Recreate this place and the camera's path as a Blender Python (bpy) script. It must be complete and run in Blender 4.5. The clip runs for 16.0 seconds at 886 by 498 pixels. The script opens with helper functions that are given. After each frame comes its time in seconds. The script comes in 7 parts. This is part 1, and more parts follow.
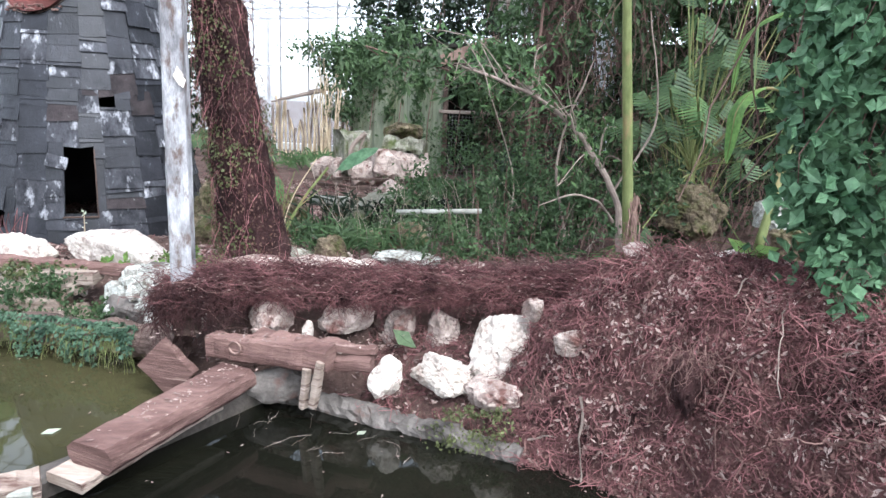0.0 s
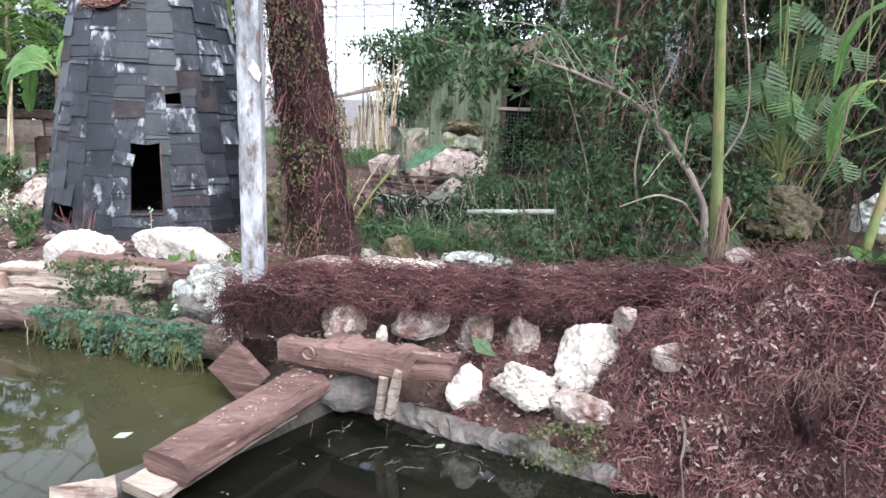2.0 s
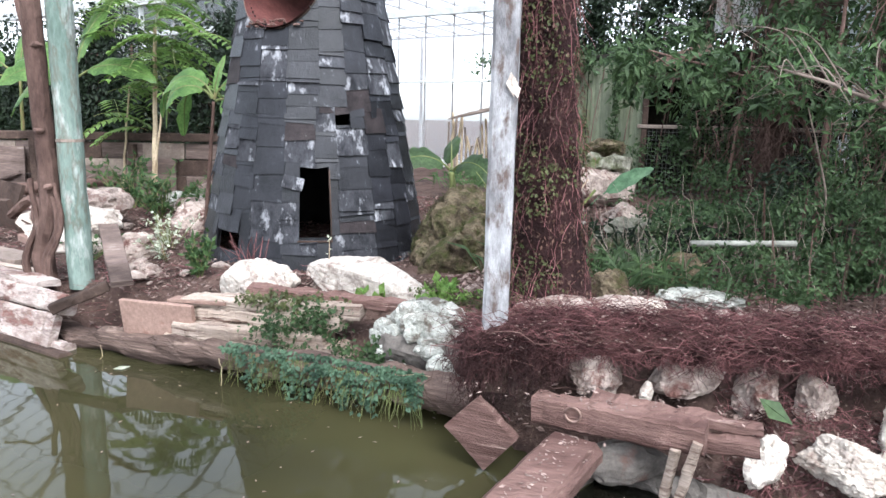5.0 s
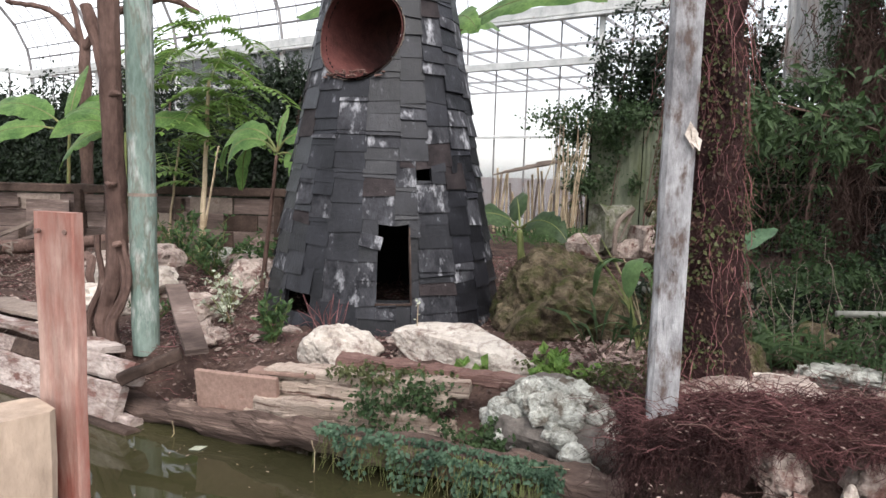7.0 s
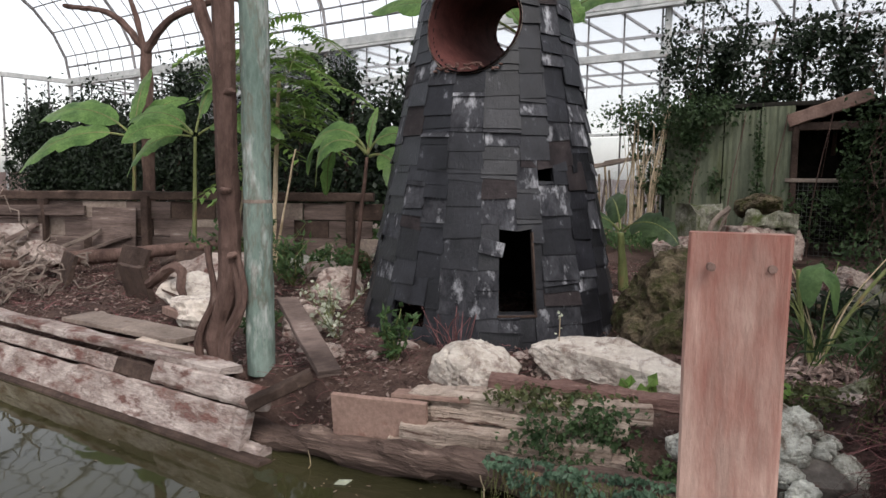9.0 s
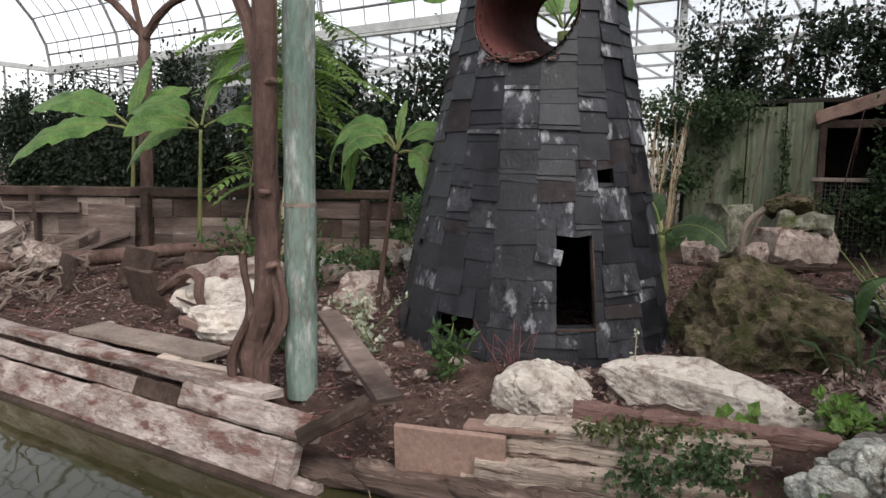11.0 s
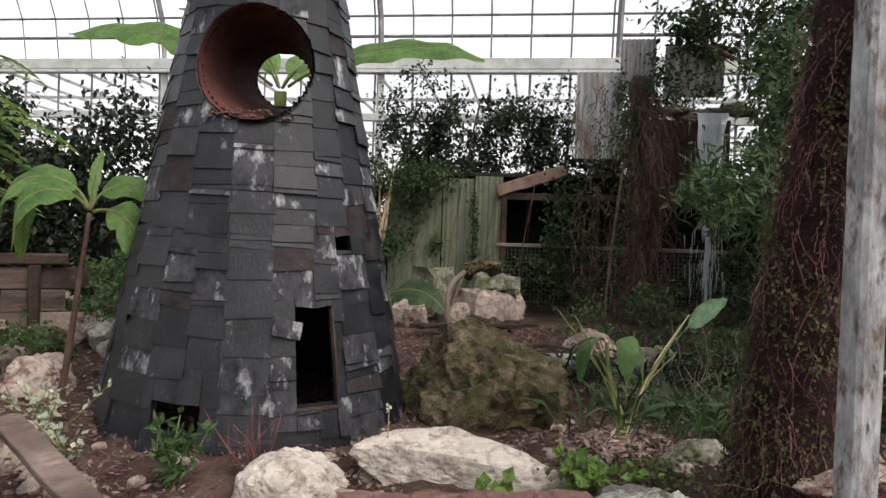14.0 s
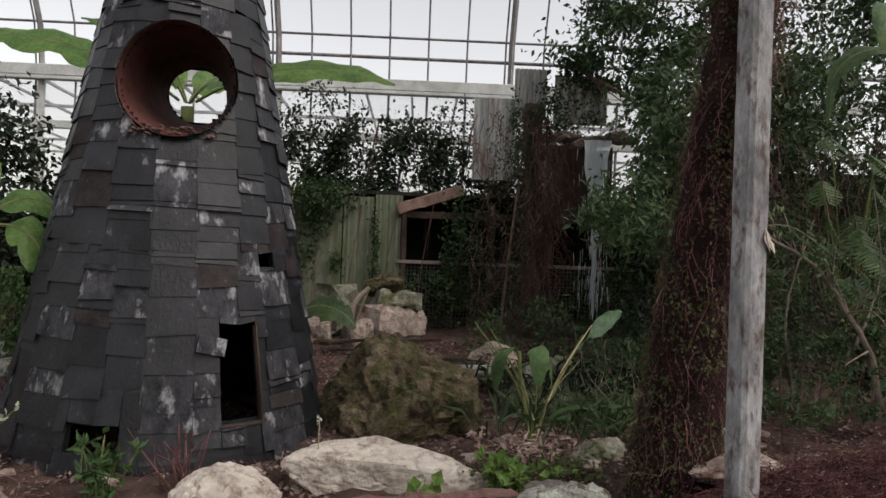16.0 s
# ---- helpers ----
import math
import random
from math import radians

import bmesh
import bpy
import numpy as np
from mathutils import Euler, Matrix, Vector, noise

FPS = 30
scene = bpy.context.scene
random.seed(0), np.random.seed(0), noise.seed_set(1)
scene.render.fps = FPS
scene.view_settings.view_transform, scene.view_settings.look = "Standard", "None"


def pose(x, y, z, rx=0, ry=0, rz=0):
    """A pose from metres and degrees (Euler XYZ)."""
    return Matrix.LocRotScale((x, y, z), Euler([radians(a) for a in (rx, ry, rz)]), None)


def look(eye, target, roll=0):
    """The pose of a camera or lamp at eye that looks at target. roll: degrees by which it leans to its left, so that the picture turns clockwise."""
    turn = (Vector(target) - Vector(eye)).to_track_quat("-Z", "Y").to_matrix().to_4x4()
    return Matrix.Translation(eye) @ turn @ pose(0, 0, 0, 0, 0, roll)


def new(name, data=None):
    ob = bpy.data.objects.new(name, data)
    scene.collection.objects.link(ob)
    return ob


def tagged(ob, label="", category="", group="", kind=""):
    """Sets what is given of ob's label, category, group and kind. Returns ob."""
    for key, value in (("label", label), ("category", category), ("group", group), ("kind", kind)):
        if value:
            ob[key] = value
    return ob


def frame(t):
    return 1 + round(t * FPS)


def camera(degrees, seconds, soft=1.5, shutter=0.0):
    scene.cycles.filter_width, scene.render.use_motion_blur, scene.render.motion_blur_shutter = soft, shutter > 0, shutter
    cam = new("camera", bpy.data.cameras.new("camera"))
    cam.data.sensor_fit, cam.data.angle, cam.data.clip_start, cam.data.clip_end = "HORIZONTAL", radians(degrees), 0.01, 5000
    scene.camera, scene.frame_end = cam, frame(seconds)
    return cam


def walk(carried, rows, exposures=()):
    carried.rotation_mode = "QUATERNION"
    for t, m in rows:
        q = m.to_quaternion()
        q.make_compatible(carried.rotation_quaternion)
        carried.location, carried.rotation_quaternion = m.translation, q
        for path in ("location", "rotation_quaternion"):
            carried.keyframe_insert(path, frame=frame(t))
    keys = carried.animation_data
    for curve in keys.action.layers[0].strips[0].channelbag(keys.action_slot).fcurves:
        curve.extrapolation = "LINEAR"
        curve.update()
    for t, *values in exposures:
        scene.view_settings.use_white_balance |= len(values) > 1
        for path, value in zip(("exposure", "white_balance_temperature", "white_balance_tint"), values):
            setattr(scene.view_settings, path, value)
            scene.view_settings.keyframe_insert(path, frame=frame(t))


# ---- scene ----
cam = camera(66.2, 16.0)
PATH = [
    (0, (0.001, -0.007, 1.54), (0.016, 1.95, 1.127), 2.2),
    (0.5, (-0.043, 0.026, 1.517), (-0.048, 1.985, 1.114), 2.2),
    (1, (-0.033, 0.105, 1.511), (-0.08, 2.062, 1.103), 2.1),
    (1.5, (-0.049, 0.154, 1.506), (-0.147, 2.107, 1.087), 2.0),
    (2, (-0.187, 0.179, 1.514), (-0.301, 2.13, 1.092), 2.1),
    (2.5, (-0.334, 0.23, 1.514), (-0.467, 2.179, 1.083), 1.9),
    (3, (-0.434, 0.309, 1.5), (-0.595, 2.253, 1.058), 2.1),
    (3.5, (-0.517, 0.464, 1.513), (-0.742, 2.397, 1.053), 1.7),
    (4, (-0.689, 0.485, 1.505), (-0.989, 2.408, 1.047), 1.6),
    (4.5, (-0.893, 0.521, 1.499), (-1.208, 2.448, 1.067), 1.5),
    (5, (-1.077, 0.561, 1.485), (-1.408, 2.498, 1.11), 1.3),
    (7.4, (-1.855, 0.893, 1.467), (-2.241, 2.844, 1.256), 1.5),
    (8, (-2.123, 0.93, 1.463), (-2.536, 2.874, 1.247), 1.0),
    (8.5, (-2.286, 0.975, 1.448), (-2.707, 2.919, 1.238), 0.8),
    (9, (-2.461, 1.084, 1.444), (-2.887, 3.027, 1.232), 0.7),
    (9.5, (-2.609, 1.149, 1.46), (-3.037, 3.091, 1.24), 1.0),
    (12, (-3.162, 1.54, 1.484), (-3.332, 3.519, 1.252), 1.2),
    (12.5, (-3.225, 1.59, 1.469), (-3.078, 3.572, 1.251), 1.6),
    (13, (-3.235, 1.636, 1.493), (-2.864, 3.593, 1.314), 1.9),
    (13.5, (-3.22, 1.654, 1.503), (-2.737, 3.592, 1.405), 1.9),
    (14, (-3.272, 1.656, 1.516), (-2.746, 3.585, 1.483), 2.0),
    (14.5, (-3.338, 1.689, 1.517), (-2.78, 3.609, 1.532), 1.7),
    (15, (-3.435, 1.644, 1.495), (-2.804, 3.542, 1.545), 1.9),
    (15.5, (-3.472, 1.575, 1.501), (-2.74, 3.436, 1.553), 1.9),
    (16, (-3.546, 1.54, 1.51), (-2.704, 3.354, 1.539), 2.1),
]
EXPOSURES = [(0, 2.3, 5750, 9), (3, 2.24, 5750, 9), (5, 2.1, 5900, 9), (7.5, 1.22, 6500, 12), (9.5, 0.74, 6500, 12), (12, 1.2, 6600, 10), (13, 1.55, 6700, 10), (14, 1.06, 6800, 11), (16, 0.5, 6900, 12)]
walk(cam, [(t, look(e, g, r)) for t, e, g, r in PATH], EXPOSURES)

# ---- sky, sun ----
world = bpy.data.worlds.new("sky")
scene.world = world
world.use_nodes = True
wn = world.node_tree
sky = wn.nodes.new("ShaderNodeTexSky")
sky.sky_type, sky.sun_disc = 'NISHITA', False
sky.sun_elevation, sky.sun_rotation = radians(50), radians(150)
sky.air_density, sky.dust_density, sky.ozone_density = 1.2, 1.8, 1.0
haze = wn.nodes.new("ShaderNodeHueSaturation")
haze.inputs["Saturation"].default_value = 0.25
wn.links.new(sky.outputs[0], haze.inputs["Color"])
wn.links.new(haze.outputs[0], wn.nodes["Background"].inputs[0])
wn.nodes["Background"].inputs[1].default_value = 0.145
sun = new("sun", bpy.data.lights.new("sun", 'SUN'))
sun.data.energy, sun.data.angle, sun.data.color = 0.95, radians(22), (1.0, 0.96, 0.9)
sun.matrix_world = look((4.2, -5, 12.4), (-1, 4, 0))

# ---- small tools ----
rng = np.random.default_rng(7)
ANG = radians(-23)
UX, UY = math.cos(ANG), math.sin(ANG)


def uv(u, v, z=0.0):
    """A place in the greenhouse's own axes: u along the glass wall, v across."""
    return np.array([u * UX - v * UY, u * UY + v * UX, z])


def mesh_np(name, V, F):
    V, F = np.asarray(V, dtype=np.float32), np.asarray(F, dtype=np.int32)
    me = bpy.data.meshes.new(name)
    me.vertices.add(len(V))
    me.vertices.foreach_set("co", V.ravel())
    me.loops.add(F.size)
    me.loops.foreach_set("vertex_index", F.ravel())
    me.polygons.add(len(F))
    me.polygons.foreach_set("loop_start", np.arange(0, F.size, F.shape[1], dtype=np.int32))
    me.update(calc_edges=True)
    return me


def thing(name, loc, label, category, group="", kind=""):
    ob = new(name)
    ob.location = tuple(float(c) for c in loc)
    return tagged(ob, label, category, group, kind)


def hang(ob, parent):
    ob.parent = parent
    if parent.type == 'EMPTY':
        ob.matrix_parent_inverse = Matrix.Translation(-Vector(parent.location))
    return ob


def put(name, V, F, material, parent=None, label="", category="", group="", kind="", smooth=False):
    me = mesh_np(name, V, F)
    me.materials.append(material)
    if smooth:
        me.shade_smooth()
    else:
        me.shade_flat()
    ob = new(name, me)
    if parent is not None:
        hang(ob, parent)
    return tagged(ob, label, category, group, kind)


def part(name, bm, material, parent, label=""):
    me = bpy.data.meshes.new(name)
    bm.to_mesh(me)
    bm.free()
    me.materials.append(material)
    ob = new(name, me)
    hang(ob, parent)
    return tagged(ob, label)


def join(pieces):
    Vs, Fs, n = [], [], 0
    for V, F in pieces:
        Vs.append(V)
        Fs.append(np.asarray(F) + n)
        n += len(V)
    return np.concatenate(Vs), np.concatenate(Fs)


def wob(P, scale, amount, seed=0.0):
    out = np.array([tuple(noise.noise_vector(Vector((float(p[0]), float(p[1]), float(p[2]))) * scale + Vector((seed, seed * 1.7, -seed)))) for p in P])
    return P + out * amount


def fnoise(p, scale, seed=0.0, octaves=4):
    return noise.fractal(Vector((float(p[0]), float(p[1]), float(p[2]))) * scale + Vector((seed, -seed, seed * 2.3)), 0.9, 2.0, octaves)


def curve_pts(ctrl, n):
    """A smooth line through the control points."""
    C = np.asarray(ctrl, float)
    if len(C) == 2:
        return C[0] + (C[1] - C[0]) * np.linspace(0, 1, n)[:, None]
    P = np.vstack([2 * C[0] - C[1], C, 2 * C[-1] - C[-2]])
    out = []
    for s in np.linspace(0, len(C) - 1 - 1e-6, n):
        i = int(s)
        f = s - i
        a, b, c, d = P[i], P[i + 1], P[i + 2], P[i + 3]
        out.append(0.5 * (2 * b + (c - a) * f + (2 * a - 5 * b + 4 * c - d) * f * f + (3 * b - a - 3 * c + d) * f ** 3))
    return np.array(out)


def tube(path, radii, sides=8, cap=True):
    P = np.asarray(path, float)
    n = len(P)
    R = np.broadcast_to(np.asarray(radii, float), (n,))
    T = np.gradient(P, axis=0)
    T /= np.linalg.norm(T, axis=1)[:, None] + 1e-9
    ref = np.array([0.0, 0.0, 1.0]) if abs(T[:, 2]).mean() < 0.8 else np.array([1.0, 0.0, 0.0])
    A = np.cross(T, ref)
    A /= np.linalg.norm(A, axis=1)[:, None] + 1e-9
    B = np.cross(T, A)
    ang = np.linspace(0, 2 * np.pi, sides, endpoint=False)
    V = P[:, None, :] + R[:, None, None] * (A[:, None, :] * np.cos(ang)[None, :, None] + B[:, None, :] * np.sin(ang)[None, :, None])
    V = V.reshape(-1, 3)
    i, k = np.meshgrid(np.arange(n - 1), np.arange(sides), indexing='ij')
    a, b = i * sides + k, i * sides + (k + 1) % sides
    F = np.stack([a, b, b + sides, a + sides], -1).reshape(-1, 4)
    if cap:
        V = np.vstack([V, P[:1], P[-1:]])
        c0, c1 = len(V) - 2, len(V) - 1
        k = np.arange(0, sides, 2)
        last = (n - 1) * sides
        F = np.vstack([F, np.stack([np.full_like(k, c0), (k + 2) % sides, k + 1, k], -1), np.stack([np.full_like(k, c1), last + k, last + k + 1, last + (k + 2) % sides], -1)])
    return V, F


def beam(p0, p1, w, h, seg=10, rough=0.006, seed=0.0, up=(0, 0, 1), taper=0.0, bev=0.12):
    """A sawn or rotten piece of timber between two points: an eight-cornered section with worn edges and capped ends."""
    p0, p1 = np.asarray(p0, float), np.asarray(p1, float)
    d = p1 - p0
    L = np.linalg.norm(d)
    d = d / L
    s = np.cross(d, np.asarray(up, float))
    if np.linalg.norm(s) < 0.05:
        s = np.cross(d, (0.0, 1.0, 0.0))
    s /= np.linalg.norm(s)
    t = np.cross(s, d)
    b = bev * min(w, h)
    x, y = w / 2, h / 2
    ring = np.array([(-x + b, -y), (x - b, -y), (x, -y + b), (x, y - b), (x - b, y), (-x + b, y), (-x, y - b), (-x, -y + b)])
    V = []
    for i in range(seg + 1):
        f = i / seg
        k = 1 - taper * f
        V.append(p0 + d * L * f + (ring[:, :1] * s + ring[:, 1:] * t) * k)
    V = np.concatenate(V)
    if rough:
        V = wob(V, 9.0, rough, seed)
        V = wob(V, 30.0, rough * 0.5, seed + 3)
    i, k = np.meshgrid(np.arange(seg), np.arange(8), indexing='ij')
    a, c = i * 8 + k, i * 8 + (k + 1) % 8
    F = [np.stack([a, c, c + 8, a + 8], -1).reshape(-1, 4)]
    for o, flip in ((0, False), (seg * 8, True)):
        q = np.array([(0, 1, 2, 7), (7, 2, 3, 6), (6, 3, 4, 5)]) + o
        F.append(q if flip else q[:, ::-1])
    return V, np.concatenate(F)


def block(c, dims, rz=0.0, rx=0.0, ry=0.0, seed=0.0, rough=0.004, bev=0.08):
    """A squared block with worn edges, about a centre."""
    m = Euler((radians(rx), radians(ry), radians(rz))).to_matrix()
    V, F = beam((-dims[0] / 2, 0, 0), (dims[0] / 2, 0, 0), dims[1], dims[2], 8, rough, seed, bev=bev)
    return V @ np.array(m).T + np.asarray(c, float), F


_ico = {}


def ico(level):
    if level not in _ico:
        bm = bmesh.new()
        bmesh.ops.create_icosphere(bm, subdivisions=level, radius=1)
        bm.verts.ensure_lookup_table()
        _ico[level] = (np.array([v.co[:] for v in bm.verts]), np.array([[v.index for v in f.verts] for f in bm.faces]))
        bm.free()
    return _ico[level]


def stone_shape(c, dims, seed, rz=0.0, level=4, planes=14, rugged=0.08, tilt=0.0):
    """A broken stone: a ball cut by random planes, then roughened at two scales."""
    D, F = ico(level)
    r = np.random.default_rng(seed)
    N = r.normal(size=(planes, 3))
    N /= np.linalg.norm(N, axis=1)[:, None]
    off = r.uniform(0.62, 0.98, planes)
    dots = D @ N.T
    rad = np.where(dots > 0.05, off / np.maximum(dots, 0.05), 9.0)
    rad = -np.log(np.exp(-30 * np.minimum(rad, 1.4)).sum(1) + np.exp(-30 * 1.08)) / 30
    V = D * rad[:, None]
    add = np.array([fnoise(p, 1.7, seed * 0.37, 5) for p in V])
    fine = np.array([fnoise(p, 6.0, seed * 0.71, 4) for p in V])
    ridge = np.array([abs(fnoise(p, 2.6, seed * 0.53, 3)) for p in V]) if level > 3 else 0.0
    V = V * (1 + rugged * add + rugged * 0.4 * fine - rugged * 0.8 * np.exp(-((ridge / 0.07) ** 2)) * (level > 3))[:, None]
    V = V * (np.asarray(dims) / 2)
    m = Euler((radians(tilt), radians(tilt * 0.6), radians(rz))).to_matrix()
    return V @ np.array(m).T + np.asarray(c, float), F


def leaf_mesh(P, D, N, L, W, fold=0.25, droop=0.0):
    """One folded leaf of two quads at each point P, growing along D, facing N."""
    P, D, N = np.asarray(P, float), np.asarray(D, float), np.asarray(N, float)
    D = D / (np.linalg.norm(D, axis=1)[:, None] + 1e-9)
    S = np.cross(D, N)
    S /= np.linalg.norm(S, axis=1)[:, None] + 1e-9
    N = np.cross(S, D)
    L, W = np.asarray(L)[:, None], np.asarray(W)[:, None]
    mid = P + D * L * 0.5 - N * W * fold
    tip = P + D * L - np.array([0, 0, 1.0]) * L * droop
    l = P + D * L * 0.45 - S * W * 0.5
    r = P + D * L * 0.45 + S * W * 0.5
    V = np.stack([P, l, r, tip, mid], 1).reshape(-1, 3)
    o = np.arange(len(P))[:, None] * 5
    F = np.concatenate([o + np.array([[0, 4, 3, 1]]), o + np.array([[0, 2, 3, 4]])])
    return V, F


def rand_dirs(n, zmin=-1.0, r=rng):
    d = r.normal(size=(n, 3))
    d /= np.linalg.norm(d, axis=1)[:, None]
    d[:, 2] = np.where(d[:, 2] < zmin, -d[:, 2], d[:, 2])
    return d


def cloud_leaves(C, R, n, size, aspect=0.55, clumps=40, spread=0.22, seed=1, face=(0, -0.7, 0.7), shell=0.55, droop=0.1):
    """Leaves in uneven clumps through an ellipsoid with centre C and half axes R."""
    r = np.random.default_rng(seed)
    cd = rand_dirs(clumps, -2, r) * (r.uniform(shell, 1.0, clumps) ** 0.6)[:, None]
    which = r.integers(0, clumps, n)
    P = cd[which] + r.normal(size=(n, 3)) * spread * r.uniform(0.4, 1.2, clumps)[which][:, None]
    P = np.asarray(C) + P * np.asarray(R)
    D = rand_dirs(n, -2, r) + np.array([0, 0, -0.35])
    N = np.asarray(face) + r.normal(size=(n, 3)) * 0.55
    L = size * r.uniform(0.6, 1.3, n)
    return leaf_mesh(P, D, N, L, L * aspect * r.uniform(0.8, 1.2, n), 0.2, droop)


def strands(P, D, L, rad, wiggle=0.25, K=6, seed=1, sag=0.0):
    """Thin three-sided roots or twigs, many at once."""
    r = np.random.default_rng(seed)
    n = len(P)
    D = D / (np.linalg.norm(D, axis=1)[:, None] + 1e-9)
    t = np.linspace(0, 1, K)
    L = np.broadcast_to(np.asarray(L, float), (n,))
    walk_ = np.cumsum(r.normal(size=(n, K, 3)), axis=1) * wiggle / K
    walk_ -= walk_[:, :1]
    X = P[:, None, :] + (D[:, None, :] * t[None, :, None] + walk_) * L[:, None, None]
    X[:, :, 2] -= sag * (t ** 2)[None, :] * L[:, None]
    T = np.gradient(X, axis=1)
    T /= np.linalg.norm(T, axis=2)[..., None] + 1e-9
    A = np.cross(T, np.array([0.31, 0.52, 0.8]))
    A /= np.linalg.norm(A, axis=2)[..., None] + 1e-9
    B = np.cross(T, A)
    R = np.broadcast_to(np.asarray(rad, float), (n,))[:, None] * (1 - 0.55 * t)[None, :]
    V = []
    for k in range(3):
        a = 2 * np.pi * k / 3
        V.append(X + R[..., None] * (A * math.cos(a) + B * math.sin(a)))
    V = np.stack(V, 2).reshape(-1, 3)
    o = (np.arange(n) * K * 3)[:, None, None, None]
    i = (np.arange(K - 1) * 3)[None, :, None, None]
    k = np.arange(3)[None, None, :, None]
    k2 = (k + 1) % 3
    F = np.concatenate([o + i + k, o + i + k2, o + i + 3 + k2, o + i + 3 + k], -1).reshape(-1, 4)
    return V, F


# ---- materials ----
def mat(name, dark, light, scale=6.0, fine=60.0, rough=0.8, bump=0.4, spot=None, spot_scale=9.0, spot_at=0.62, stretch=(1, 1, 1), vary=0.25, spec=0.16, metal=0.0, bump_dist=0.01, soft=0.06, crack=None, crack_scale=4.0):
    m = bpy.data.materials.new(name)
    m.use_nodes = True
    t = m.node_tree
    b = t.nodes["Principled BSDF"]
    b.inputs["Roughness"].default_value = rough
    b.inputs["Specular IOR Level"].default_value = spec
    b.inputs["Metallic"].default_value = metal
    g = t.nodes.new("ShaderNodeNewGeometry")
    mp = t.nodes.new("ShaderNodeMapping")
    mp.inputs["Scale"].default_value = stretch
    t.links.new(g.outputs["Position"], mp.inputs["Vector"])

    def tex(s, detail=6):
        n = t.nodes.new("ShaderNodeTexNoise")
        n.inputs["Scale"].default_value = s
        n.inputs["Detail"].default_value = detail
        n.inputs["Roughness"].default_value = 0.65
        t.links.new(mp.outputs[0], n.inputs["Vector"])
        return n

    n1, n2 = tex(scale), tex(fine)
    ramp = t.nodes.new("ShaderNodeValToRGB")
    ramp.color_ramp.elements[0].position, ramp.color_ramp.elements[1].position = 0.32, 0.68
    ramp.color_ramp.elements[0].color, ramp.color_ramp.elements[1].color = (*dark, 1), (*light, 1)
    t.links.new(n1.outputs["Fac"], ramp.inputs["Fac"])
    mul = t.nodes.new("ShaderNodeMix")
    mul.data_type, mul.blend_type = 'RGBA', 'OVERLAY'
    mul.inputs["Factor"].default_value = 0.55
    t.links.new(ramp.outputs[0], mul.inputs["A"])
    t.links.new(n2.outputs["Fac"], mul.inputs["B"])
    col = mul.outputs["Result"]
    if spot is not None:
        n3 = tex(spot_scale, 8)
        r3 = t.nodes.new("ShaderNodeValToRGB")
        r3.color_ramp.elements[0].position, r3.color_ramp.elements[1].position = spot_at - soft, spot_at + soft
        t.links.new(n3.outputs["Fac"], r3.inputs["Fac"])
        mx = t.nodes.new("ShaderNodeMix")
        mx.data_type = 'RGBA'
        t.links.new(r3.outputs[0], mx.inputs["Factor"])
        t.links.new(col, mx.inputs["A"])
        mx.inputs["B"].default_value = (*spot, 1)
        col = mx.outputs["Result"]
    if crack is not None:
        n4 = tex(crack_scale, 5)
        r4 = t.nodes.new("ShaderNodeValToRGB")
        els = r4.color_ramp.elements
        els[0].position, els[1].position = 0.47, 0.53
        els[0].color = els[1].color = (0, 0, 0, 1)
        els.new(0.5).color = (0.5, 0.5, 0.5, 1)
        t.links.new(n4.outputs["Fac"], r4.inputs["Fac"])
        mc = t.nodes.new("ShaderNodeMix")
        mc.data_type = 'RGBA'
        t.links.new(r4.outputs[0], mc.inputs["Factor"])
        t.links.new(col, mc.inputs["A"])
        mc.inputs["B"].default_value = (*crack, 1)
        col = mc.outputs["Result"]
    info = t.nodes.new("ShaderNodeObjectInfo")
    add = t.nodes.new("ShaderNodeMath")
    add.operation = 'ADD'
    add.use_clamp = False
    t.links.new(info.outputs["Random"], add.inputs[0])
    t.links.new(g.outputs["Random Per Island"], add.inputs[1])
    mr = t.nodes.new("ShaderNodeMapRange")
    mr.inputs["From Max"].default_value = 2.0
    mr.inputs["To Min"].default_value, mr.inputs["To Max"].default_value = 1 - vary, 1 + vary
    t.links.new(add.outputs[0], mr.inputs["Value"])
    hs = t.nodes.new("ShaderNodeHueSaturation")
    t.links.new(mr.outputs[0], hs.inputs["Value"])
    t.links.new(col, hs.inputs["Color"])
    t.links.new(hs.outputs[0], b.inputs["Base Color"])
    if bump:
        bp = t.nodes.new("ShaderNodeBump")
        bp.inputs["Strength"].default_value = bump
        bp.inputs["Distance"].default_value = bump_dist
        t.links.new(n2.outputs["Fac"], bp.inputs["Height"])
        t.links.new(bp.outputs[0], b.inputs["Normal"])
    return m


def leaf_mat(name, dark, light, rough=0.5, through_=0.3, spec=0.24, vary=0.35):
    m = mat(name, dark, light, 5.0, 40.0, rough, 0.15, vary=vary, spec=spec, bump_dist=0.003)
    t = m.node_tree
    b = t.nodes["Principled BSDF"]
    tr = t.nodes.new("ShaderNodeBsdfTranslucent")
    src = b.inputs["Base Color"].links[0].from_socket
    t.links.new(src, tr.inputs["Color"])
    mx = t.nodes.new("ShaderNodeMixShader")
    mx.inputs[0].default_value = through_
    out = t.nodes["Material Output"]
    t.links.new(b.outputs[0], mx.inputs[1])
    t.links.new(tr.outputs[0], mx.inputs[2])
    t.links.new(mx.outputs[0], out.inputs[0])
    return m


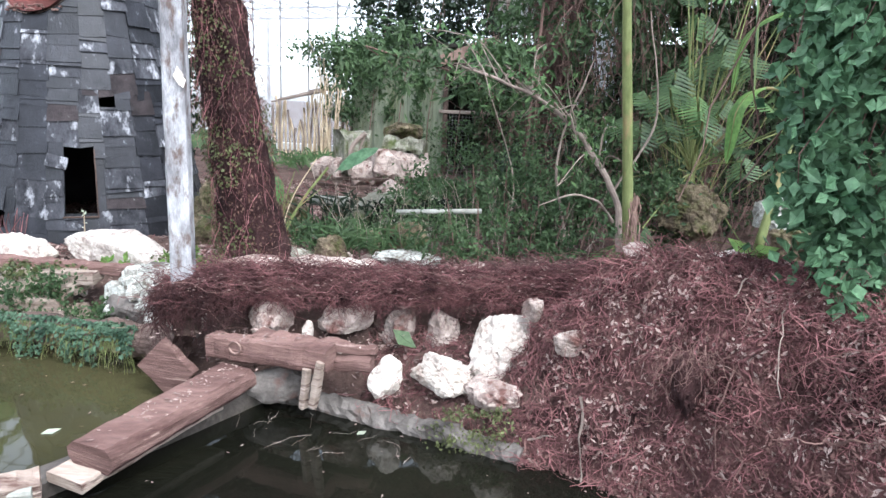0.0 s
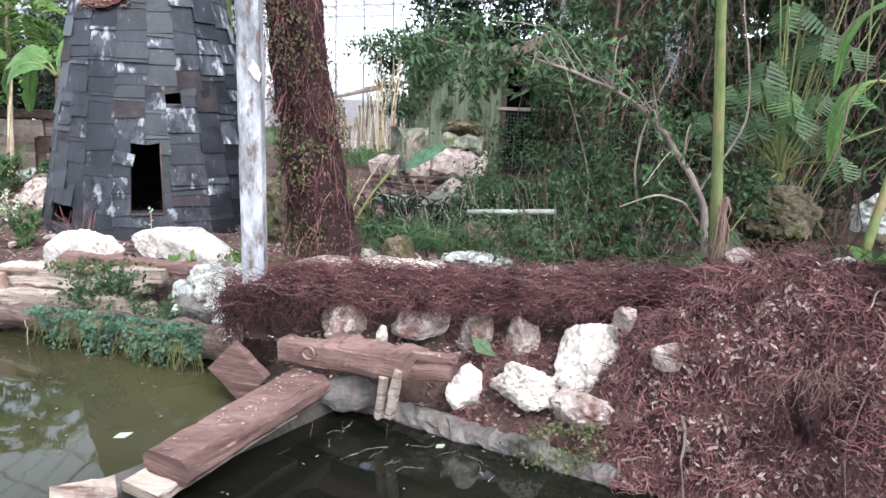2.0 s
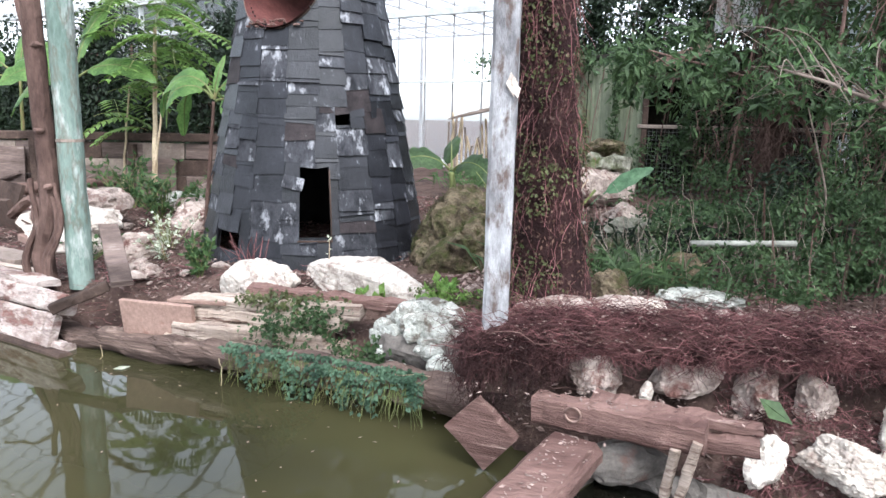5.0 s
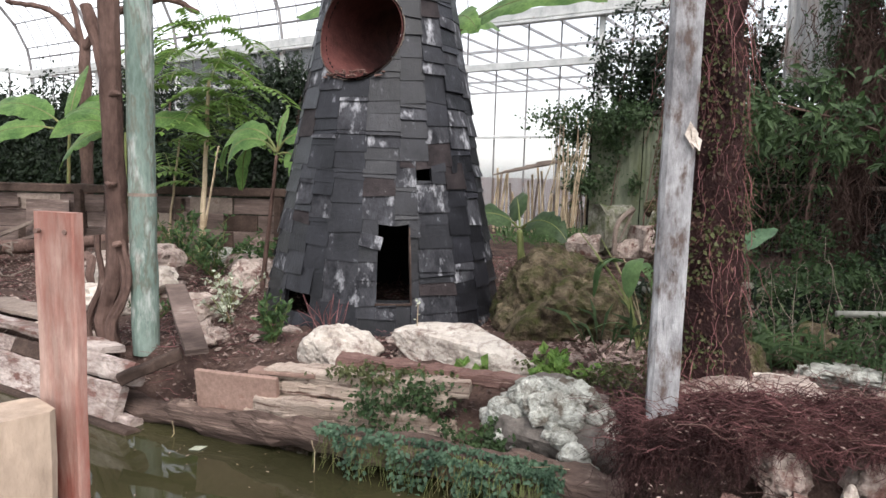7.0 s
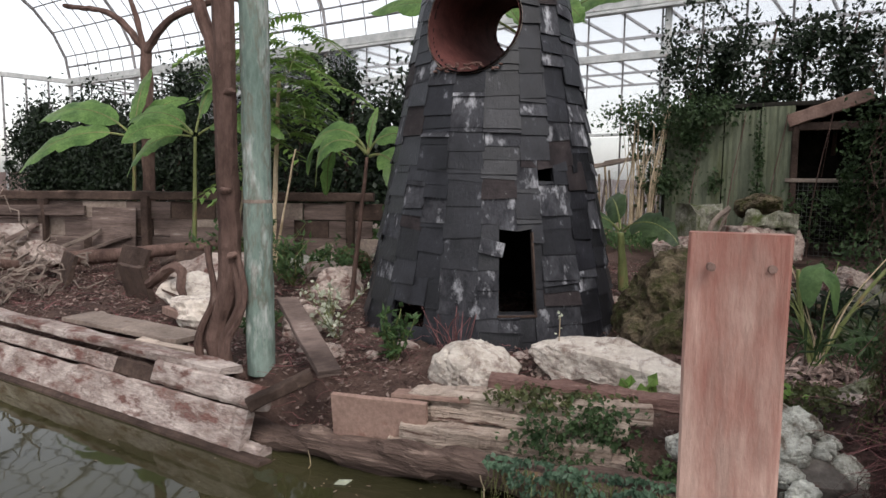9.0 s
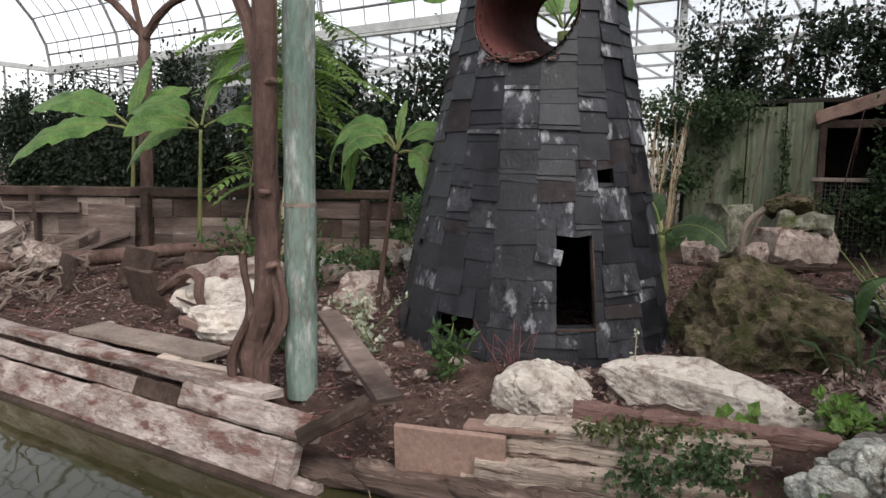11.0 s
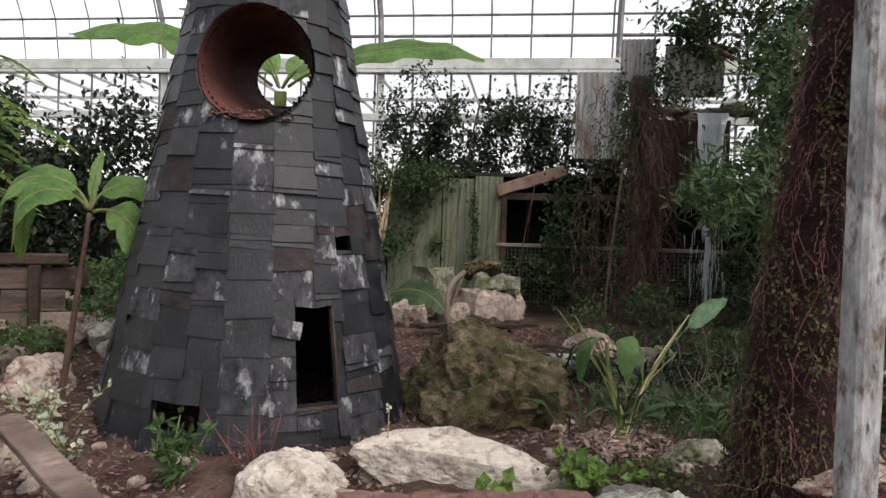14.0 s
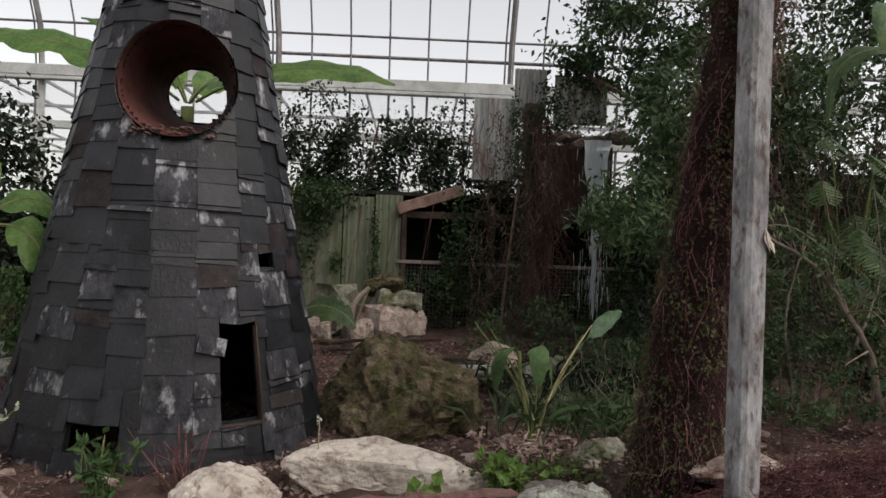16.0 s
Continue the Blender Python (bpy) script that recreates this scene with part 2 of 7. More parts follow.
M_soil = mat("soil_litter", (0.03, 0.018, 0.015), (0.125, 0.08, 0.066), 3.0, 45.0, 0.95, 0.9, (0.22, 0.17, 0.13), 40, 0.66, bump_dist=0.03)
M_root = mat("red_roots", (0.04, 0.016, 0.017), (0.24, 0.11, 0.108), 7.0, 70.0, 0.85, 0.6, (0.26, 0.16, 0.135), 30, 0.68, vary=0.75)
M_vine = mat("dark_vine_bark", (0.018, 0.008, 0.008), (0.085, 0.042, 0.04), 7.0, 60.0, 0.9, 1.0, (0.2, 0.13, 0.11), 26, 0.68, vary=0.6, bump_dist=0.03)
M_mound = mat("root_mat", (0.02, 0.008, 0.008), (0.15, 0.075, 0.068), 4.0, 55.0, 0.9, 1.0, (0.27, 0.17, 0.14), 22, 0.64, bump_dist=0.03)
M_chip = mat("leaf_litter", (0.13, 0.08, 0.068), (0.42, 0.32, 0.28), 8.0, 60.0, 0.9, 0.3, vary=0.6)
M_white = mat("white_limestone", (0.4, 0.34, 0.285), (0.63, 0.57, 0.505), 5.0, 24.0, 0.88, 1.0, (0.2, 0.135, 0.11), 9.0, 0.63, bump_dist=0.012, crack=(0.16, 0.11, 0.1), crack_scale=3.2)
M_pink = mat("dirty_limestone", (0.18, 0.135, 0.115), (0.48, 0.4, 0.35), 6.0, 28.0, 0.9, 1.0, (0.12, 0.06, 0.05), 8.0, 0.57, bump_dist=0.025, crack=(0.09, 0.055, 0.05), crack_scale=4.0)
M_rubble = mat("rubble_concrete", (0.2, 0.2, 0.17), (0.55, 0.55, 0.5), 7.0, 40.0, 0.9, 0.9, (0.12, 0.1, 0.08), 12.0, 0.58, bump_dist=0.025, crack=(0.09, 0.075, 0.06), crack_scale=6.0)
M_moss = mat("mossy_rock", (0.028, 0.019, 0.013), (0.24, 0.19, 0.125), 5.0, 34.0, 0.95, 1.0, (0.065, 0.07, 0.024), 9.0, 0.55, bump_dist=0.05, soft=0.09, crack=(0.03, 0.022, 0.015), crack_scale=4.0)
M_mossgrey = mat("mottled_grey_rock", (0.09, 0.085, 0.065), (0.33, 0.32, 0.26), 6.0, 30.0, 0.95, 1.0, (0.07, 0.085, 0.03), 5.0, 0.55, bump_dist=0.03, soft=0.1, crack=(0.05, 0.045, 0.03), crack_scale=4.0)
M_conc = mat("pond_concrete", (0.06, 0.052, 0.046), (0.21, 0.185, 0.165), 5.0, 50.0, 0.9, 0.6, (0.1, 0.06, 0.05), 9.0, 0.62)
M_wet = mat("wet_concrete", (0.022, 0.019, 0.015), (0.12, 0.1, 0.085), 5.0, 50.0, 0.6, 0.6, (0.2, 0.17, 0.14), 7.0, 0.63, spec=0.35)
M_shingle = mat("black_shingle", (0.004, 0.004, 0.0055), (0.019, 0.019, 0.0235), 6.0, 60.0, 0.44, 0.45, (0.15, 0.15, 0.165), 12.0, 0.67, (1, 1, 0.6), vary=0.8, spec=0.35, soft=0.05)
M_shingle_worn = mat("worn_shingle", (0.014, 0.014, 0.017), (0.065, 0.065, 0.072), 12.0, 70.0, 0.75, 0.6, (0.42, 0.42, 0.44), 11.0, 0.63, (1, 1, 0.55), vary=0.5, soft=0.09)
M_shingle_brown = mat("brown_shingle", (0.014, 0.011, 0.012), (0.045, 0.036, 0.036), 7.0, 80.0, 0.7, 0.5, (0.25, 0.24, 0.24), 12.0, 0.7, vary=0.3)
M_tar = mat("tar_board", (0.008, 0.008, 0.009), (0.02, 0.02, 0.022), 8.0, 60.0, 0.8, 0.4)
M_rust = mat("rusty_pipe", (0.045, 0.016, 0.014), (0.12, 0.045, 0.04), 3.0, 40.0, 0.8, 0.4, (0.05, 0.015, 0.012), 5.0, 0.62)
M_pale = mat("pale_rotten_timber", (0.25, 0.185, 0.145), (0.58, 0.48, 0.405), 3.0, 22.0, 0.9, 1.0, (0.12, 0.07, 0.055), 6.0, 0.58, (0.3, 1, 5), bump_dist=0.03)
M_redwood = mat("reddish_timber", (0.07, 0.036, 0.031), (0.22, 0.135, 0.115), 3.0, 26.0, 0.9, 0.9, (0.38, 0.27, 0.23), 12.0, 0.66, (0.35, 1, 6), bump_dist=0.025)
M_brownboard = mat("brown_board", (0.17, 0.105, 0.085), (0.31, 0.21, 0.17), 3.0, 40.0, 0.8, 0.3, (0.18, 0.09, 0.07), 6, 0.66)
M_greyplank = mat("grey_plank", (0.13, 0.1, 0.085), (0.3, 0.24, 0.2), 3.0, 35.0, 0.85, 0.5, (0.1, 0.06, 0.05), 6, 0.66)
M_log = mat("rotten_log", (0.05, 0.033, 0.028), (0.2, 0.14, 0.115), 3.0, 26.0, 0.92, 1.0, (0.3, 0.22, 0.18), 9.0, 0.64, (0.25, 1, 5), bump_dist=0.03)
M_darkwood = mat("dark_wood", (0.03, 0.02, 0.016), (0.1, 0.068, 0.055), 3.0, 35.0, 0.9, 0.8, (0.16, 0.11, 0.09), 8, 0.68, bump_dist=0.015)
M_bark = mat("bark", (0.06, 0.036, 0.03), (0.18, 0.115, 0.095), 5.0, 45.0, 0.95, 1.0, (0.27, 0.2, 0.17), 12, 0.68, (1, 1, 0.35), bump_dist=0.02)
M_greypost = mat("grey_peeling_paint", (0.12, 0.115, 0.12), (0.42, 0.415, 0.42), 9.0, 40.0, 0.8, 1.0, (0.1, 0.075, 0.066), 17.0, 0.57, (1, 1, 0.4), bump_dist=0.012)
M_greenpost = mat("green_peeling_paint", (0.11, 0.155, 0.13), (0.26, 0.325, 0.285), 6.0, 40.0, 0.75, 0.8, (0.44, 0.46, 0.43), 8.0, 0.58, (1, 1, 0.3), bump_dist=0.012, crack=(0.12, 0.085, 0.06), crack_scale=3.0)
M_railpost = mat("pale_rail_post", (0.27, 0.2, 0.15), (0.46, 0.36, 0.28), 4.0, 40.0, 0.85, 0.5, (0.14, 0.09, 0.06), 9.0, 0.64, (1, 1, 0.4))
M_edge = mat("flaking_edge_board", (0.19, 0.135, 0.115), (0.56, 0.48, 0.435), 5.0, 30.0, 0.9, 0.9, (0.17, 0.09, 0.075), 6.0, 0.57, (0.7, 0.7, 1.8), bump_dist=0.02, crack=(0.1, 0.06, 0.05), crack_scale=3.0)
M_chipdark = mat("brown_leaf_bits", (0.07, 0.034, 0.03), (0.26, 0.15, 0.13), 8.0, 60.0, 0.9, 0.3, vary=0.7)
M_redboard = mat("faded_red_board", (0.2, 0.12, 0.098), (0.45, 0.31, 0.26), 12.0, 60.0, 0.85, 0.5, (0.23, 0.075, 0.056), 13.0, 0.5, (1, 1, 0.22), soft=0.1)
M_steel = mat("painted_steel", (0.42, 0.43, 0.42), (0.68, 0.68, 0.66), 4.0, 50.0, 0.6, 0.2, (0.3, 0.2, 0.15), 8.0, 0.68)
M_bar = mat("glazing_bar", (0.16, 0.15, 0.15), (0.34, 0.33, 0.33), 4.0, 50.0, 0.7, 0.2, (0.2, 0.11, 0.08), 7.0, 0.66)
M_panel = mat("green_stained_panel", (0.07, 0.08, 0.05), (0.24, 0.26, 0.19), 2.0, 30.0, 0.9, 0.4, (0.09, 0.1, 0.05), 4.0, 0.58, (1, 1, 0.25), soft=0.12)
M_corr = mat("corrugated_metal", (0.26, 0.26, 0.26), (0.52, 0.52, 0.5), 2.5, 30.0, 0.6, 0.3, (0.16, 0.09, 0.06), 4.0, 0.62, (1, 1, 0.3), soft=0.1)
M_wall = mat("old_plank_wall", (0.05, 0.036, 0.031), (0.21, 0.155, 0.135), 2.5, 30.0, 0.9, 0.7, (0.3, 0.26, 0.23), 5.0, 0.66, (0.4, 0.4, 3), bump_dist=0.015)
M_wire = mat("wire", (0.12, 0.12, 0.11), (0.25, 0.25, 0.23), 9.0, 60.0, 0.6, 0.0, metal=0.6)
M_pvc = mat("white_pipe", (0.14, 0.14, 0.12), (0.32, 0.32, 0.28), 6.0, 60.0, 0.5, 0.1, (0.2, 0.19, 0.14), 8, 0.66)
# near-black colour painted for shade: shed inside, hedge core, back of the planting
M_shade_black = mat("shade_black", (0.008, 0.008, 0.007), (0.03, 0.027, 0.022), 3.0, 30.0, 0.95, 0.4)
M_gravel = mat("outside_ground", (0.1, 0.11, 0.07), (0.22, 0.21, 0.16), 0.4, 8.0, 0.95, 0.3)
M_ring = mat("rusty_iron", (0.14, 0.09, 0.075), (0.3, 0.2, 0.17), 20.0, 90.0, 0.7, 0.3, metal=0.4)
M_rope = mat("white_rope", (0.55, 0.54, 0.5), (0.8, 0.79, 0.75), 30.0, 120.0, 0.9, 0.4)
M_straw = mat("dry_stems", (0.3, 0.22, 0.14), (0.58, 0.47, 0.33), 6.0, 60.0, 0.85, 0.3, vary=0.4)
L_ivy = leaf_mat("ivy_leaf", (0.02, 0.04, 0.015), (0.07, 0.11, 0.045))
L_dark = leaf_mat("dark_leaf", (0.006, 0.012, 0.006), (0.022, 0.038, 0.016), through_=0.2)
L_mid = leaf_mat("green_leaf", (0.03, 0.065, 0.022), (0.1, 0.165, 0.06))
L_fresh = leaf_mat("fresh_leaf", (0.1, 0.19, 0.04), (0.24, 0.36, 0.1), through_=0.4)
L_blue = leaf_mat("bluish_leaf", (0.035, 0.085, 0.042), (0.125, 0.22, 0.115))
L_creep = leaf_mat("creeper_leaf", (0.022, 0.045, 0.028), (0.085, 0.14, 0.085), vary=0.6)
L_banana = leaf_mat("banana_leaf", (0.06, 0.13, 0.035), (0.18, 0.3, 0.085), rough=0.4, through_=0.4, vary=0.15)
L_olive = leaf_mat("olive_leaf", (0.04, 0.048, 0.018), (0.13, 0.14, 0.06))
L_pale = leaf_mat("pale_leaf", (0.3, 0.33, 0.24), (0.55, 0.57, 0.45))
L_brown = leaf_mat("dead_leaf", (0.045, 0.024, 0.018), (0.15, 0.085, 0.062), through_=0.15, vary=0.5)
M_stemgreen = mat("green_stem", (0.075, 0.095, 0.03), (0.2, 0.22, 0.09), 4.0, 40.0, 0.6, 0.3, (0.25, 0.16, 0.09), 6.0, 0.62, (1, 1, 0.3))

def water_mat(name, dark, light):
    m = bpy.data.materials.new(name)
    m.use_nodes = True
    _t = m.node_tree
    _b = _t.nodes["Principled BSDF"]
    _b.inputs["Roughness"].default_value = 0.03
    _b.inputs["IOR"].default_value = 1.33
    _g = _t.nodes.new("ShaderNodeNewGeometry")
    _n = _t.nodes.new("ShaderNodeTexNoise")
    _n.inputs["Scale"].default_value = 0.7
    _r = _t.nodes.new("ShaderNodeValToRGB")
    _r.color_ramp.elements[0].color, _r.color_ramp.elements[1].color = (*dark, 1), (*light, 1)
    _r.color_ramp.elements[0].position, _r.color_ramp.elements[1].position = 0.35, 0.65
    _t.links.new(_g.outputs["Position"], _n.inputs["Vector"])
    _t.links.new(_n.outputs["Fac"], _r.inputs["Fac"])
    _t.links.new(_r.outputs[0], _b.inputs["Base Color"])
    _n2 = _t.nodes.new("ShaderNodeTexNoise")
    _n2.inputs["Scale"].default_value = 4.0
    _t.links.new(_g.outputs["Position"], _n2.inputs["Vector"])
    _bp = _t.nodes.new("ShaderNodeBump")
    _bp.inputs["Strength"].default_value = 0.05
    _bp.inputs["Distance"].default_value = 0.02
    _t.links.new(_n2.outputs["Fac"], _bp.inputs["Height"])
    _t.links.new(_bp.outputs[0], _b.inputs["Normal"])
    return m


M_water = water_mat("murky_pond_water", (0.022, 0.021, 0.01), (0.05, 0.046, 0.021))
# darker copy of the pond water, with the bank's reflection painted in
M_water_dark = water_mat("bank_reflection_water", (0.004, 0.0042, 0.003), (0.011, 0.011, 0.007))

M_glass = bpy.data.materials.new("greenhouse_glass")
M_glass.use_nodes = True
_t = M_glass.node_tree
_tr = _t.nodes.new("ShaderNodeBsdfTransparent")
_gl = _t.nodes.new("ShaderNodeBsdfGlossy")
_gl.inputs["Roughness"].default_value = 0.05
_mx = _t.nodes.new("ShaderNodeMixShader")
_fr = _t.nodes.new("ShaderNodeFresnel")
_fr.inputs["IOR"].default_value = 1.45
_t.links.new(_fr.outputs[0], _mx.inputs[0])
_tl = _t.nodes.new("ShaderNodeBsdfTranslucent")
_tl.inputs["Color"].default_value = (0.9, 0.92, 0.92, 1)
_m2 = _t.nodes.new("ShaderNodeMixShader")
_m2.inputs[0].default_value = 0.18
_t.links.new(_tr.outputs[0], _m2.inputs[1])
_t.links.new(_tl.outputs[0], _m2.inputs[2])
_t.links.new(_m2.outputs[0], _mx.inputs[1])
_t.links.new(_gl.outputs[0], _mx.inputs[2])
_t.links.new(_mx.outputs[0], _t.nodes["Material Output"].inputs[0])
M_ice = bpy.data.materials.new("falling_water")
M_ice.use_nodes = True
_b = M_ice.node_tree.nodes["Principled BSDF"]
_b.inputs["Base Color"].default_value = (0.75, 0.8, 0.82, 1)
_b.inputs["Roughness"].default_value = 0.15
_b.inputs["Transmission Weight"].default_value = 0.35
_b.inputs["IOR"].default_value = 1.33

# ---- ground, water, deck ----
SHORE = np.array([(-14, 8.0), (-8.5, 5.95), (-5.7, 4.85), (-4.15, 4.3), (-3.0, 4.1), (-1.65, 3.78), (-1.2, 3.44), (-0.6, 3.25), (-0.06, 3.02), (0.7, 2.58), (1.12, 2.15), (1.6, 1.4), (2.6, 0.4), (4, -0.5), (8, -2)])


def smooth(x):
    x = np.clip(x, 0, 1)
    return x * x * (3 - 2 * x)


def shore_dist(X, Y):
    best = np.full(X.shape, 1e9)
    for a, b in zip(SHORE[:-1], SHORE[1:]):
        d = b - a
        f = np.clip(((X - a[0]) * d[0] + (Y - a[1]) * d[1]) / (d @ d), 0, 1)
        best = np.minimum(best, np.hypot(X - a[0] - f * d[0], Y - a[1] - f * d[1]))
    return np.where(Y > np.interp(X, SHORE[:, 0], SHORE[:, 1]), best, -best)


def ground_z(X, Y):
    X, Y = np.asarray(X, float), np.asarray(Y, float)
    D = shore_dist(X, Y)
    base = 0.31 + 0.035 * np.clip(Y - 5.5, 0, 6) + 0.12 * smooth((X + 1.6) / 0.5) * smooth((5.5 - Y) / 1.0)
    run = 0.75 - 0.4 * smooth((X + 1.7) / 0.5) - 0.4 * smooth((-3.9 - X) / 0.3)
    H = base * smooth(D / run)
    A = smooth((X - 0.3) / 0.65)
    H = H + A * 0.43 * smooth(D / 0.42) * (1 - 0.85 * smooth((Y - 2.92) / 0.7))
    pit = smooth((X + 1.3) / 0.2) * smooth((0.56 - X) / 0.22) * smooth((3.66 - Y) / 0.12)
    H = H * (1 - 0.42 * pit)
    H = np.where(D < 0, np.maximum(-0.5, D * 2.5), H)
    H = np.where((D < 0) & (Y < -3), np.minimum(0.1, -0.5 + (-3 - Y) * 0.4), H)
    far = np.maximum(np.abs(X + 2) - 14, np.abs(Y - 4) - 12)
    return np.where(far > 0, np.where(H < 0.2, 0.25, H), H)


def gz(x, y):
    return float(ground_z(np.array([x]), np.array([y]))[0])


gx = np.concatenate([[-600, -200, -80, -40, -24, -17, -14, -12, -10.5], np.arange(-9.5, 3.5, 0.06), [3.8, 4.3, 5, 6, 8, 11, 16, 30, 80, 250, 600]])
gy = np.concatenate([[-600, -200, -60, -25, -12, -7, -5, -4, -3, -1.5, 0, 0.7], np.arange(1.2, 9.4, 0.06), [9.7, 10.2, 11, 12, 14, 17, 22, 40, 120, 600]])
GX, GY = np.meshgrid(gx, gy, indexing='ij')
GZ = ground_z(GX, GY)
near = (GX > -9.6) & (GX < 3.6) & (GY > 1.1) & (GY < 9.5) & (GZ > 0.02)
idx = np.argwhere(near)
for i, j in idx:
    p = (GX[i, j], GY[i, j], 0.0)
    GZ[i, j] += 0.05 * fnoise(p, 2.2, 3.0, 3) + 0.022 * fnoise(p, 11.0, 5.0, 3)
# the plain soil lies deeper where the mound covers it
GD = shore_dist(GX, GY)
GZ[(GD > 0.02) & (GD < 1.15) & (GX > 0.55) & (GX < 2.4) & (GY > 1.45) & (GY < 3.8)] -= 0.25
nx, ny = GX.shape
I, J = np.meshgrid(np.arange(nx - 1), np.arange(ny - 1), indexing='ij')
Fg = np.stack([I * ny + J, (I + 1) * ny + J, (I + 1) * ny + J + 1, I * ny + J + 1], -1).reshape(-1, 4)
Vg = np.stack([GX, GY, GZ], -1).reshape(-1, 3)
ground = put("ground", Vg, Fg, M_soil, None, "dark reddish soil with leaf litter and roots", "ground", kind="structure", smooth=True)

# two basins, parted along the narrow concrete wall
WL = [(-5.358, -3.3, 0), (-2.05, 1.55, 0), (-0.9, 3.22, 0), (-0.2, 4.4, 0), (-0.2, 9, 0)]
put("water", [(-16, -3.3, 0)] + WL + [(-16, 9, 0), (-16, 4.4, 0), (-16, 3.22, 0), (-16, 1.55, 0)], [(0, 1, 2, 9), (9, 2, 3, 8), (8, 3, 4, 7), (7, 4, 5, 6)], M_water, None, "still murky olive pond water", "water", kind="structure")
# east basin: the bank's dark reflection is put into the water colour
put("water", WL + [(9, 9, 0), (9, 4.4, 0), (9, 3.22, 0), (9, 1.55, 0), (9, -3.3, 0)], [(0, 9, 8, 1), (1, 8, 7, 2), (2, 7, 6, 3), (3, 6, 5, 4)], M_water_dark, None, "still pond water with the bank's dark reflection in its colour", "water", kind="structure")

# boardwalk that carries the walker, in line with the glass wall
deck = thing("floor", (-1.5, 0.6, 0.1), "weathered plank boardwalk beside the pond", "boardwalk", kind="structure")
dd = np.array([-0.946, 0.325, 0.0])
dn = np.array([0.325, 0.946, 0.0])
deck_c = np.array([-1.7, 0.95, 0.0])
for k in range(-22, 23):
    c = deck_c + dd * (k * 0.17) - dn * 0.38
    V, F = beam(c - dn * 0.75 + (0, 0, 0.1), c + dn * 0.72 + (0, 0, 0.1), 0.155, 0.035, 4, 0.003, k * 1.3)
    put("plank", V, F, M_greyplank, deck)
for o in (-0.95, 0.25):
    V, F = beam(deck_c + dd * 3.9 + dn * o + (0, 0, 0.02), deck_c - dd * 3.9 + dn * o + (0, 0, 0.02), 0.08, 0.12, 8, 0.003, o)
    put("joist", V, F, M_darkwood, deck)
for k in (-3, -1, 1, 3):
    for o in (-0.95, 0.25):
        p = deck_c + dd * k * 1.2 + dn * o
        V, F = beam(p + (0, 0, -0.55), p + (0, 0, -0.04), 0.1, 0.1, 3, 0.003, k + o, up=(1, 0, 0))
        put("pile", V, F, M_darkwood, deck)

# ---- greenhouse ----
WV = 11.5
house = thing("wall_north", uv(-6, WV, 0.3), "tall glazed greenhouse wall with pale painted steel posts", "glass wall", kind="structure")


def bar(a, b, w, h, seg=1):
    return beam(a, b, w, h, seg, 0.0, bev=0.1)


posts_u = [-25.95, -22.05, -18.15, -14.15, -10.25, -6.35, -2.45, 1.45, 5.35]
for u in posts_u:
    V, F = bar(uv(u, WV, -0.1), uv(u, WV, 4.42), 0.11, 0.11)
    put("post", V, F, M_steel, house)
levels = (0.62, 2.2, 3.5, 4.4)
for z, h in zip(levels, (0.16, 0.05, 0.13, 0.18)):
    V, F = bar(uv(-26, WV - 0.05, z), uv(5.4, WV - 0.05, z), 0.09, h)
    put("rail", V, F, M_steel, house)
V, F = bar(uv(-26, WV - 0.1, 4.25), uv(5.4, WV - 0.1, 4.25), 0.16, 0.05)
put("gutter", V, F, M_steel, house)
V, F = bar(uv(-26, WV, 0.27), uv(5.4, WV, 0.27), 0.2, 0.62)
put("plinth", V, F, M_conc, house)
mull = []
mu = np.arange(-25.95, 5.36, 0.65)
for u in mu:
    mull.append(bar(uv(u, WV + 0.01, 0.6), uv(u, WV + 0.01, 4.4), 0.03, 0.04))
put("mullions", *join(mull), M_bar, house, kind="stuff")
pane = None
for ui in range(len(mu) - 1):
    if not -20.5 < mu[ui] < 3.0:
        continue
    for a, b in zip(levels[:-1], levels[1:]):
        if pane is None or abs(pane["span"] - (b - a)) > 0.01:
            w2, h2 = 0.31, (b - a) / 2 - 0.04
            V = np.array([(sx * w2, sy * 0.003, sz * h2) for sy in (-1, 1) for sz in (-1, 1) for sx in (-1, 1)])
            F = [(0, 1, 3, 2), (4, 6, 7, 5), (0, 4, 5, 1), (2, 3, 7, 6), (0, 2, 6, 4), (1, 5, 7, 3)]
            me = mesh_np("pane", V, F)
            me.materials.append(M_glass)
            me.shade_flat()
            pane = {"span": b - a, "me": me}
        o = new("pane", pane["me"])
        hang(o, house)
        p = uv(mu[ui] + 0.325, WV + 0.02, (a + b) / 2)
        o.location, o.rotation_euler.z, o.visible_shadow = p, ANG, False

# barrel roof: ribs, glazing bars and purlins over the whole place
roof = thing("ceiling", uv(-6, 4, 6.5), "arched greenhouse roof of thin glazing bars and ribs", "glass roof", kind="structure")
va = np.linspace(0, np.pi, 19)
arc = np.stack([3.75 + 7.75 * np.cos(va), 4.45 + 4.2 * np.sin(va)], 1)
pieces = []
for u in np.arange(-25.95, 5.36, 0.65):
    pts = np.array([uv(u, v, z) for v, z in arc])
    pieces.append(tube(pts, 0.016, 4, False))
for u in posts_u:
    pts = np.array([uv(u, v, z - 0.06) for v, z in arc])
    pieces.append(tube(pts, 0.05, 4, False))
for k in range(0, 19):
    zz = arc[k]
    pieces.append(tube(np.array([uv(-26, zz[0], zz[1]), uv(-10, zz[0], zz[1]), uv(5.4, zz[0], zz[1])]), 0.022, 4, False))
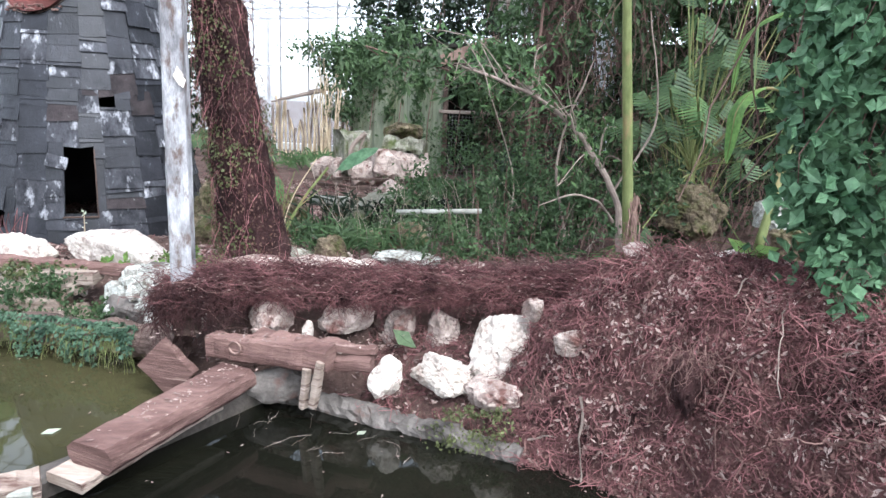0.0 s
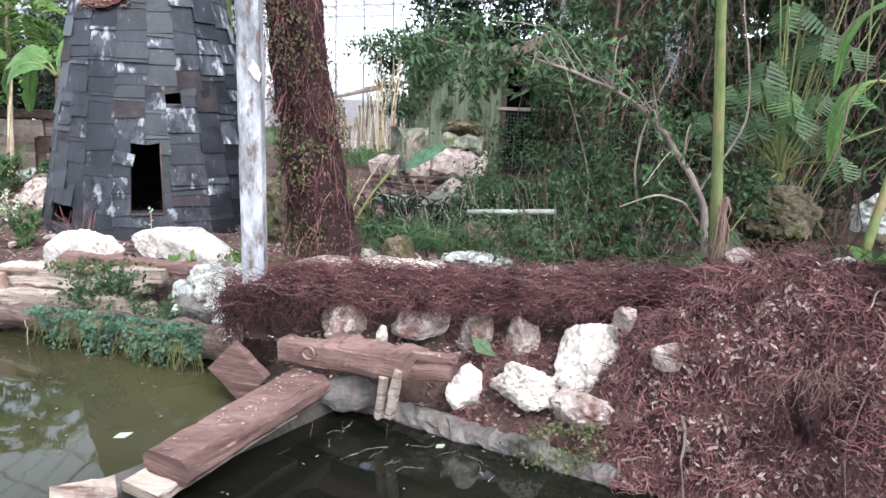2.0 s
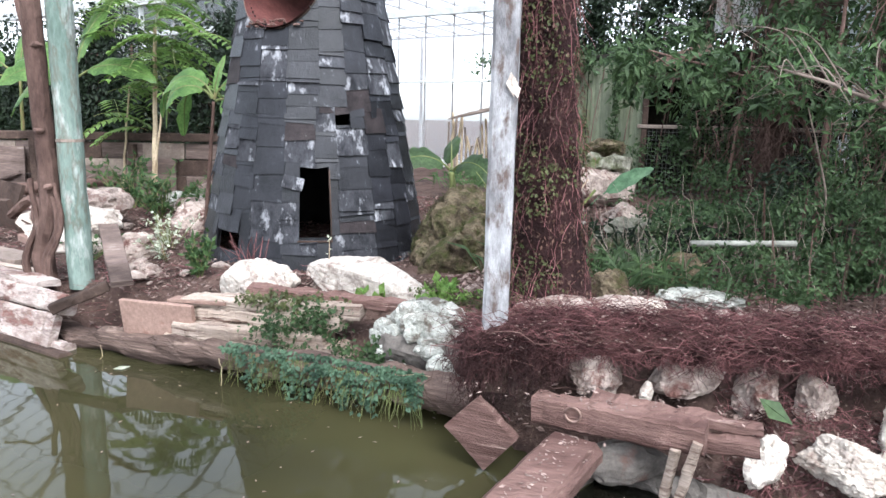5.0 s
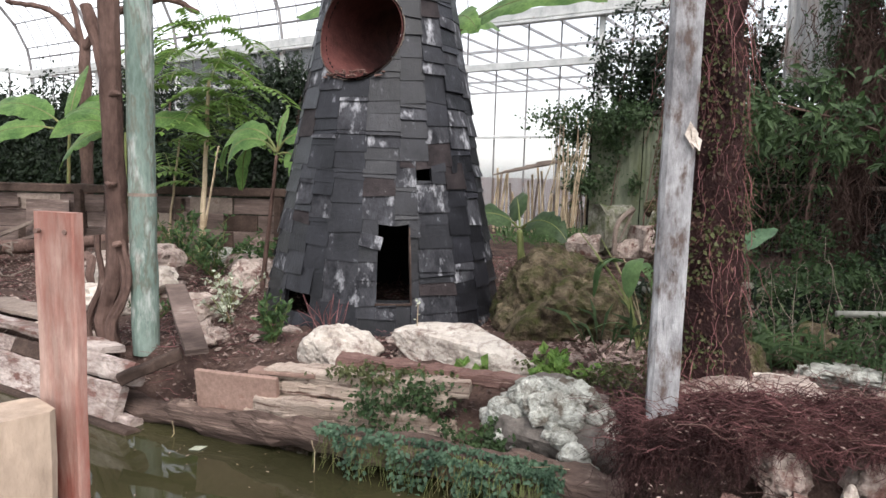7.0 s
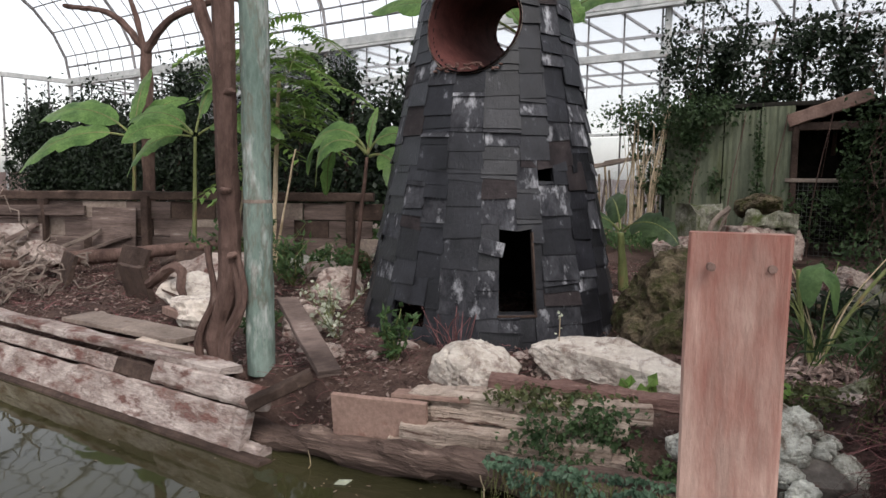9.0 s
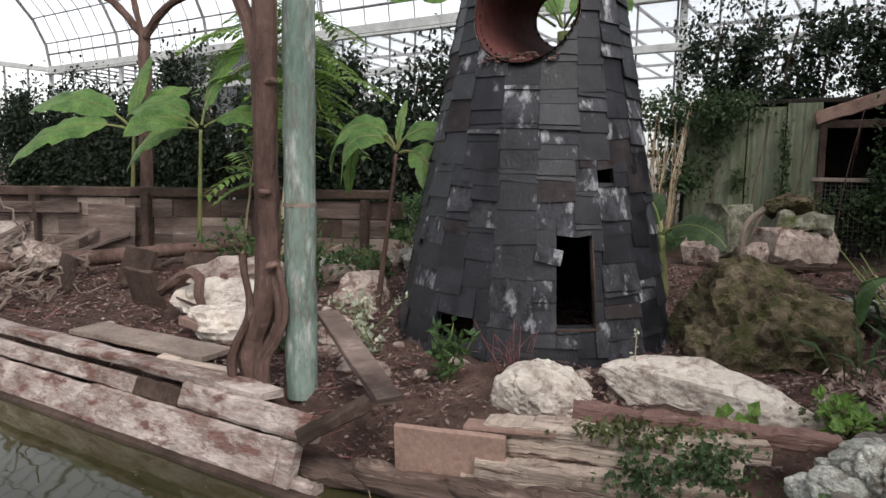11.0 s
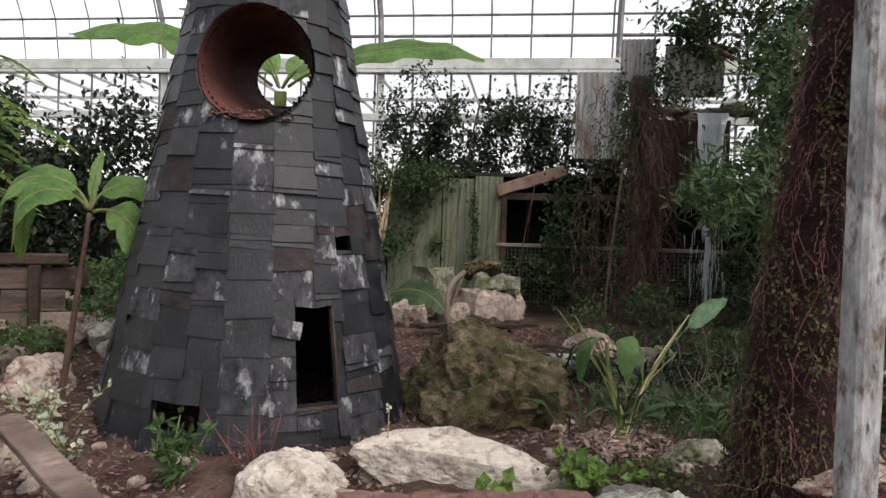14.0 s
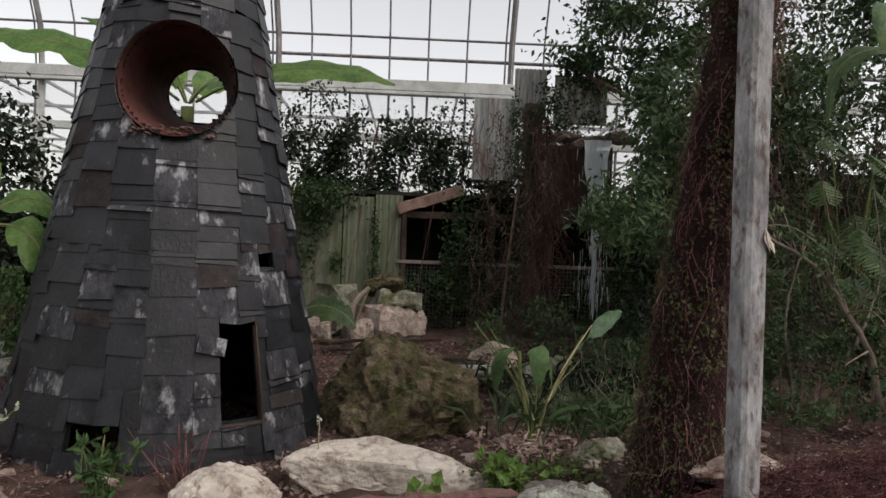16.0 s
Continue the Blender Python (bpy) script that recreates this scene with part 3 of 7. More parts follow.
pieces.append(tube(np.array([uv(-26, WV - 0.01, 4.87), uv(5.4, WV - 0.01, 4.87)]), 0.03, 4, False))
put("ribs", *join(pieces), M_bar, roof)

# neighbouring roof seen through the glass
nb = thing("roof_neighbour", uv(-8, 15, 4.2), "neighbouring low glass roof of thin bars outside", "glass roof", kind="structure")
pieces = []
for u in np.arange(-25.95, 4, 0.78):
    pieces.append(bar(uv(u, WV + 0.15, 4.3), uv(u, WV + 7.5, 4.05), 0.04, 0.05))
for v in (13.2, 15.0, 16.9, 18.8):
    pieces.append(bar(uv(-26, v, 4.18 - 0.02 * (v - 12)), uv(4, v, 4.18 - 0.02 * (v - 12)), 0.05, 0.06))
for u in (-22, -14.2, -6.4):
    pieces.append(bar(uv(u, 18.8, 0), uv(u, 18.8, 4.1), 0.1, 0.1))
put("bars", *join(pieces), M_bar, nb)

# the other sides, plain low walls with posts, that close the place
for nm, a, b in (("wall_south", (-26, -4.0), (5.4, -4.0)), ("wall_west", (-26, -4.0), (-26, WV)), ("wall_east", (5.4, -4.0), (5.4, WV))):
    w = thing(nm, uv(*a, 0), "plain glazed greenhouse side with low plinth", "glass wall", kind="structure")
    V, F = bar(uv(*a, 0.3), uv(*b, 0.3), 0.2, 0.9)
    put("plinth", V, F, M_conc, w)
    V, F = bar(uv(*a, 4.4), uv(*b, 4.4), 0.1, 0.15)
    put("rail", V, F, M_steel, w)
    pieces = []
    n = int(math.dist(a, b) / 0.65)
    for k in range(n + 1):
        f = k / n
        u, v = a[0] + (b[0] - a[0]) * f, a[1] + (b[1] - a[1]) * f
        pieces.append(bar(uv(u, v, 0.7), uv(u, v, 4.4), 0.05, 0.05))
    put("mullions", *join(pieces), M_bar, w)

# ---- tower ----
TC = np.array([-3.24, 6.38])


def tower_r(z):
    return 0.98 - 0.176 * (z - 0.3)


def tower_p(th, z, off=0.0):
    """A point on the tower; th in degrees, 0 facing the pond, growing to the east."""
    r = tower_r(z) + off
    a = np.radians(th)
    return np.stack([TC[0] + r * np.sin(a), TC[1] - r * np.cos(a), np.broadcast_to(z, np.shape(a)) + 0.0 * a], -1)


PIPE_F, PIPE_B = np.array([-3.34, 5.70, 2.50]), np.array([-3.10, 6.98, 2.66])
PIPE_R0, PIPE_R1 = 0.345, 0.20
DOOR = (12.2, 27.0, 0.545, 1.095)
PEEP = (31.5, 40.3, 1.42, 1.505)
GAP = (-36.4, -18.8, 0.425, 0.575)
HOLES = (DOOR, PEEP, GAP)


def in_pipe(p, grow=0.0):
    ax = PIPE_B - PIPE_F
    L = np.linalg.norm(ax)
    f = ((p - PIPE_F) @ ax) / (L * L)
    d = np.linalg.norm(p - (PIPE_F + f[..., None] * ax), axis=-1)
    return d < PIPE_R0 + (PIPE_R1 - PIPE_R0) * np.clip(f, 0, 1) + grow


tower = thing("tower", (TC[0], TC[1], 0.3), "tall tapering tower clad in worn black roof shingles", "tower")
# inner shell with its openings
ths, zs = np.linspace(-180, 180, 241), np.linspace(0.22, 4.3, 121)
TH, ZS = np.meshgrid(ths, zs, indexing='ij')
shell = tower_p(TH, ZS, -0.02).reshape(-1, 3)
I, J = np.meshgrid(np.arange(240), np.arange(120), indexing='ij')
cth, cz = (ths[I] + ths[I + 1]) / 2, (zs[J] + zs[J + 1]) / 2
keep = np.ones_like(cth, bool)
for a, b, c, d in HOLES:
    keep &= ~((cth > a) & (cth < b) & (cz > c) & (cz < d))
keep &= ~in_pipe(tower_p(cth, cz, -0.02), -0.005)
Fq = np.stack([I * 121 + J, (I + 1) * 121 + J, (I + 1) * 121 + J + 1, I * 121 + J + 1], -1)[keep]
put("shell", shell, Fq, M_tar, tower)
V, F = tube(np.array([(TC[0], TC[1], 4.28), (TC[0], TC[1], 4.33), (TC[0], TC[1], 4.55)]), (0.3, 0.34, 0.02), 16)
put("cap", V, F, M_shingle, tower)
# rusty cone of the round opening, with a lip
ax = PIPE_B - PIPE_F
fs = np.linspace(-0.05, 1.06, 150)
pts = PIPE_F + fs[:, None] * ax
rr = PIPE_R0 + (PIPE_R1 - PIPE_R0) * np.clip(fs, 0, 1)
V1, F1 = tube(pts, rr, 110, False)
V2, F2 = tube(pts, rr + 0.016, 110, False)
def flush(V, F, out):
    c = V[F].mean(1)
    return F[np.hypot(c[:, 0] - TC[0], c[:, 1] - TC[1]) < tower_r(c[:, 2]) + out]


put("pipe", V1, flush(V1, F1[:, ::-1], 0.035), M_rust, tower, "rust-red conical pipe", smooth=True)
put("pipe_rim", V2, flush(V2, F2, 0.03), M_greyplank, tower, "dull grey outer rim of the pipe", smooth=True)
# door frame
def tower_strip(th, z0, z1, w, off=0.02, d=0.03):
    a, b = tower_p(np.array(th), np.array(z0), off), tower_p(np.array(th), np.array(z1), off)
    return beam(a, b, w, d, 6, 0.003, th, up=(math.sin(radians(th)), -math.cos(radians(th)), 0))


for th, z0, z1 in ((27.2, 0.53, 1.08),):
    V, F = tower_strip(th, z0, z1, 0.011, 0.012)
    put("door_jamb", V, F, M_darkwood, tower)
a, b = tower_p(np.array(11.5), np.array(0.535), 0.02), tower_p(np.array(27.6), np.array(0.535), 0.02)
V, F = beam(a, b, 0.025, 0.014, 6, 0.003, 2)
put("door_sill", V, F, M_darkwood, tower)

# ---- posts, trunk ----
post = thing("post", (-1.32, 3.46, 0.45), "square grey timber post with flaking pale paint", "post")
V, F = beam((-1.33, 3.46, 0.5), (-1.325, 3.46, 4.6), 0.11, 0.1, 60, 0.003, 4.0, up=(0, 1, 0), bev=0.15)
put("shaft", V, F, M_greypost, post)
V, F = beam((-1.325, 3.465, 0.3), (-1.325, 3.465, 0.53), 0.12, 0.12, 4, 0.006, 5.0, up=(0, 1, 0))
put("stump", V, F, M_darkwood, post, "dark rotten foot")
r = np.random.default_rng(12)
n = 9
zp = r.uniform(0.7, 3.2, n)
P = np.stack([np.full(n, -1.33) + r.uniform(-0.03, 0.03, n), np.full(n, 3.412), zp], 1)
V, F = leaf_mesh(P, np.stack([r.normal(0, 0.3, n), r.uniform(-0.3, 0.05, n), -np.ones(n)], 1), np.tile((0, -1.0, 0.15), (n, 1)), r.uniform(0.03, 0.07, n), r.uniform(0.015, 0.03, n), 0.1)
put("flaked_paint", V, F, M_greypost, post, "peeling curls of grey paint", kind="stuff")
V, F = leaf_mesh(np.array([(-1.3, 3.409, 1.68), (-1.285, 3.408, 1.64)]), np.array([(0.15, -0.12, -1.0), (0.3, -0.3, -1.0)]), np.array([(0.2, -1.0, 0.1)] * 2), np.array([0.1, 0.07]), np.array([0.05, 0.04]), 0.15)
put("peeled_patch", V, F, M_white, post, "pale curled patch of paint")

gp = thing("pole", (-4.35, 4.7, 0.3), "tall pole with flaking mint green paint", "pole")
V, F = tube(curve_pts([(-4.35, 4.70, 0.27), (-4.36, 4.70, 2.4), (-4.365, 4.70, 4.7)], 60), 0.083, 20)
V = wob(V, 6, 0.006, 2)
put("shaft", V, F, M_greenpost, gp, smooth=False)
V, F = tube(np.array([(-4.355, 4.70, 1.28), (-4.355, 4.70, 1.3)]), 0.088, 12)
put("joint_band", V, F, M_greyplank, gp)

lt = thing("tree", (-4.55, 4.72, 0.3), "slender brown trunk with twisted climbing stems", "tree")
V, F = tube(curve_pts([(-4.57, 4.68, 0.22), (-4.62, 4.68, 0.5), (-4.53, 4.68, 0.85), (-4.52, 4.66, 1.5), (-4.5, 4.62, 2.3), (-4.47, 4.6, 3.4), (-4.4, 4.6, 4.6)], 40), np.linspace(0.075, 0.055, 40), 9)
put("trunk", wob(V, 8, 0.012, 1), F, M_bark, lt)
for k, (o, rad) in enumerate((((-4.48, 4.6, 0.2), 0.03), ((-4.65, 4.62, 0.22), 0.026), ((-4.44, 4.58, 0.2), 0.022))):
    o = np.array(o)
    V, F = tube(curve_pts([o, o + (-0.06, 0.0, 0.25), o + (0.04, 0.02, 0.5), o + (-0.02, 0.06, 0.8)], 18), np.linspace(rad, rad * 0.8, 18), 6)
    put("climbing_stem", wob(V, 8, 0.012, k + 3), F, M_bark, lt)
for k, (z, s) in enumerate(((1.35, 0.05), (1.9, 0.06), (2.55, 0.05), (0.98, 0.05))):
    V, F = stone_shape((-4.5 + 0.03 * (k % 2), 4.6, z), (0.09, 0.06, 0.05), 40 + k, level=2)
    put("knot", V, F, M_bark, lt)
V, F = tube(curve_pts([(-4.52, 4.66, 1.7), (-4.58, 4.66, 2.1), (-4.72, 4.7, 2.45)], 12), np.linspace(0.045, 0.04, 12), 8)
put("branch_stub", wob(V, 8, 0.01, 9), F, M_bark, lt)
V, F = tube(curve_pts([(-4.5, 4.6, 2.75), (-4.8, 4.75, 2.62), (-5.1, 4.9, 2.62), (-5.35, 5.0, 2.8), (-5.7, 5.1, 2.95)], 20), np.linspace(0.03, 0.02, 20), 7)
put("branch", wob(V, 6, 0.02, 8), F, M_bark, lt)

# trunk wrapped in climbing vines
vt = thing("vine_trunk", (-1.08, 4.05, 0.45), "thick leaning trunk wrapped in reddish vines and small leaves", "tree")
axis = curve_pts([(-1.08, 4.05, 0.3), (-1.11, 4.01, 0.7), (-1.145, 3.92, 1.2), (-1.2, 3.74, 2.0), (-1.2, 3.54, 3.0), (-1.14, 3.28, 4.5)], 60)
rad = np.interp(axis[:, 2], (0.3, 0.55, 0.9, 1.5, 2.1, 4.5), (0.27, 0.21, 0.18, 0.15, 0.13, 0.1))
V, F = tube(axis, rad, 20)
put("trunk", wob(wob(V, 7, 0.03, 4), 26, 0.014, 2), F, M_vine, vt, "trunk with dark red bark fibres", smooth=True)
r = np.random.default_rng(5)


def around(n, zlo, zhi, out, power=1.0):
    z = zlo + (zhi - zlo) * r.uniform(0, 1, n) ** power
    a = r.uniform(0, 2 * np.pi, n)
    cx, cy = np.interp(z, axis[:, 2], axis[:, 0]), np.interp(z, axis[:, 2], axis[:, 1])
    R = np.interp(z, axis[:, 2], rad) + r.uniform(0, out, n)
    N = np.stack([np.cos(a), np.sin(a), np.zeros(n)], 1)
    return np.stack([cx + R * N[:, 0], cy + R * N[:, 1], z], 1), N


P, N = around(800, 0.45, 3.4, 0.02)
V, F = strands(P, np.stack([r.normal(0, 0.3, 800), r.normal(0, 0.3, 800), -np.ones(800)], 1), r.uniform(0.1, 0.32, 800), r.uniform(0.0009, 0.0026, 800), 0.3, 6, 2)
put("vine_tangle", V, F, M_root, vt, kind="stuff")
P, N = around(9000, 0.42, 3.3, 0.05, 1.25)
keepv = (np.array([fnoise(p, 3.2, 8.0, 3) for p in P]) > 0.02 + 0.35 * N[:, 0] + 0.12 * (P[:, 2] - 0.9))
P, N = P[keepv], N[keepv]
n = len(P)
V, F = leaf_mesh(P, np.stack([r.normal(0, 0.6, n), r.normal(0, 0.6, n), -np.ones(n) * 0.7], 1), N + r.normal(0, 0.4, (n, 3)), r.uniform(0.01, 0.028, n), r.uniform(0.008, 0.02, n))
put("vine_leaves", V, F, L_olive, vt, kind="stuff")
P, N = around(5200, 0.42, 3.3, 0.05)
n = len(P)
V, F = leaf_mesh(P, np.stack([r.normal(0, 0.6, n), r.normal(0, 0.6, n), -np.ones(n) * 0.7], 1), N + r.normal(0, 0.4, (n, 3)), r.uniform(0.01, 0.03, n), r.uniform(0.005, 0.014, n))
put("dry_leaves", V, F, L_brown, vt, kind="stuff")

# ---- root log and mound ----
rl = thing("fallen_log", (-0.3, 3.43, 0.45), "fallen log smothered in matted dark red roots", "log")
la = curve_pts([(-1.4, 3.47, 0.50), (-0.95, 3.5, 0.565), (-0.36, 3.51, 0.575), (0.25, 3.52, 0.59), (0.95, 3.55, 0.64)], 50)
lr = np.interp(np.arange(50), (0, 4, 12, 40, 49), (0.085, 0.11, 0.095, 0.085, 0.09))
V, F = tube(la, lr, 20)
put("log_body", wob(wob(V, 6, 0.03, 6), 24, 0.02, 3), F, M_mound, rl)
n = 6500
f = r.uniform(0, 1, n)
ci = f * 49
cen = np.stack([np.interp(ci, np.arange(50), la[:, k]) for k in range(3)], 1)
a = r.uniform(-0.4, np.pi + 0.5, n)
R = np.interp(ci, np.arange(50), lr) + r.uniform(-0.015, 0.012, n)
N = np.stack([np.zeros(n), -np.cos(a), np.sin(a)], 1)
P = cen + N * R[:, None]
Dr = np.stack([r.choice([-1, 1], n) * r.uniform(0.6, 1, n), r.normal(0, 0.2, n), r.normal(-0.03, 0.2, n)], 1)
V, F = strands(P, Dr, r.uniform(0.05, 0.2, n), r.uniform(0.0008, 0.0028, n), 0.75, 8, 3)
put("root_mat", V, F, M_root, rl, "matted fine red roots", kind="stuff")
sel = r.choice(n, 110, replace=False)
V, F = strands(P[sel] + N[sel] * 0.012, Dr[sel] + N[sel] * 0.06, r.uniform(0.12, 0.5, 110), r.uniform(0.0014, 0.003, 110), 0.5, 9, 23)
put("root_tangle", V, F, M_redwood, rl, "paler stringy roots", kind="stuff")
sel = r.choice(n, 900, replace=False)
V, F = leaf_mesh(P[sel] + N[sel] * 0.012, Dr[sel], N[sel] + r.normal(0, 0.5, (900, 3)), r.uniform(0.008, 0.03, 900), r.uniform(0.004, 0.012, 900))
put("leaf_litter", V, F, M_chip, rl, "dry leaf bits caught in roots", kind="stuff")
# hanging beard of roots at the log's end
n = 1300
f = r.uniform(0, 1, n) ** 1.4
P = np.stack([-1.46 + 0.46 * f, 3.36 + r.uniform(-0.05, 0.2, n), 0.51 + r.normal(0, 0.05, n)], 1)
Dr = np.stack([r.normal(0, 0.35, n), r.normal(-0.22, 0.2, n), -np.ones(n)], 1)
V, F = strands(P, Dr, r.uniform(0.06, 0.19, n) * (1.1 - 0.7 * f), r.uniform(0.001, 0.003, n), 0.9, 8, 4)
put("root_beard", V, F, M_vine, rl, "hanging beard of red roots", kind="stuff")
n = 900
f = r.uniform(0.1, 1, n)
P = np.stack([-1.35 + 2.2 * f, 3.4 + r.uniform(-0.03, 0.08, n), 0.5 + 0.07 * f + r.normal(0, 0.02, n)], 1)
V, F = strands(P, np.stack([r.normal(0, 0.7, n), r.normal(-0.15, 0.2, n), -np.ones(n) * 0.7], 1), r.uniform(0.03, 0.09, n), r.uniform(0.0008, 0.002, n), 0.9, 6, 14)
put("root_fringe", V, F, M_root, rl, kind="stuff")

md = thing("root_mound", (0.95, 2.8, 0.4), "steep earth mound matted with red roots and leaf litter", "mound")


def lump(X, Y):
    """Hummocks, ledges and the rotted hollow of the mound, above the plain ground."""
    Z = ground_z(X, Y)
    out = np.array([0.075 * fnoise(p, 3.4, 9.0, 4) + 0.05 * abs(fnoise(p, 8.0, 4.0, 3)) + 0.022 * fnoise(p, 19.0, 2.0, 3) for p in zip(X.ravel(), Y.ravel(), Z.ravel())]).reshape(X.shape)
    hole = np.exp(-(((X - 0.98) / 0.09) ** 2 + ((Y - 2.42) / 0.12) ** 2)) + 0.6 * np.exp(-(((X - 0.5) / 0.1) ** 2 + ((Y - 2.68) / 0.07) ** 2)) + 0.7 * np.exp(-(((X - 1.3) / 0.16) ** 2 + ((Y - 2.25) / 0.09) ** 2))
    knob = np.exp(-(((X - 1.2) / 0.14) ** 2 + ((Y - 2.36) / 0.1) ** 2)) + 0.7 * np.exp(-(((X - 0.72) / 0.13) ** 2 + ((Y - 2.72) / 0.1) ** 2))
    return Z + 0.006 + (out - 0.13 * hole + 0.07 * knob) * smooth((shore_dist(X, Y) + 0.06) / 0.15)


ex, ey = np.arange(-0.3, 2.5, 0.026), np.arange(1.3, 3.95, 0.026)
EX, EY = np.meshgrid(ex, ey, indexing='ij')
ED, EZ = shore_dist(EX, EY), lump(EX, EY)
I, J = np.meshgrid(np.arange(len(ex) - 1), np.arange(len(ey) - 1), indexing='ij')
w_ = len(ey)
okf = (ED[:-1, :-1] > -0.05) & (ED[:-1, :-1] < 1.3) & (EX[:-1, :-1] > 0.34 + 0.1 * np.sin(EY[:-1, :-1] * 9))
Fe = np.stack([I * w_ + J, (I + 1) * w_ + J, (I + 1) * w_ + J + 1, I * w_ + J + 1], -1)[okf]
put("earth", np.stack([EX, EY, EZ], -1).reshape(-1, 3), Fe, M_mound, md, smooth=False)


def on_mound(n, lo=0.0, hi=0.02, west=0.3):
    X, Y = r.uniform(-0.35, 2.4, n * 6), r.uniform(1.0, 3.9, n * 6)
    D_ = shore_dist(X, Y)
    ok = (D_ > -0.01) & (D_ < 0.3 + 0.75 * r.uniform(0, 1, n * 6)) & ((X > 0.4) | (r.uniform(0, 1, n * 6) < west))
    X, Y = X[ok][:n], Y[ok][:n]
    Z = lump(X, Y)
    gxn, gyn = (lump(X + 0.03, Y) - Z) / 0.03, (lump(X, Y + 0.03) - Z) / 0.03
    N = np.stack([-gxn, -gyn, np.ones(len(X))], 1)
    N /= np.linalg.norm(N, axis=1)[:, None]
    return np.stack([X, Y, Z], 1) + N * r.uniform(lo, hi, len(X))[:, None], N


P, N = on_mound(15000, -0.004, 0.012)
n = len(P)
T = rand_dirs(n, -2, r) + np.array([0.0, -0.2, -0.25])
T = T - (T * N).sum(1)[:, None] * N
V, F = strands(P, T, r.uniform(0.03, 0.15, n), r.uniform(0.0008, 0.0032, n), 0.75, 6, 6)
put("root_mat", V, F, M_root, md, "matted fine red roots", kind="stuff")
n = 5200
X, Y = r.uniform(0.45, 1.75, n), r.uniform(1.55, 2.55, n)
ok = (shore_dist(X, Y) > -0.01) & (shore_dist(X, Y) < 0.45)
X, Y = X[ok], Y[ok]
n = len(X)
P = np.stack([X, Y, lump(X, Y) + r.uniform(0.0, 0.012, n)], 1)
V, F = strands(P, rand_dirs(n, -2, r) * (1, 1, 0.7) + (0, -0.1, -0.3), r.uniform(0.02, 0.09, n), r.uniform(0.0007, 0.0024, n), 0.7, 6, 26)
put("root_mat", V, F, M_root, md, "matted fine red roots at the water", kind="stuff")
V, F = leaf_mesh(P + (0, -0.01, 0.008), rand_dirs(n, -2, r), np.array((0, -0.6, 0.8)) + r.normal(0, 0.5, (n, 3)), r.uniform(0.008, 0.03, n), r.uniform(0.004, 0.012, n))
put("leaf_litter", V, F, M_chipdark, md, "fine brown leaf bits at the water", kind="stuff")
P, N = on_mound(260, 0.0, 0.02)
n = len(P)
T = rand_dirs(n, -2, r)
T = T - (T * N).sum(1)[:, None] * N * 0.8
V, F = strands(P, T, r.uniform(0.06, 0.24, n), r.uniform(0.0015, 0.0042, n), 0.45, 8, 16)
put("twig_tangle", V, F, M_redwood, md, "pale dry twigs", kind="stuff")
P, N = on_mound(13000, 0.002, 0.014, 0.15)
keepl = np.array([fnoise(p, 4.5, 2.0, 3) for p in P]) > r.uniform(-0.35, 0.4, len(P))
P, N = P[keepl], N[keepl]
n = len(P)
V, F = leaf_mesh(P, np.cross(rand_dirs(n, -2, r), N), N + r.normal(0, 0.35, (n, 3)), r.uniform(0.012, 0.042, n), r.uniform(0.006, 0.018, n))
put("leaf_litter", V, F, M_chip, md, "scattered dry leaf bits", kind="stuff")
P, N = on_mound(13000, 0.002, 0.014, 0.2)
n = len(P)
V, F = leaf_mesh(P, np.cross(rand_dirs(n, -2, r), N), N + r.normal(0, 0.4, (n, 3)), r.uniform(0.012, 0.045, n), r.uniform(0.005, 0.016, n))
put("leaf_litter", V, F, M_chipdark, md, "brown rotting leaf bits", kind="stuff")
V, F = stone_shape((1.0, 2.52, 0.5), (0.14, 0.12, 0.3), 77, 20, 4, 9, 0.2)
put("rotten_stump", V, F, M_vine, md, "dark rotten root stump")
V, F = strands(np.array((0.95, 2.43, 0.66)) + r.normal(0, 1, (46, 3)) * (0.07, 0.03, 0.02), np.stack([r.normal(0, 0.4, 46), r.normal(-0.3, 0.2, 46), -np.ones(46)], 1), r.uniform(0.06, 0.16, 46), r.uniform(0.001, 0.003, 46), 0.9, 8, 18)
put("root_tangle", V, F, M_redwood, md, "splintered reddish roots", kind="stuff")
P, N = on_mound(46, 0.004, 0.012, 0.0)
for k, (p, q_) in enumerate(zip(P, N)):
    d = np.cross(q_, rand_dirs(1, -2, r)[0]) + (0, -0.25, -0.5)
    ln = r.uniform(0.1, 0.34)
    V, F = tube(curve_pts([p, p + d * ln * 0.5 + q_ * 0.025, p + d * ln], 10), np.linspace(r.uniform(0.003, 0.007), 0.0018, 10), 6)
    put("root", wob(V, 11, 0.03, k), F, M_redwood if k % 3 else M_greyplank, md)
V, F = beam((1.42, 2.22, 0.44), (1.55, 2.3, 0.62), 0.035, 0.02, 12, 0.01, 4, taper=0.4)
put("broken_stick", V, F, M_brownboard, md, "splintered brown stick")

# small stump and litter over the rest of the bank
n = 30000
X, Y = r.uniform(-8.2, 1.0, n * 2), r.uniform(3.2, 9.4, n * 2)
ok = (shore_dist(X, Y) > 0.1)
X, Y = X[ok][:n], Y[ok][:n]
P = np.stack([X, Y, ground_z(X, Y) + r.uniform(0.0, 0.03, len(X))], 1)
V, F = leaf_mesh(P, rand_dirs(len(X), -2, r) * (1, 1, 0.3), np.array([0, 0, 1.0]) + r.normal(0, 0.4, (len(X), 3)), r.uniform(0.015, 0.06, len(X)), r.uniform(0.008, 0.03, len(X)))
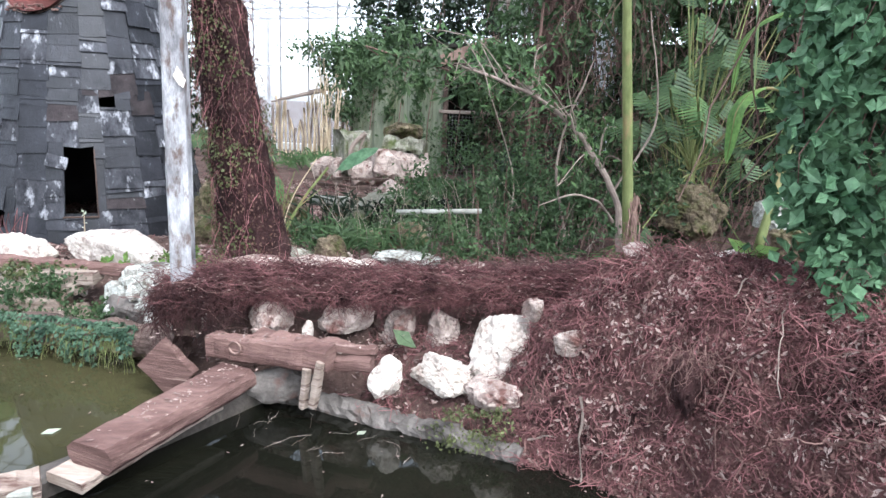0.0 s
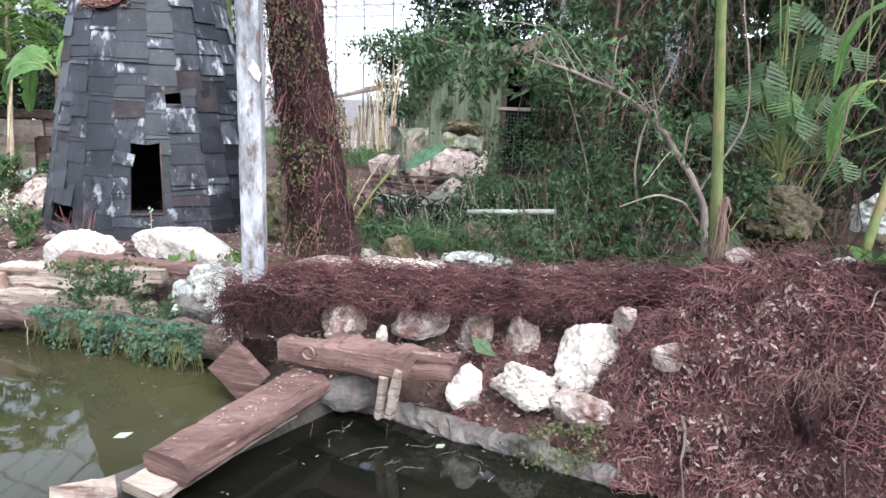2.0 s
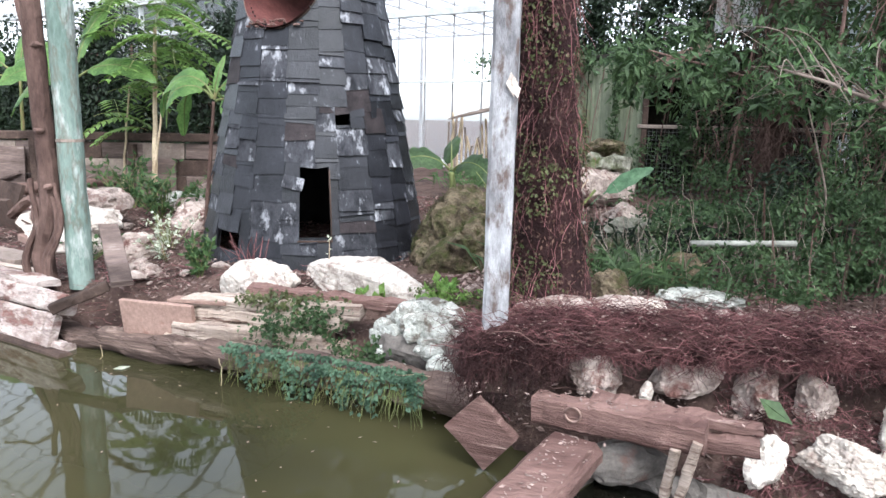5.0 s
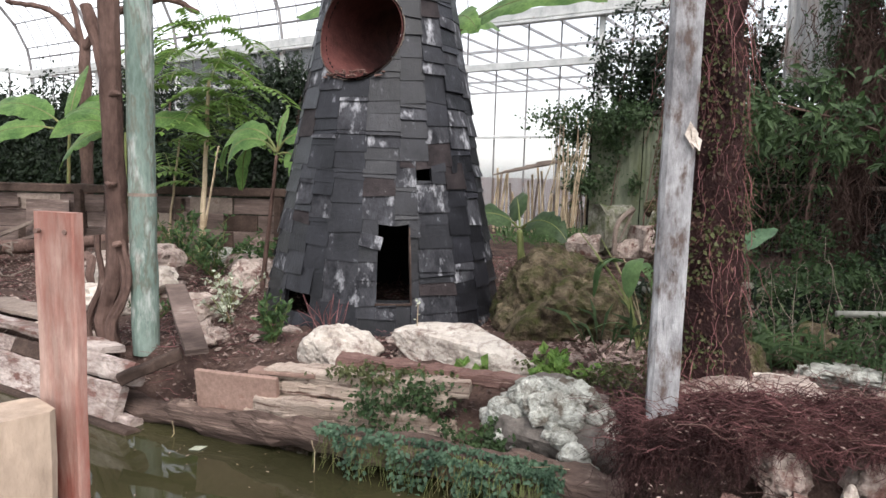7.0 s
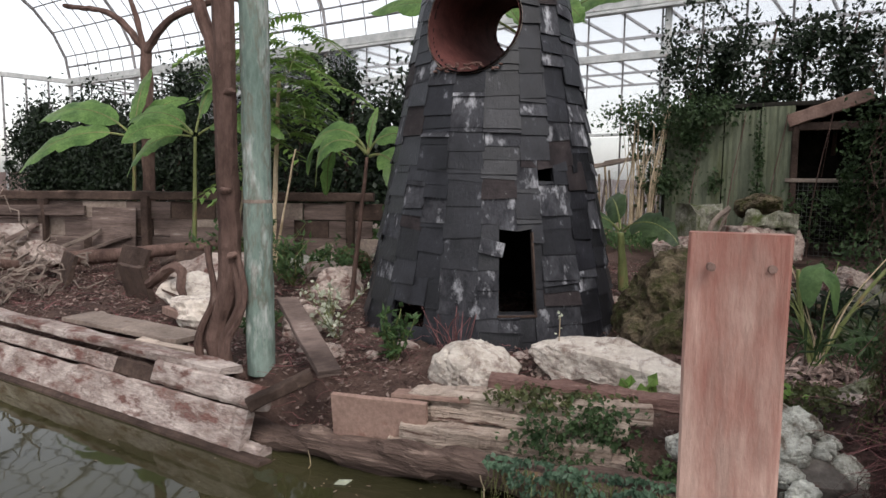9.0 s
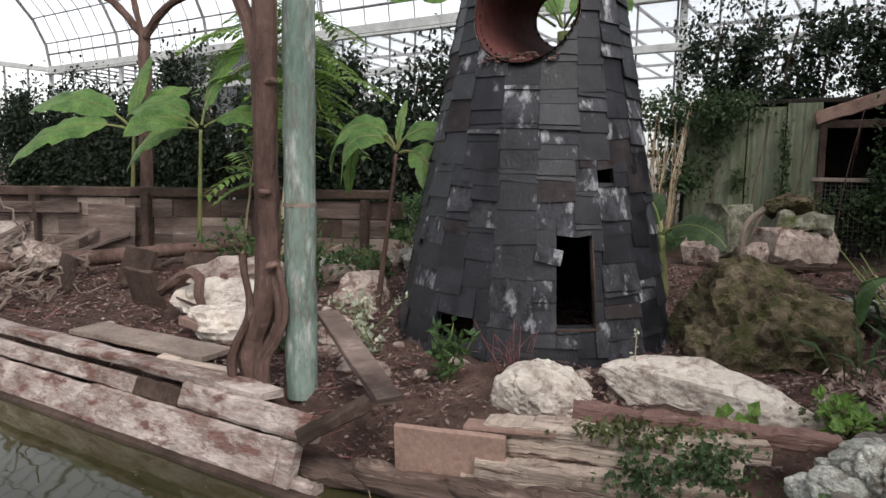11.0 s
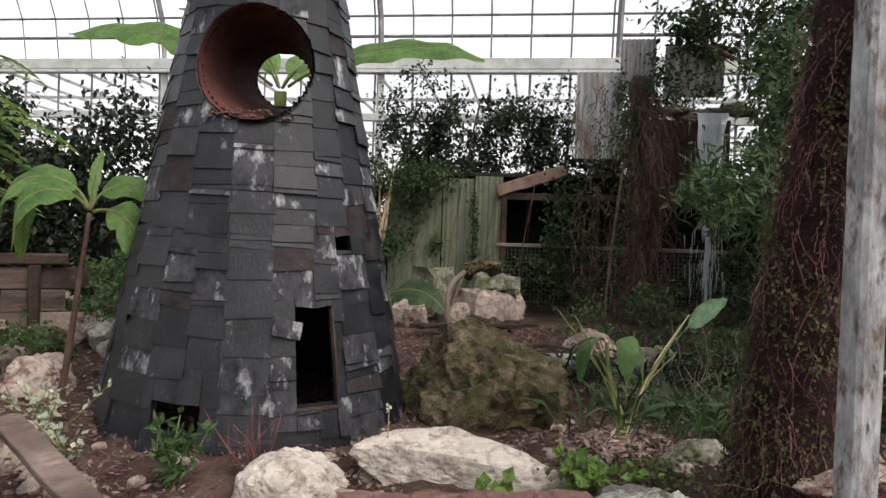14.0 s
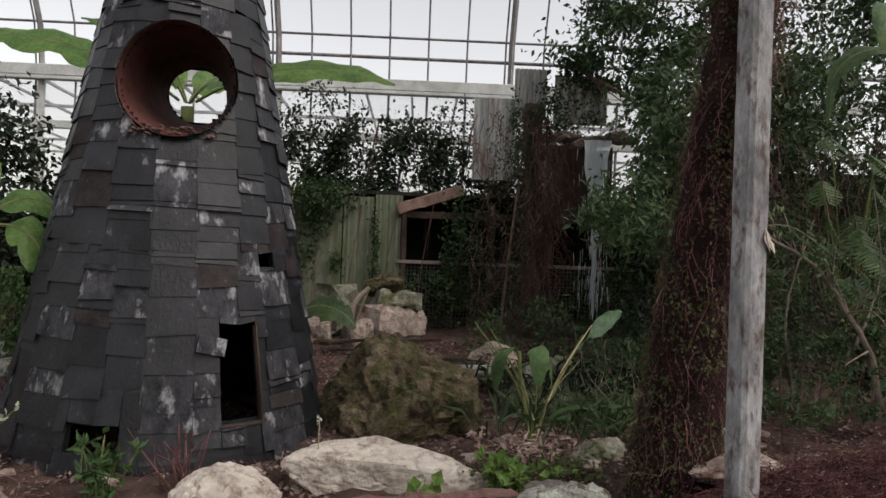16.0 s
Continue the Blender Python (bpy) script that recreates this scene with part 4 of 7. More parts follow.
put("leaf_litter", V, F, M_chip, None, "scattered dry brown leaf litter on soil", "leaf litter", kind="stuff")
n = 6500
sel = r.choice(len(P), n)
V, F = strands(P[sel], rand_dirs(n, -2, r) * (1, 1, 0.15), r.uniform(0.04, 0.22, n), r.uniform(0.001, 0.0035, n), 0.4, 5, 7)
put("twig_litter", V, F, M_root, None, "fine reddish twigs scattered on soil", "twigs", kind="stuff")

# ---- stones and timber along the bank ----
def stone(label, c, dims, seed, material, rz=0.0, level=5, rugged=0.17, planes=18, group="", tilt=0.0, name="stone", cat="stone"):
    V, F = stone_shape(c, dims, seed, rz, level, planes, rugged, tilt)
    ob = put(name, V, F, material, None, label, cat, group, smooth=False)
    return ob


stone("broad pale limestone boulder with a peaked top", (-3.09, 4.86, 0.26), (0.55, 0.42, 0.47), 11, M_white, 10, rugged=0.1, planes=12)
stone("long low white limestone slab with cracked grain", (-2.22, 4.86, 0.33), (1.14, 0.44, 0.46), 23, M_white, -14, planes=10, rugged=0.06, tilt=11)
def moss_tuft(ob):
    """Short cushions of moss on the upper faces of a boulder."""
    q = np.random.default_rng(17)
    V = np.array([v.co[:] for v in ob.data.vertices])
    N = np.array([v.normal[:] for v in ob.data.vertices])
    ok = (N[:, 2] > -0.1) & (V[:, 2] > 0.3)
    V, N = V[ok], N[ok]
    keep_ = np.array([fnoise(p, 4.0, 6.0, 3) for p in V]) + 0.35 * N[:, 2] > 0.05
    V, N = V[keep_], N[keep_]
    sel = q.choice(len(V), 2200)
    P = V[sel] + q.normal(0, 0.012, (2200, 3)) + N[sel] * 0.004
    Vl, Fl = leaf_mesh(P, N[sel] + q.normal(0, 0.7, (2200, 3)), N[sel] + q.normal(0, 0.6, (2200, 3)), q.uniform(0.008, 0.02, 2200), q.uniform(0.005, 0.01, 2200))
    put("moss", Vl, Fl, L_olive, ob, "olive cushions of moss", kind="stuff")


moss_rock = stone("huge rounded boulder covered in green brown moss", (-1.78, 6.08, 0.36), (1.6, 1.15, 1.36), 35, M_moss, -30, rugged=0.16, planes=24)
moss_tuft(moss_rock)
stone("pale sloping stone at the vine trunk's foot", (-1.02, 4.72, 0.36), (0.7, 0.36, 0.34), 31, M_mossgrey, 20, rugged=0.12, tilt=-6)
stone("mottled grey boulder half hidden in grass", (-0.38, 6.3, 0.38), (1.15, 0.75, 0.9), 33, M_mossgrey, 20, rugged=0.12)
stone("brown squared stone between white boulders", (-2.72, 5.02, 0.25), (0.2, 0.22, 0.2), 35, M_greyplank, 10, planes=8)
stone("small white stone on the log bank", (-2.83, 4.55, 0.28), (0.16, 0.12, 0.12), 36, M_pink, 0, 4)
bank = "white stones under the root log"
stone("round white stone tucked under the root log", (-0.88, 3.48, 0.39), (0.25, 0.2, 0.25), 41, M_pink, 0, 4, group=bank)
stone("small upright white stone chip", (-0.67, 3.42, 0.35), (0.07, 0.07, 0.12), 42, M_white, 15, 3, group=bank)
stone("broad crumbling pale stone under the log", (-0.48, 3.55, 0.4), (0.34, 0.22, 0.28), 43, M_pink, 5, 4, group=bank)
stone("upright white limestone at the pond edge", (-0.235, 3.19, 0.2), (0.18, 0.15, 0.26), 44, M_white, 20, 4, tilt=8)
stone("angular white limestone leaning on the bank", (0.05, 3.16, 0.22), (0.34, 0.25, 0.25), 45, M_white, -25, 5, tilt=-10)
stone("large cracked white limestone boulder on the bank", (0.35, 3.3, 0.31), (0.47, 0.34, 0.42), 46, M_white, 30, 5, tilt=12, rugged=0.09)
stone("low dirty limestone at the mound's foot", (0.27, 3.05, 0.2), (0.32, 0.24, 0.18), 47, M_pink, -20, 4)
stone("grey stone wedged in the mound top", (0.48, 3.17, 0.59), (0.11, 0.1, 0.17), 48, M_pink, 20, 4, tilt=20)
stone("root covered stone beneath the log", (-0.2, 3.56, 0.36), (0.22, 0.2, 0.24), 49, M_pink, 40, 4)
stone("dirty stone beneath the log end", (0.04, 3.52, 0.33), (0.2, 0.18, 0.26), 50, M_pink, 10, 4)
stone("pale stone crusted with earth on the mound", (0.6, 2.9, 0.52), (0.15, 0.12, 0.13), 52, M_pink, 30, 4)
stone("white stone showing through the mound top", (0.98, 3.2, 0.87), (0.2, 0.16, 0.12), 53, M_pink, 30, 4)
stone("white stone on top of the mound", (1.45, 3.3, 0.85), (0.22, 0.14, 0.1), 54, M_white, 10, 4)
top = "white stones along the path behind the log"
stone("flat white stone behind the root log", (-0.62, 4.45, 0.44), (0.5, 0.28, 0.16), 55, M_white, 10, 4, group=top)
stone("smooth grey white slab behind the root log", (-0.2, 4.72, 0.45), (0.5, 0.3, 0.18), 56, M_rubble, -10, 4, group=top)
stone("mottled stone at the vine trunk's foot", (-0.73, 4.68, 0.48), (0.28, 0.24, 0.28), 57, M_moss, 10, 4, group=top)
stone("flat brown topped stone beside the grey post", (-1.08, 3.8, 0.6), (0.36, 0.24, 0.13), 58, M_pink, 20, 4, group=top)
stone("flat broken pale stone beside the vine trunk", (-0.72, 3.95, 0.56), (0.46, 0.3, 0.14), 63, M_pink, -15, 4, group=top, tilt=8)
stone("dark mossy stone in the undergrowth", (-0.3, 5.2, 0.5), (0.5, 0.35, 0.3), 59, M_moss, 20, 4)
stone("broad brown boulder in the undergrowth", (1.85, 4.85, 0.85), (0.55, 0.4, 0.5), 60, M_moss, 20, 5)
stone("pale grey boulder beside the banana plants", (2.45, 4.75, 0.9), (0.5, 0.4, 0.35), 61, M_rubble, 0, 4)
stone("low stone among the banana plants", (2.3, 4.3, 0.75), (0.35, 0.3, 0.25), 62, M_moss, 30, 4)
# rocks below the shed
pile = "stacked rocks below the shed"
for k, (c, d, m) in enumerate((((-0.6, 9.35, 0.68), (0.72, 0.5, 0.42), M_pink), ((-0.5, 9.42, 0.98), (0.55, 0.42, 0.2), M_mossgrey), ((-1.25, 9.5, 0.85), (0.45, 0.38, 0.6), M_mossgrey), ((-1.5, 9.4, 0.62), (0.4, 0.35, 0.3), M_pink), ((-1.0, 9.2, 0.6), (0.4, 0.3, 0.3), M_pink), ((-0.55, 9.75, 1.15), (0.7, 0.5, 0.35), M_moss), ((-0.5, 6.9, 0.62), (0.6, 0.4, 0.3), M_pink), ((-0.95, 6.7, 0.5), (0.5, 0.4, 0.25), M_moss))):
    if k < 5:
        V, F = block(c, d, (20, -8, 35, -20, 10)[k], 4 * k - 8, 6 - 3 * k, 70 + k, 0.05, 0.22)
        put("stone", wob(V, 9, 0.05, k), F, m, None, "squared pale rock stacked on the slope", "stone", pile)
    else:
        stone("angular pale rock stacked on the slope", c, d, 70 + k, m, 15 * k, 5, group=pile, planes=9, rugged=0.1)
# rocks west of the tower
left = "pale rocks behind the pond edging"
for k, (c, d, m) in enumerate((((-5.2, 5.6, 0.38), (0.75, 0.62, 0.46), M_white), ((-5.45, 6.05, 0.47), (0.85, 0.6, 0.46), M_white), ((-5.65, 6.5, 0.55), (0.95, 0.6, 0.44), M_pink), ((-4.45, 5.5, 0.38), (0.5, 0.32, 0.28), M_pink), ((-4.7, 6.9, 0.42), (0.7, 0.5, 0.4), M_pink), ((-4.05, 5.0, 0.33), (0.22, 0.2, 0.16), M_pink), ((-7.9, 6.9, 0.6), (0.6, 0.4, 0.4), M_pink), ((-4.9, 7.9, 0.5), (0.5, 0.4, 0.35), M_moss), ((-4.75, 8.6, 0.55), (0.5, 0.35, 0.35), M_pink), ((-5.3, 8.9, 0.7), (0.4, 0.35, 0.35), M_pink), ((-4.7, 9.2, 0.95), (0.5, 0.4, 0.35), M_rubble), ((-5.15, 9.4, 0.65), (0.5, 0.35, 0.4), M_pink), ((-4.45, 8.7, 0.8), (0.4, 0.35, 0.4), M_moss), ((-4.2, 9.3, 0.7), (0.5, 0.35, 0.6), M_moss))):
    stone("rough pale rock lying on brown soil", c, d, 90 + k, m, 25 * k, 4, group=left, rugged=0.14)
for k in range(22):
    x, y = rng.uniform(-5.6, -4.35), rng.uniform(7.6, 9.6)
    s_ = rng.uniform(0.16, 0.42)
    stone("rough pale rock lying on brown soil", (x, y, gz(x, y) + s_ * 0.2 + 0.12 * max(0, y - 8.2)), (s_ * 1.3, s_, s_ * 0.8), 640 + k, (M_pink, M_mossgrey, M_rubble)[k % 3], rng.uniform(0, 180), 3, group=left, rugged=0.14)
# stones scattered as cobbles
r = np.random.default_rng(3)
cob = []
for k in range(150):
    x, y = r.uniform(-6.2, 0.3), r.uniform(4.3, 7.2)
    if math.hypot(x - TC[0], y - TC[1]) < 1.05 or shore_dist(np.array([x]), np.array([y]))[0] < 0.4:
        continue
    s = r.uniform(0.04, 0.13)
    V, F = stone_shape((x, y, gz(x, y) + s * 0.2), (s * 1.3, s, s * 0.7), 200 + k, r.uniform(0, 180), 3)
    put("cobble", V, F, M_pink, None, "small pale stone lying on the soil", "stone", "small stones on the soil")

# heap of rubble stones set in crumbling mortar
rub = thing("rubble_heap", (-1.78, 3.98, 0.1), "lump of pale rubble stones bound with crumbling mortar", "rubble")
V, F = stone_shape((-1.72, 4.06, 0.22), (0.72, 0.46, 0.62), 120, -25, 5, 10, 0.06)
put("mortar_core", V, F, M_conc, rub)
c0, rot = np.array((-1.72, 4.06, 0.22)), Euler((0, 0, radians(-25))).to_matrix()
for k in range(60):
    d = rand_dirs(1, -0.3, r)[0]
    if d[1] > 0.35:
        d[1] *= -1
    p = np.array(rot @ Vector((d[0] * 0.31, d[1] * 0.185, d[2] * 0.26))) + c0
    s = r.uniform(0.06, 0.16)
    V, F = stone_shape(p, (s * 1.3, s * 0.9, s * 1.0), 300 + k, r.uniform(-40, 40), 4, 12, 0.12)
    put("rubble_stone", V, F, M_rubble, rub)

# edging log with trailing creeper
el = thing("edging_log", (-2.8, 4.0, 0.1), "long rotten edging log with creeper trailing into the pond", "log")
ax_ = curve_pts([(-4.35, 4.40, 0.04), (-3.6, 4.2, 0.07), (-2.6, 3.95, 0.13), (-1.9, 3.76, 0.15), (-1.42, 3.62, 0.15)], 60)
V, F = tube(ax_, np.linspace(0.075, 0.095, 60), 16)
put("log_body", wob(wob(V, 5, 0.04, 3), 30, 0.022, 5), F, M_log, el)
n = 1300
f = r.uniform(0, 1, n)
cl = 0.43 + 0.42 * f
base = np.stack([np.interp(cl, np.linspace(0, 1, 60), ax_[:, k]) for k in range(3)], 1)
hang_ = r.uniform(0, 1, n) ** 1.3
edge = np.clip(0.5 + 1.3 * np.array([fnoise((q * 9, 0, 0), 2.5, 2.0, 3) for q in cl]), 0.1, 1.25)
P = base + np.stack([r.normal(0, 0.02, n), -0.105 - 0.02 * r.uniform(0, 1, n) + 0.06 * (hang_ < 0.15), 0.11 - hang_ * 0.21 * edge], 1)
V, F = leaf_mesh(P, np.stack([r.normal(0, 0.5, n), -0.5 * np.ones(n), r.normal(-0.5, 0.4, n)], 1), np.array([0, -0.8, 0.6]) + r.normal(0, 0.4, (n, 3)), r.uniform(0.018, 0.04, n), r.uniform(0.014, 0.03, n))
put("creeper_leaves", V, F, L_creep, el, "bluish green trailing creeper", kind="stuff")
sel = r.choice(n, 260)
V, F = strands(base[sel] + (0, -0.1, 0.08), np.stack([r.normal(0, 0.2, 260), r.normal(-0.1, 0.1, 260), -np.ones(260)], 1), r.uniform(0.1, 0.24, 260), 0.0016, 0.3, 5, 8)
put("stem_tangle", V, F, M_stemgreen, el, kind="stuff")
for k, (p, d, ln) in enumerate((((-3.8, 4.12, 0.08), (0.1, -0.3, -1.0), 0.22), ((-2.9, 3.9, 0.15), (0.2, -0.2, -1), 0.2), ((-2.0, 3.68, 0.2), (0.9, -0.2, 0.2), 0.4))):
    V, F = strands(np.array([p]), np.array([d]), np.array([ln]), 0.003, 0.3, 8, 9 + k)
    put("dry_stalk", V, F, M_straw, el)

# pale split timbers above the log
tim = "pale rotten timbers on the bank"
for k, (a, b, w, h, nm) in enumerate((((-3.42, 4.24, 0.16), (-2.25, 4.12, 0.2), 0.16, 0.15, M_pale), ((-3.3, 4.33, 0.32), (-2.15, 4.2, 0.35), 0.16, 0.13, M_pale), ((-3.0, 4.4, 0.42), (-1.95, 4.26, 0.43), 0.12, 0.06, M_redwood), ((-3.1, 4.13, 0.09), (-2.2, 3.98, 0.14), 0.07, 0.06, M_redwood))):
    a, b = np.array(a), np.array(b)
    ob = thing("timber", (a + b) / 2, "split pale rotten timber lying along the bank", "timber", tim)
    strata = 2 if h > 0.1 else 1
    for m in range(strata):
        dz = (m - (strata - 1) / 2) * h / strata
        e0_, e1_ = r.uniform(-0.12, 0.12, 2)
        V, F = beam(a + (e0_, r.uniform(-0.025, 0.01), dz), b + (e1_, r.uniform(-0.025, 0.01), dz + r.uniform(-0.01, 0.01)), w * r.uniform(0.8, 1.05), h / strata * 1.2, 44, 0.016, k * 3.1 + m, bev=0.14)
        put("split_layer", wob(V, 45, 0.01, k + m), F, nm, ob)
V, F = block((-3.46, 4.22, 0.215), (0.5, 0.035, 0.28), -4, 8, 0, 3, 0.003)
put("board", V, F, M_brownboard, None, "smooth brown board standing in the bank", "board")
V, F = beam((-3.4, 4.28, 0.36), (-3.0, 4.24, 0.375), 0.1, 0.02, 6, 0.003, 5)
put("board", V, F, M_brownboard, None, "thin brown board lying above the timbers", "board")
V, F = beam((-4.300, 4.953, 0.671), (-3.762, 4.316, 0.423), 0.13, 0.035, 14, 0.005, 8)
put("plank", V, F, M_wall, None, "grey brown plank propped on the bank", "plank")
V, F = beam((-4.134, 4.131, 0.275), (-3.868, 4.325, 0.406), 0.07, 0.06, 12, 0.008, 9)
put("plank", V, F, M_darkwood, None, "rough dark plank slanting from the pond edge", "plank")
V, F = beam((-4.9, 4.9, 0.3), (-4.3, 4.75, 0.26), 0.05, 0.05, 8, 0.01, 10)
put("stick", V, F, M_darkwood, None, "dark stick lying behind the edging", "stick")

# edging boards west
eb = thing("edging_boards", (-5.6, 4.8, 0.1), "pale weathered boards edging the pond, one above another", "edging")
e0, e1 = np.array((-4.17, 4.24, 0.0)), np.array((-5.68, 4.80, 0.0))
ed = (e1 - e0) / np.linalg.norm(e1 - e0)
en = np.array((ed[1], -ed[0], 0))
if en[1] > 0:
    en = -en


def edge_board(a, b, z, w, h, out, material, seed, lean=0.35, rough=0.008, name="edge_board"):
    up = np.array((0, 0, 1.0)) - en * lean
    V, F = beam(e0 + ed * a + en * out + (0, 0, z), e0 + ed * b + en * out + (0, 0, z), w, h, 26, rough, seed, up=up, bev=0.15)
    put(name, wob(V, 40, 0.004, seed), F, material, eb)


edge_board(0.10, 1.60, 0.10, 0.06, 0.22, 0.03, M_edge, 1)
edge_board(1.62, 3.3, 0.08, 0.06, 0.22, 0.03, M_edge, 2)
edge_board(3.32, 5.5, 0.08, 0.06, 0.22, 0.03, M_edge, 3)
edge_board(0.0, 0.1, 0.10, 0.06, 0.22, 0.03, M_edge, 4, name="end_board")
edge_board(-0.05, 0.85, 0.27, 0.10, 0.13, -0.05, M_edge, 5)
edge_board(0.86, 1.25, 0.24, 0.08, 0.11, -0.05, M_darkwood, 6)
edge_board(1.26, 5.5, 0.24, 0.06, 0.10, -0.05, M_edge, 7)
edge_board(0.3, 5.5, 0.35, 0.16, 0.05, -0.12, M_edge, 8, 0.1, 0.016, "top_board")
edge_board(-0.2, 5.5, -0.04, 0.1, 0.12, 0.1, M_darkwood, 9, 0.2, 0.006, "waterline_board")
edge_board(-0.12, 0.1, 0.0, 0.09, 0.09, 0.02, M_edge, 10, 0.2, 0.006, "stub")
V, F = beam((-5.0, 5.0, 0.37), (-6.1, 5.28, 0.4), 0.26, 0.03, 12, 0.006, 12)
put("plank", V, F, M_greyplank, None, "wide flat plank lying behind the edging", "plank")
V, F = beam((-4.75, 4.78, 0.33), (-5.3, 4.88, 0.36), 0.07, 0.04, 10, 0.008, 13)
put("plank", V, F, M_pale, None, "short pale lath behind the edging", "plank")
V, F = block((-5.45, 5.5, 0.42), (0.3, 0.09, 0.06), -35, 0, 0, 4)
put("brick", V, F, M_brownboard, None, "loose reddish brick on the soil", "brick")

# bridge plank, divider, ring beam at the pond
V, F = beam((-1.3, 2.37, 0.172), (-0.965, 3.14, 0.202), 0.235, 0.105, 26, 0.006, 2, bev=0.3)
put("bridge_plank", V, F, M_redwood, None, "worn reddish plank bridging to the bank", "plank")
V, F = beam((-1.37, 2.31, 0.1), (-1.07, 3.0, 0.128), 0.19, 0.045, 16, 0.006, 3)
put("bridge_plank", V, F, M_pale, None, "pale plank under the reddish bridge plank", "plank")
V, F = beam((-2.07, 1.56, 0.0), (-0.92, 3.31, 0.03), 0.12, 0.13, 22, 0.008, 4)
put("pond_divider", V, F, M_wet, None, "narrow concrete wall dividing the pond", "pond wall")
V, F = tube(np.array([(-1.75, 2.12, 0.13), (-1.42, 2.2, 0.13)]), 0.025, 12)
put("pipe", V, F, M_pvc, None, "short pale pipe end lying on the pond wall", "pipe")
V, F = block((-1.52, 2.22, 0.12), (0.2, 0.14, 0.08), 30, 0, 0, 4, 0.01)
put("stone", V, F, M_pale, None, "pale stone lying on the pond wall", "stone")
curb_pts = [(-1.0, 3.4, 0.0), (-0.6, 3.26, 0.015), (-0.2, 3.08, 0.02), (0.15, 2.9, 0.015), (0.4, 2.78, -0.01)]
V, F = tube(curve_pts(curb_pts, 60), 0.06, 12)
put("pond_lip", wob(wob(V, 6, 0.03, 1), 25, 0.018, 4), F, M_conc, None, "curved concrete lip of the pond", "pond edge", kind="structure")
V, F = block((-1.355, 3.27, 0.175), (0.24, 0.05, 0.22), -14, 0, 42, 5, 0.012)
put("slab", V, F, M_redwood, None, "rusty brown square slab leaning at the bank", "slab")
rb = thing("ring_beam", (-0.8, 3.1, 0.3), "cracked reddish beam with an iron ring, on the bank", "beam")
V, F = beam((-1.13, 3.28, 0.31), (-0.49, 3.06, 0.335), 0.11, 0.12, 26, 0.01, 21)
put("beam_body", wob(V, 40, 0.006, 3), F, M_redwood, rb)
a = np.linspace(0, 2 * np.pi, 25)
V, F = tube(np.stack([-0.98 + 0.03 * np.cos(a), 3.164 - 0.01 * np.cos(a), 0.335 + 0.03 * np.sin(a)], 1), 0.0055, 8, False)
put("iron_ring", V, F, M_ring, rb, "rusty iron ring", smooth=True)
V, F = beam((-0.57, 3.03, 0.1), (-0.53, 3.01, 0.34), 0.045, 0.035, 10, 0.008, 22)
put("stub_leg", V, F, M_pale, rb)
V, F = beam((-0.625, 3.06, 0.08), (-0.6, 3.04, 0.29), 0.04, 0.03, 6, 0.006, 23)
put("stub_leg", V, F, M_pale, rb)
V, F = beam((-0.9, 3.27, 0.36), (-0.28, 3.12, 0.36), 0.12, 0.06, 22, 0.014, 24, taper=0.5)
put("splintered_board", wob(V, 30, 0.01, 5), F, M_redwood, rb)
V, F = beam((-0.6, 3.15, 0.28), (-0.3, 3.08, 0.31), 0.07, 0.06, 12, 0.012, 25)
put("splintered_board", V, F, M_redwood, rb)
V, F = leaf_mesh(np.array([(-0.22, 3.4, 0.38)]), np.array([(0.6, -0.2, -0.4)]), np.array([(0, -0.7, 0.7)]), np.array([0.16]), np.array([0.09]), 0.05)
put("leaf", V, F, L_ivy, None, "single fallen green leaf on the bank", "leaf")
V, F = stone_shape((-0.74, 3.22, 0.13), (0.4, 0.16, 0.22), 131, 5, 4)
put("stone", V, F, M_conc, None, "dark grey stone under the ring beam", "stone")
V, F = cloud_leaves((0.16, 2.86, 0.1), (0.2, 0.1, 0.1), 600, 0.022, 0.6, 12, 0.3, 4)
put("creeper", V, F, L_olive, None, "small olive creeper at the pond edge", "plant", kind="stuff")
# dry leaf bits lying on the planks and beams
n = 90
f = r.uniform(0, 1, n) ** 0.6
P = np.concatenate([np.array((-1.3, 2.36, 0.23)) + np.stack([0.335 * f, 0.78 * f, 0.03 * f], 1) + np.stack([r.normal(0, 0.05, n), r.normal(0, 0.03, n), np.zeros(n)], 1), np.array((-0.85, 3.19, 0.395)) + r.normal(0, 1, (n, 3)) * (0.3, 0.05, 0.012)])
n = len(P)
V, F = leaf_mesh(P, rand_dirs(n, -2, r) * (1, 1, 0.2), np.tile((0, 0, 1.0), (n, 1)) + r.normal(0, 0.3, (n, 3)), r.uniform(0.01, 0.035, n), r.uniform(0.005, 0.014, n))
put("leaf_litter", V, F, M_chip, None, "dry leaf bits lying on planks and beam", "leaf litter", kind="stuff")
# rope at the mound's east end
t_ = np.linspace(0, 1, 40)
rope = thing("rope", (1.42, 2.0, 0.1), "white twisted rope hanging at the mound", "rope")
for ph in (0, 2.1, 4.2):
    p = np.stack([1.40 + 0.06 * t_ + 0.008 * np.cos(t_ * 60 + ph), 2.08 + 0.06 * t_ + 0.008 * np.sin(t_ * 60 + ph), 0.1 + 0.42 * t_], 1)
    V, F = tube(p, 0.009, 6)
    put("strand", V, F, M_rope, rope)

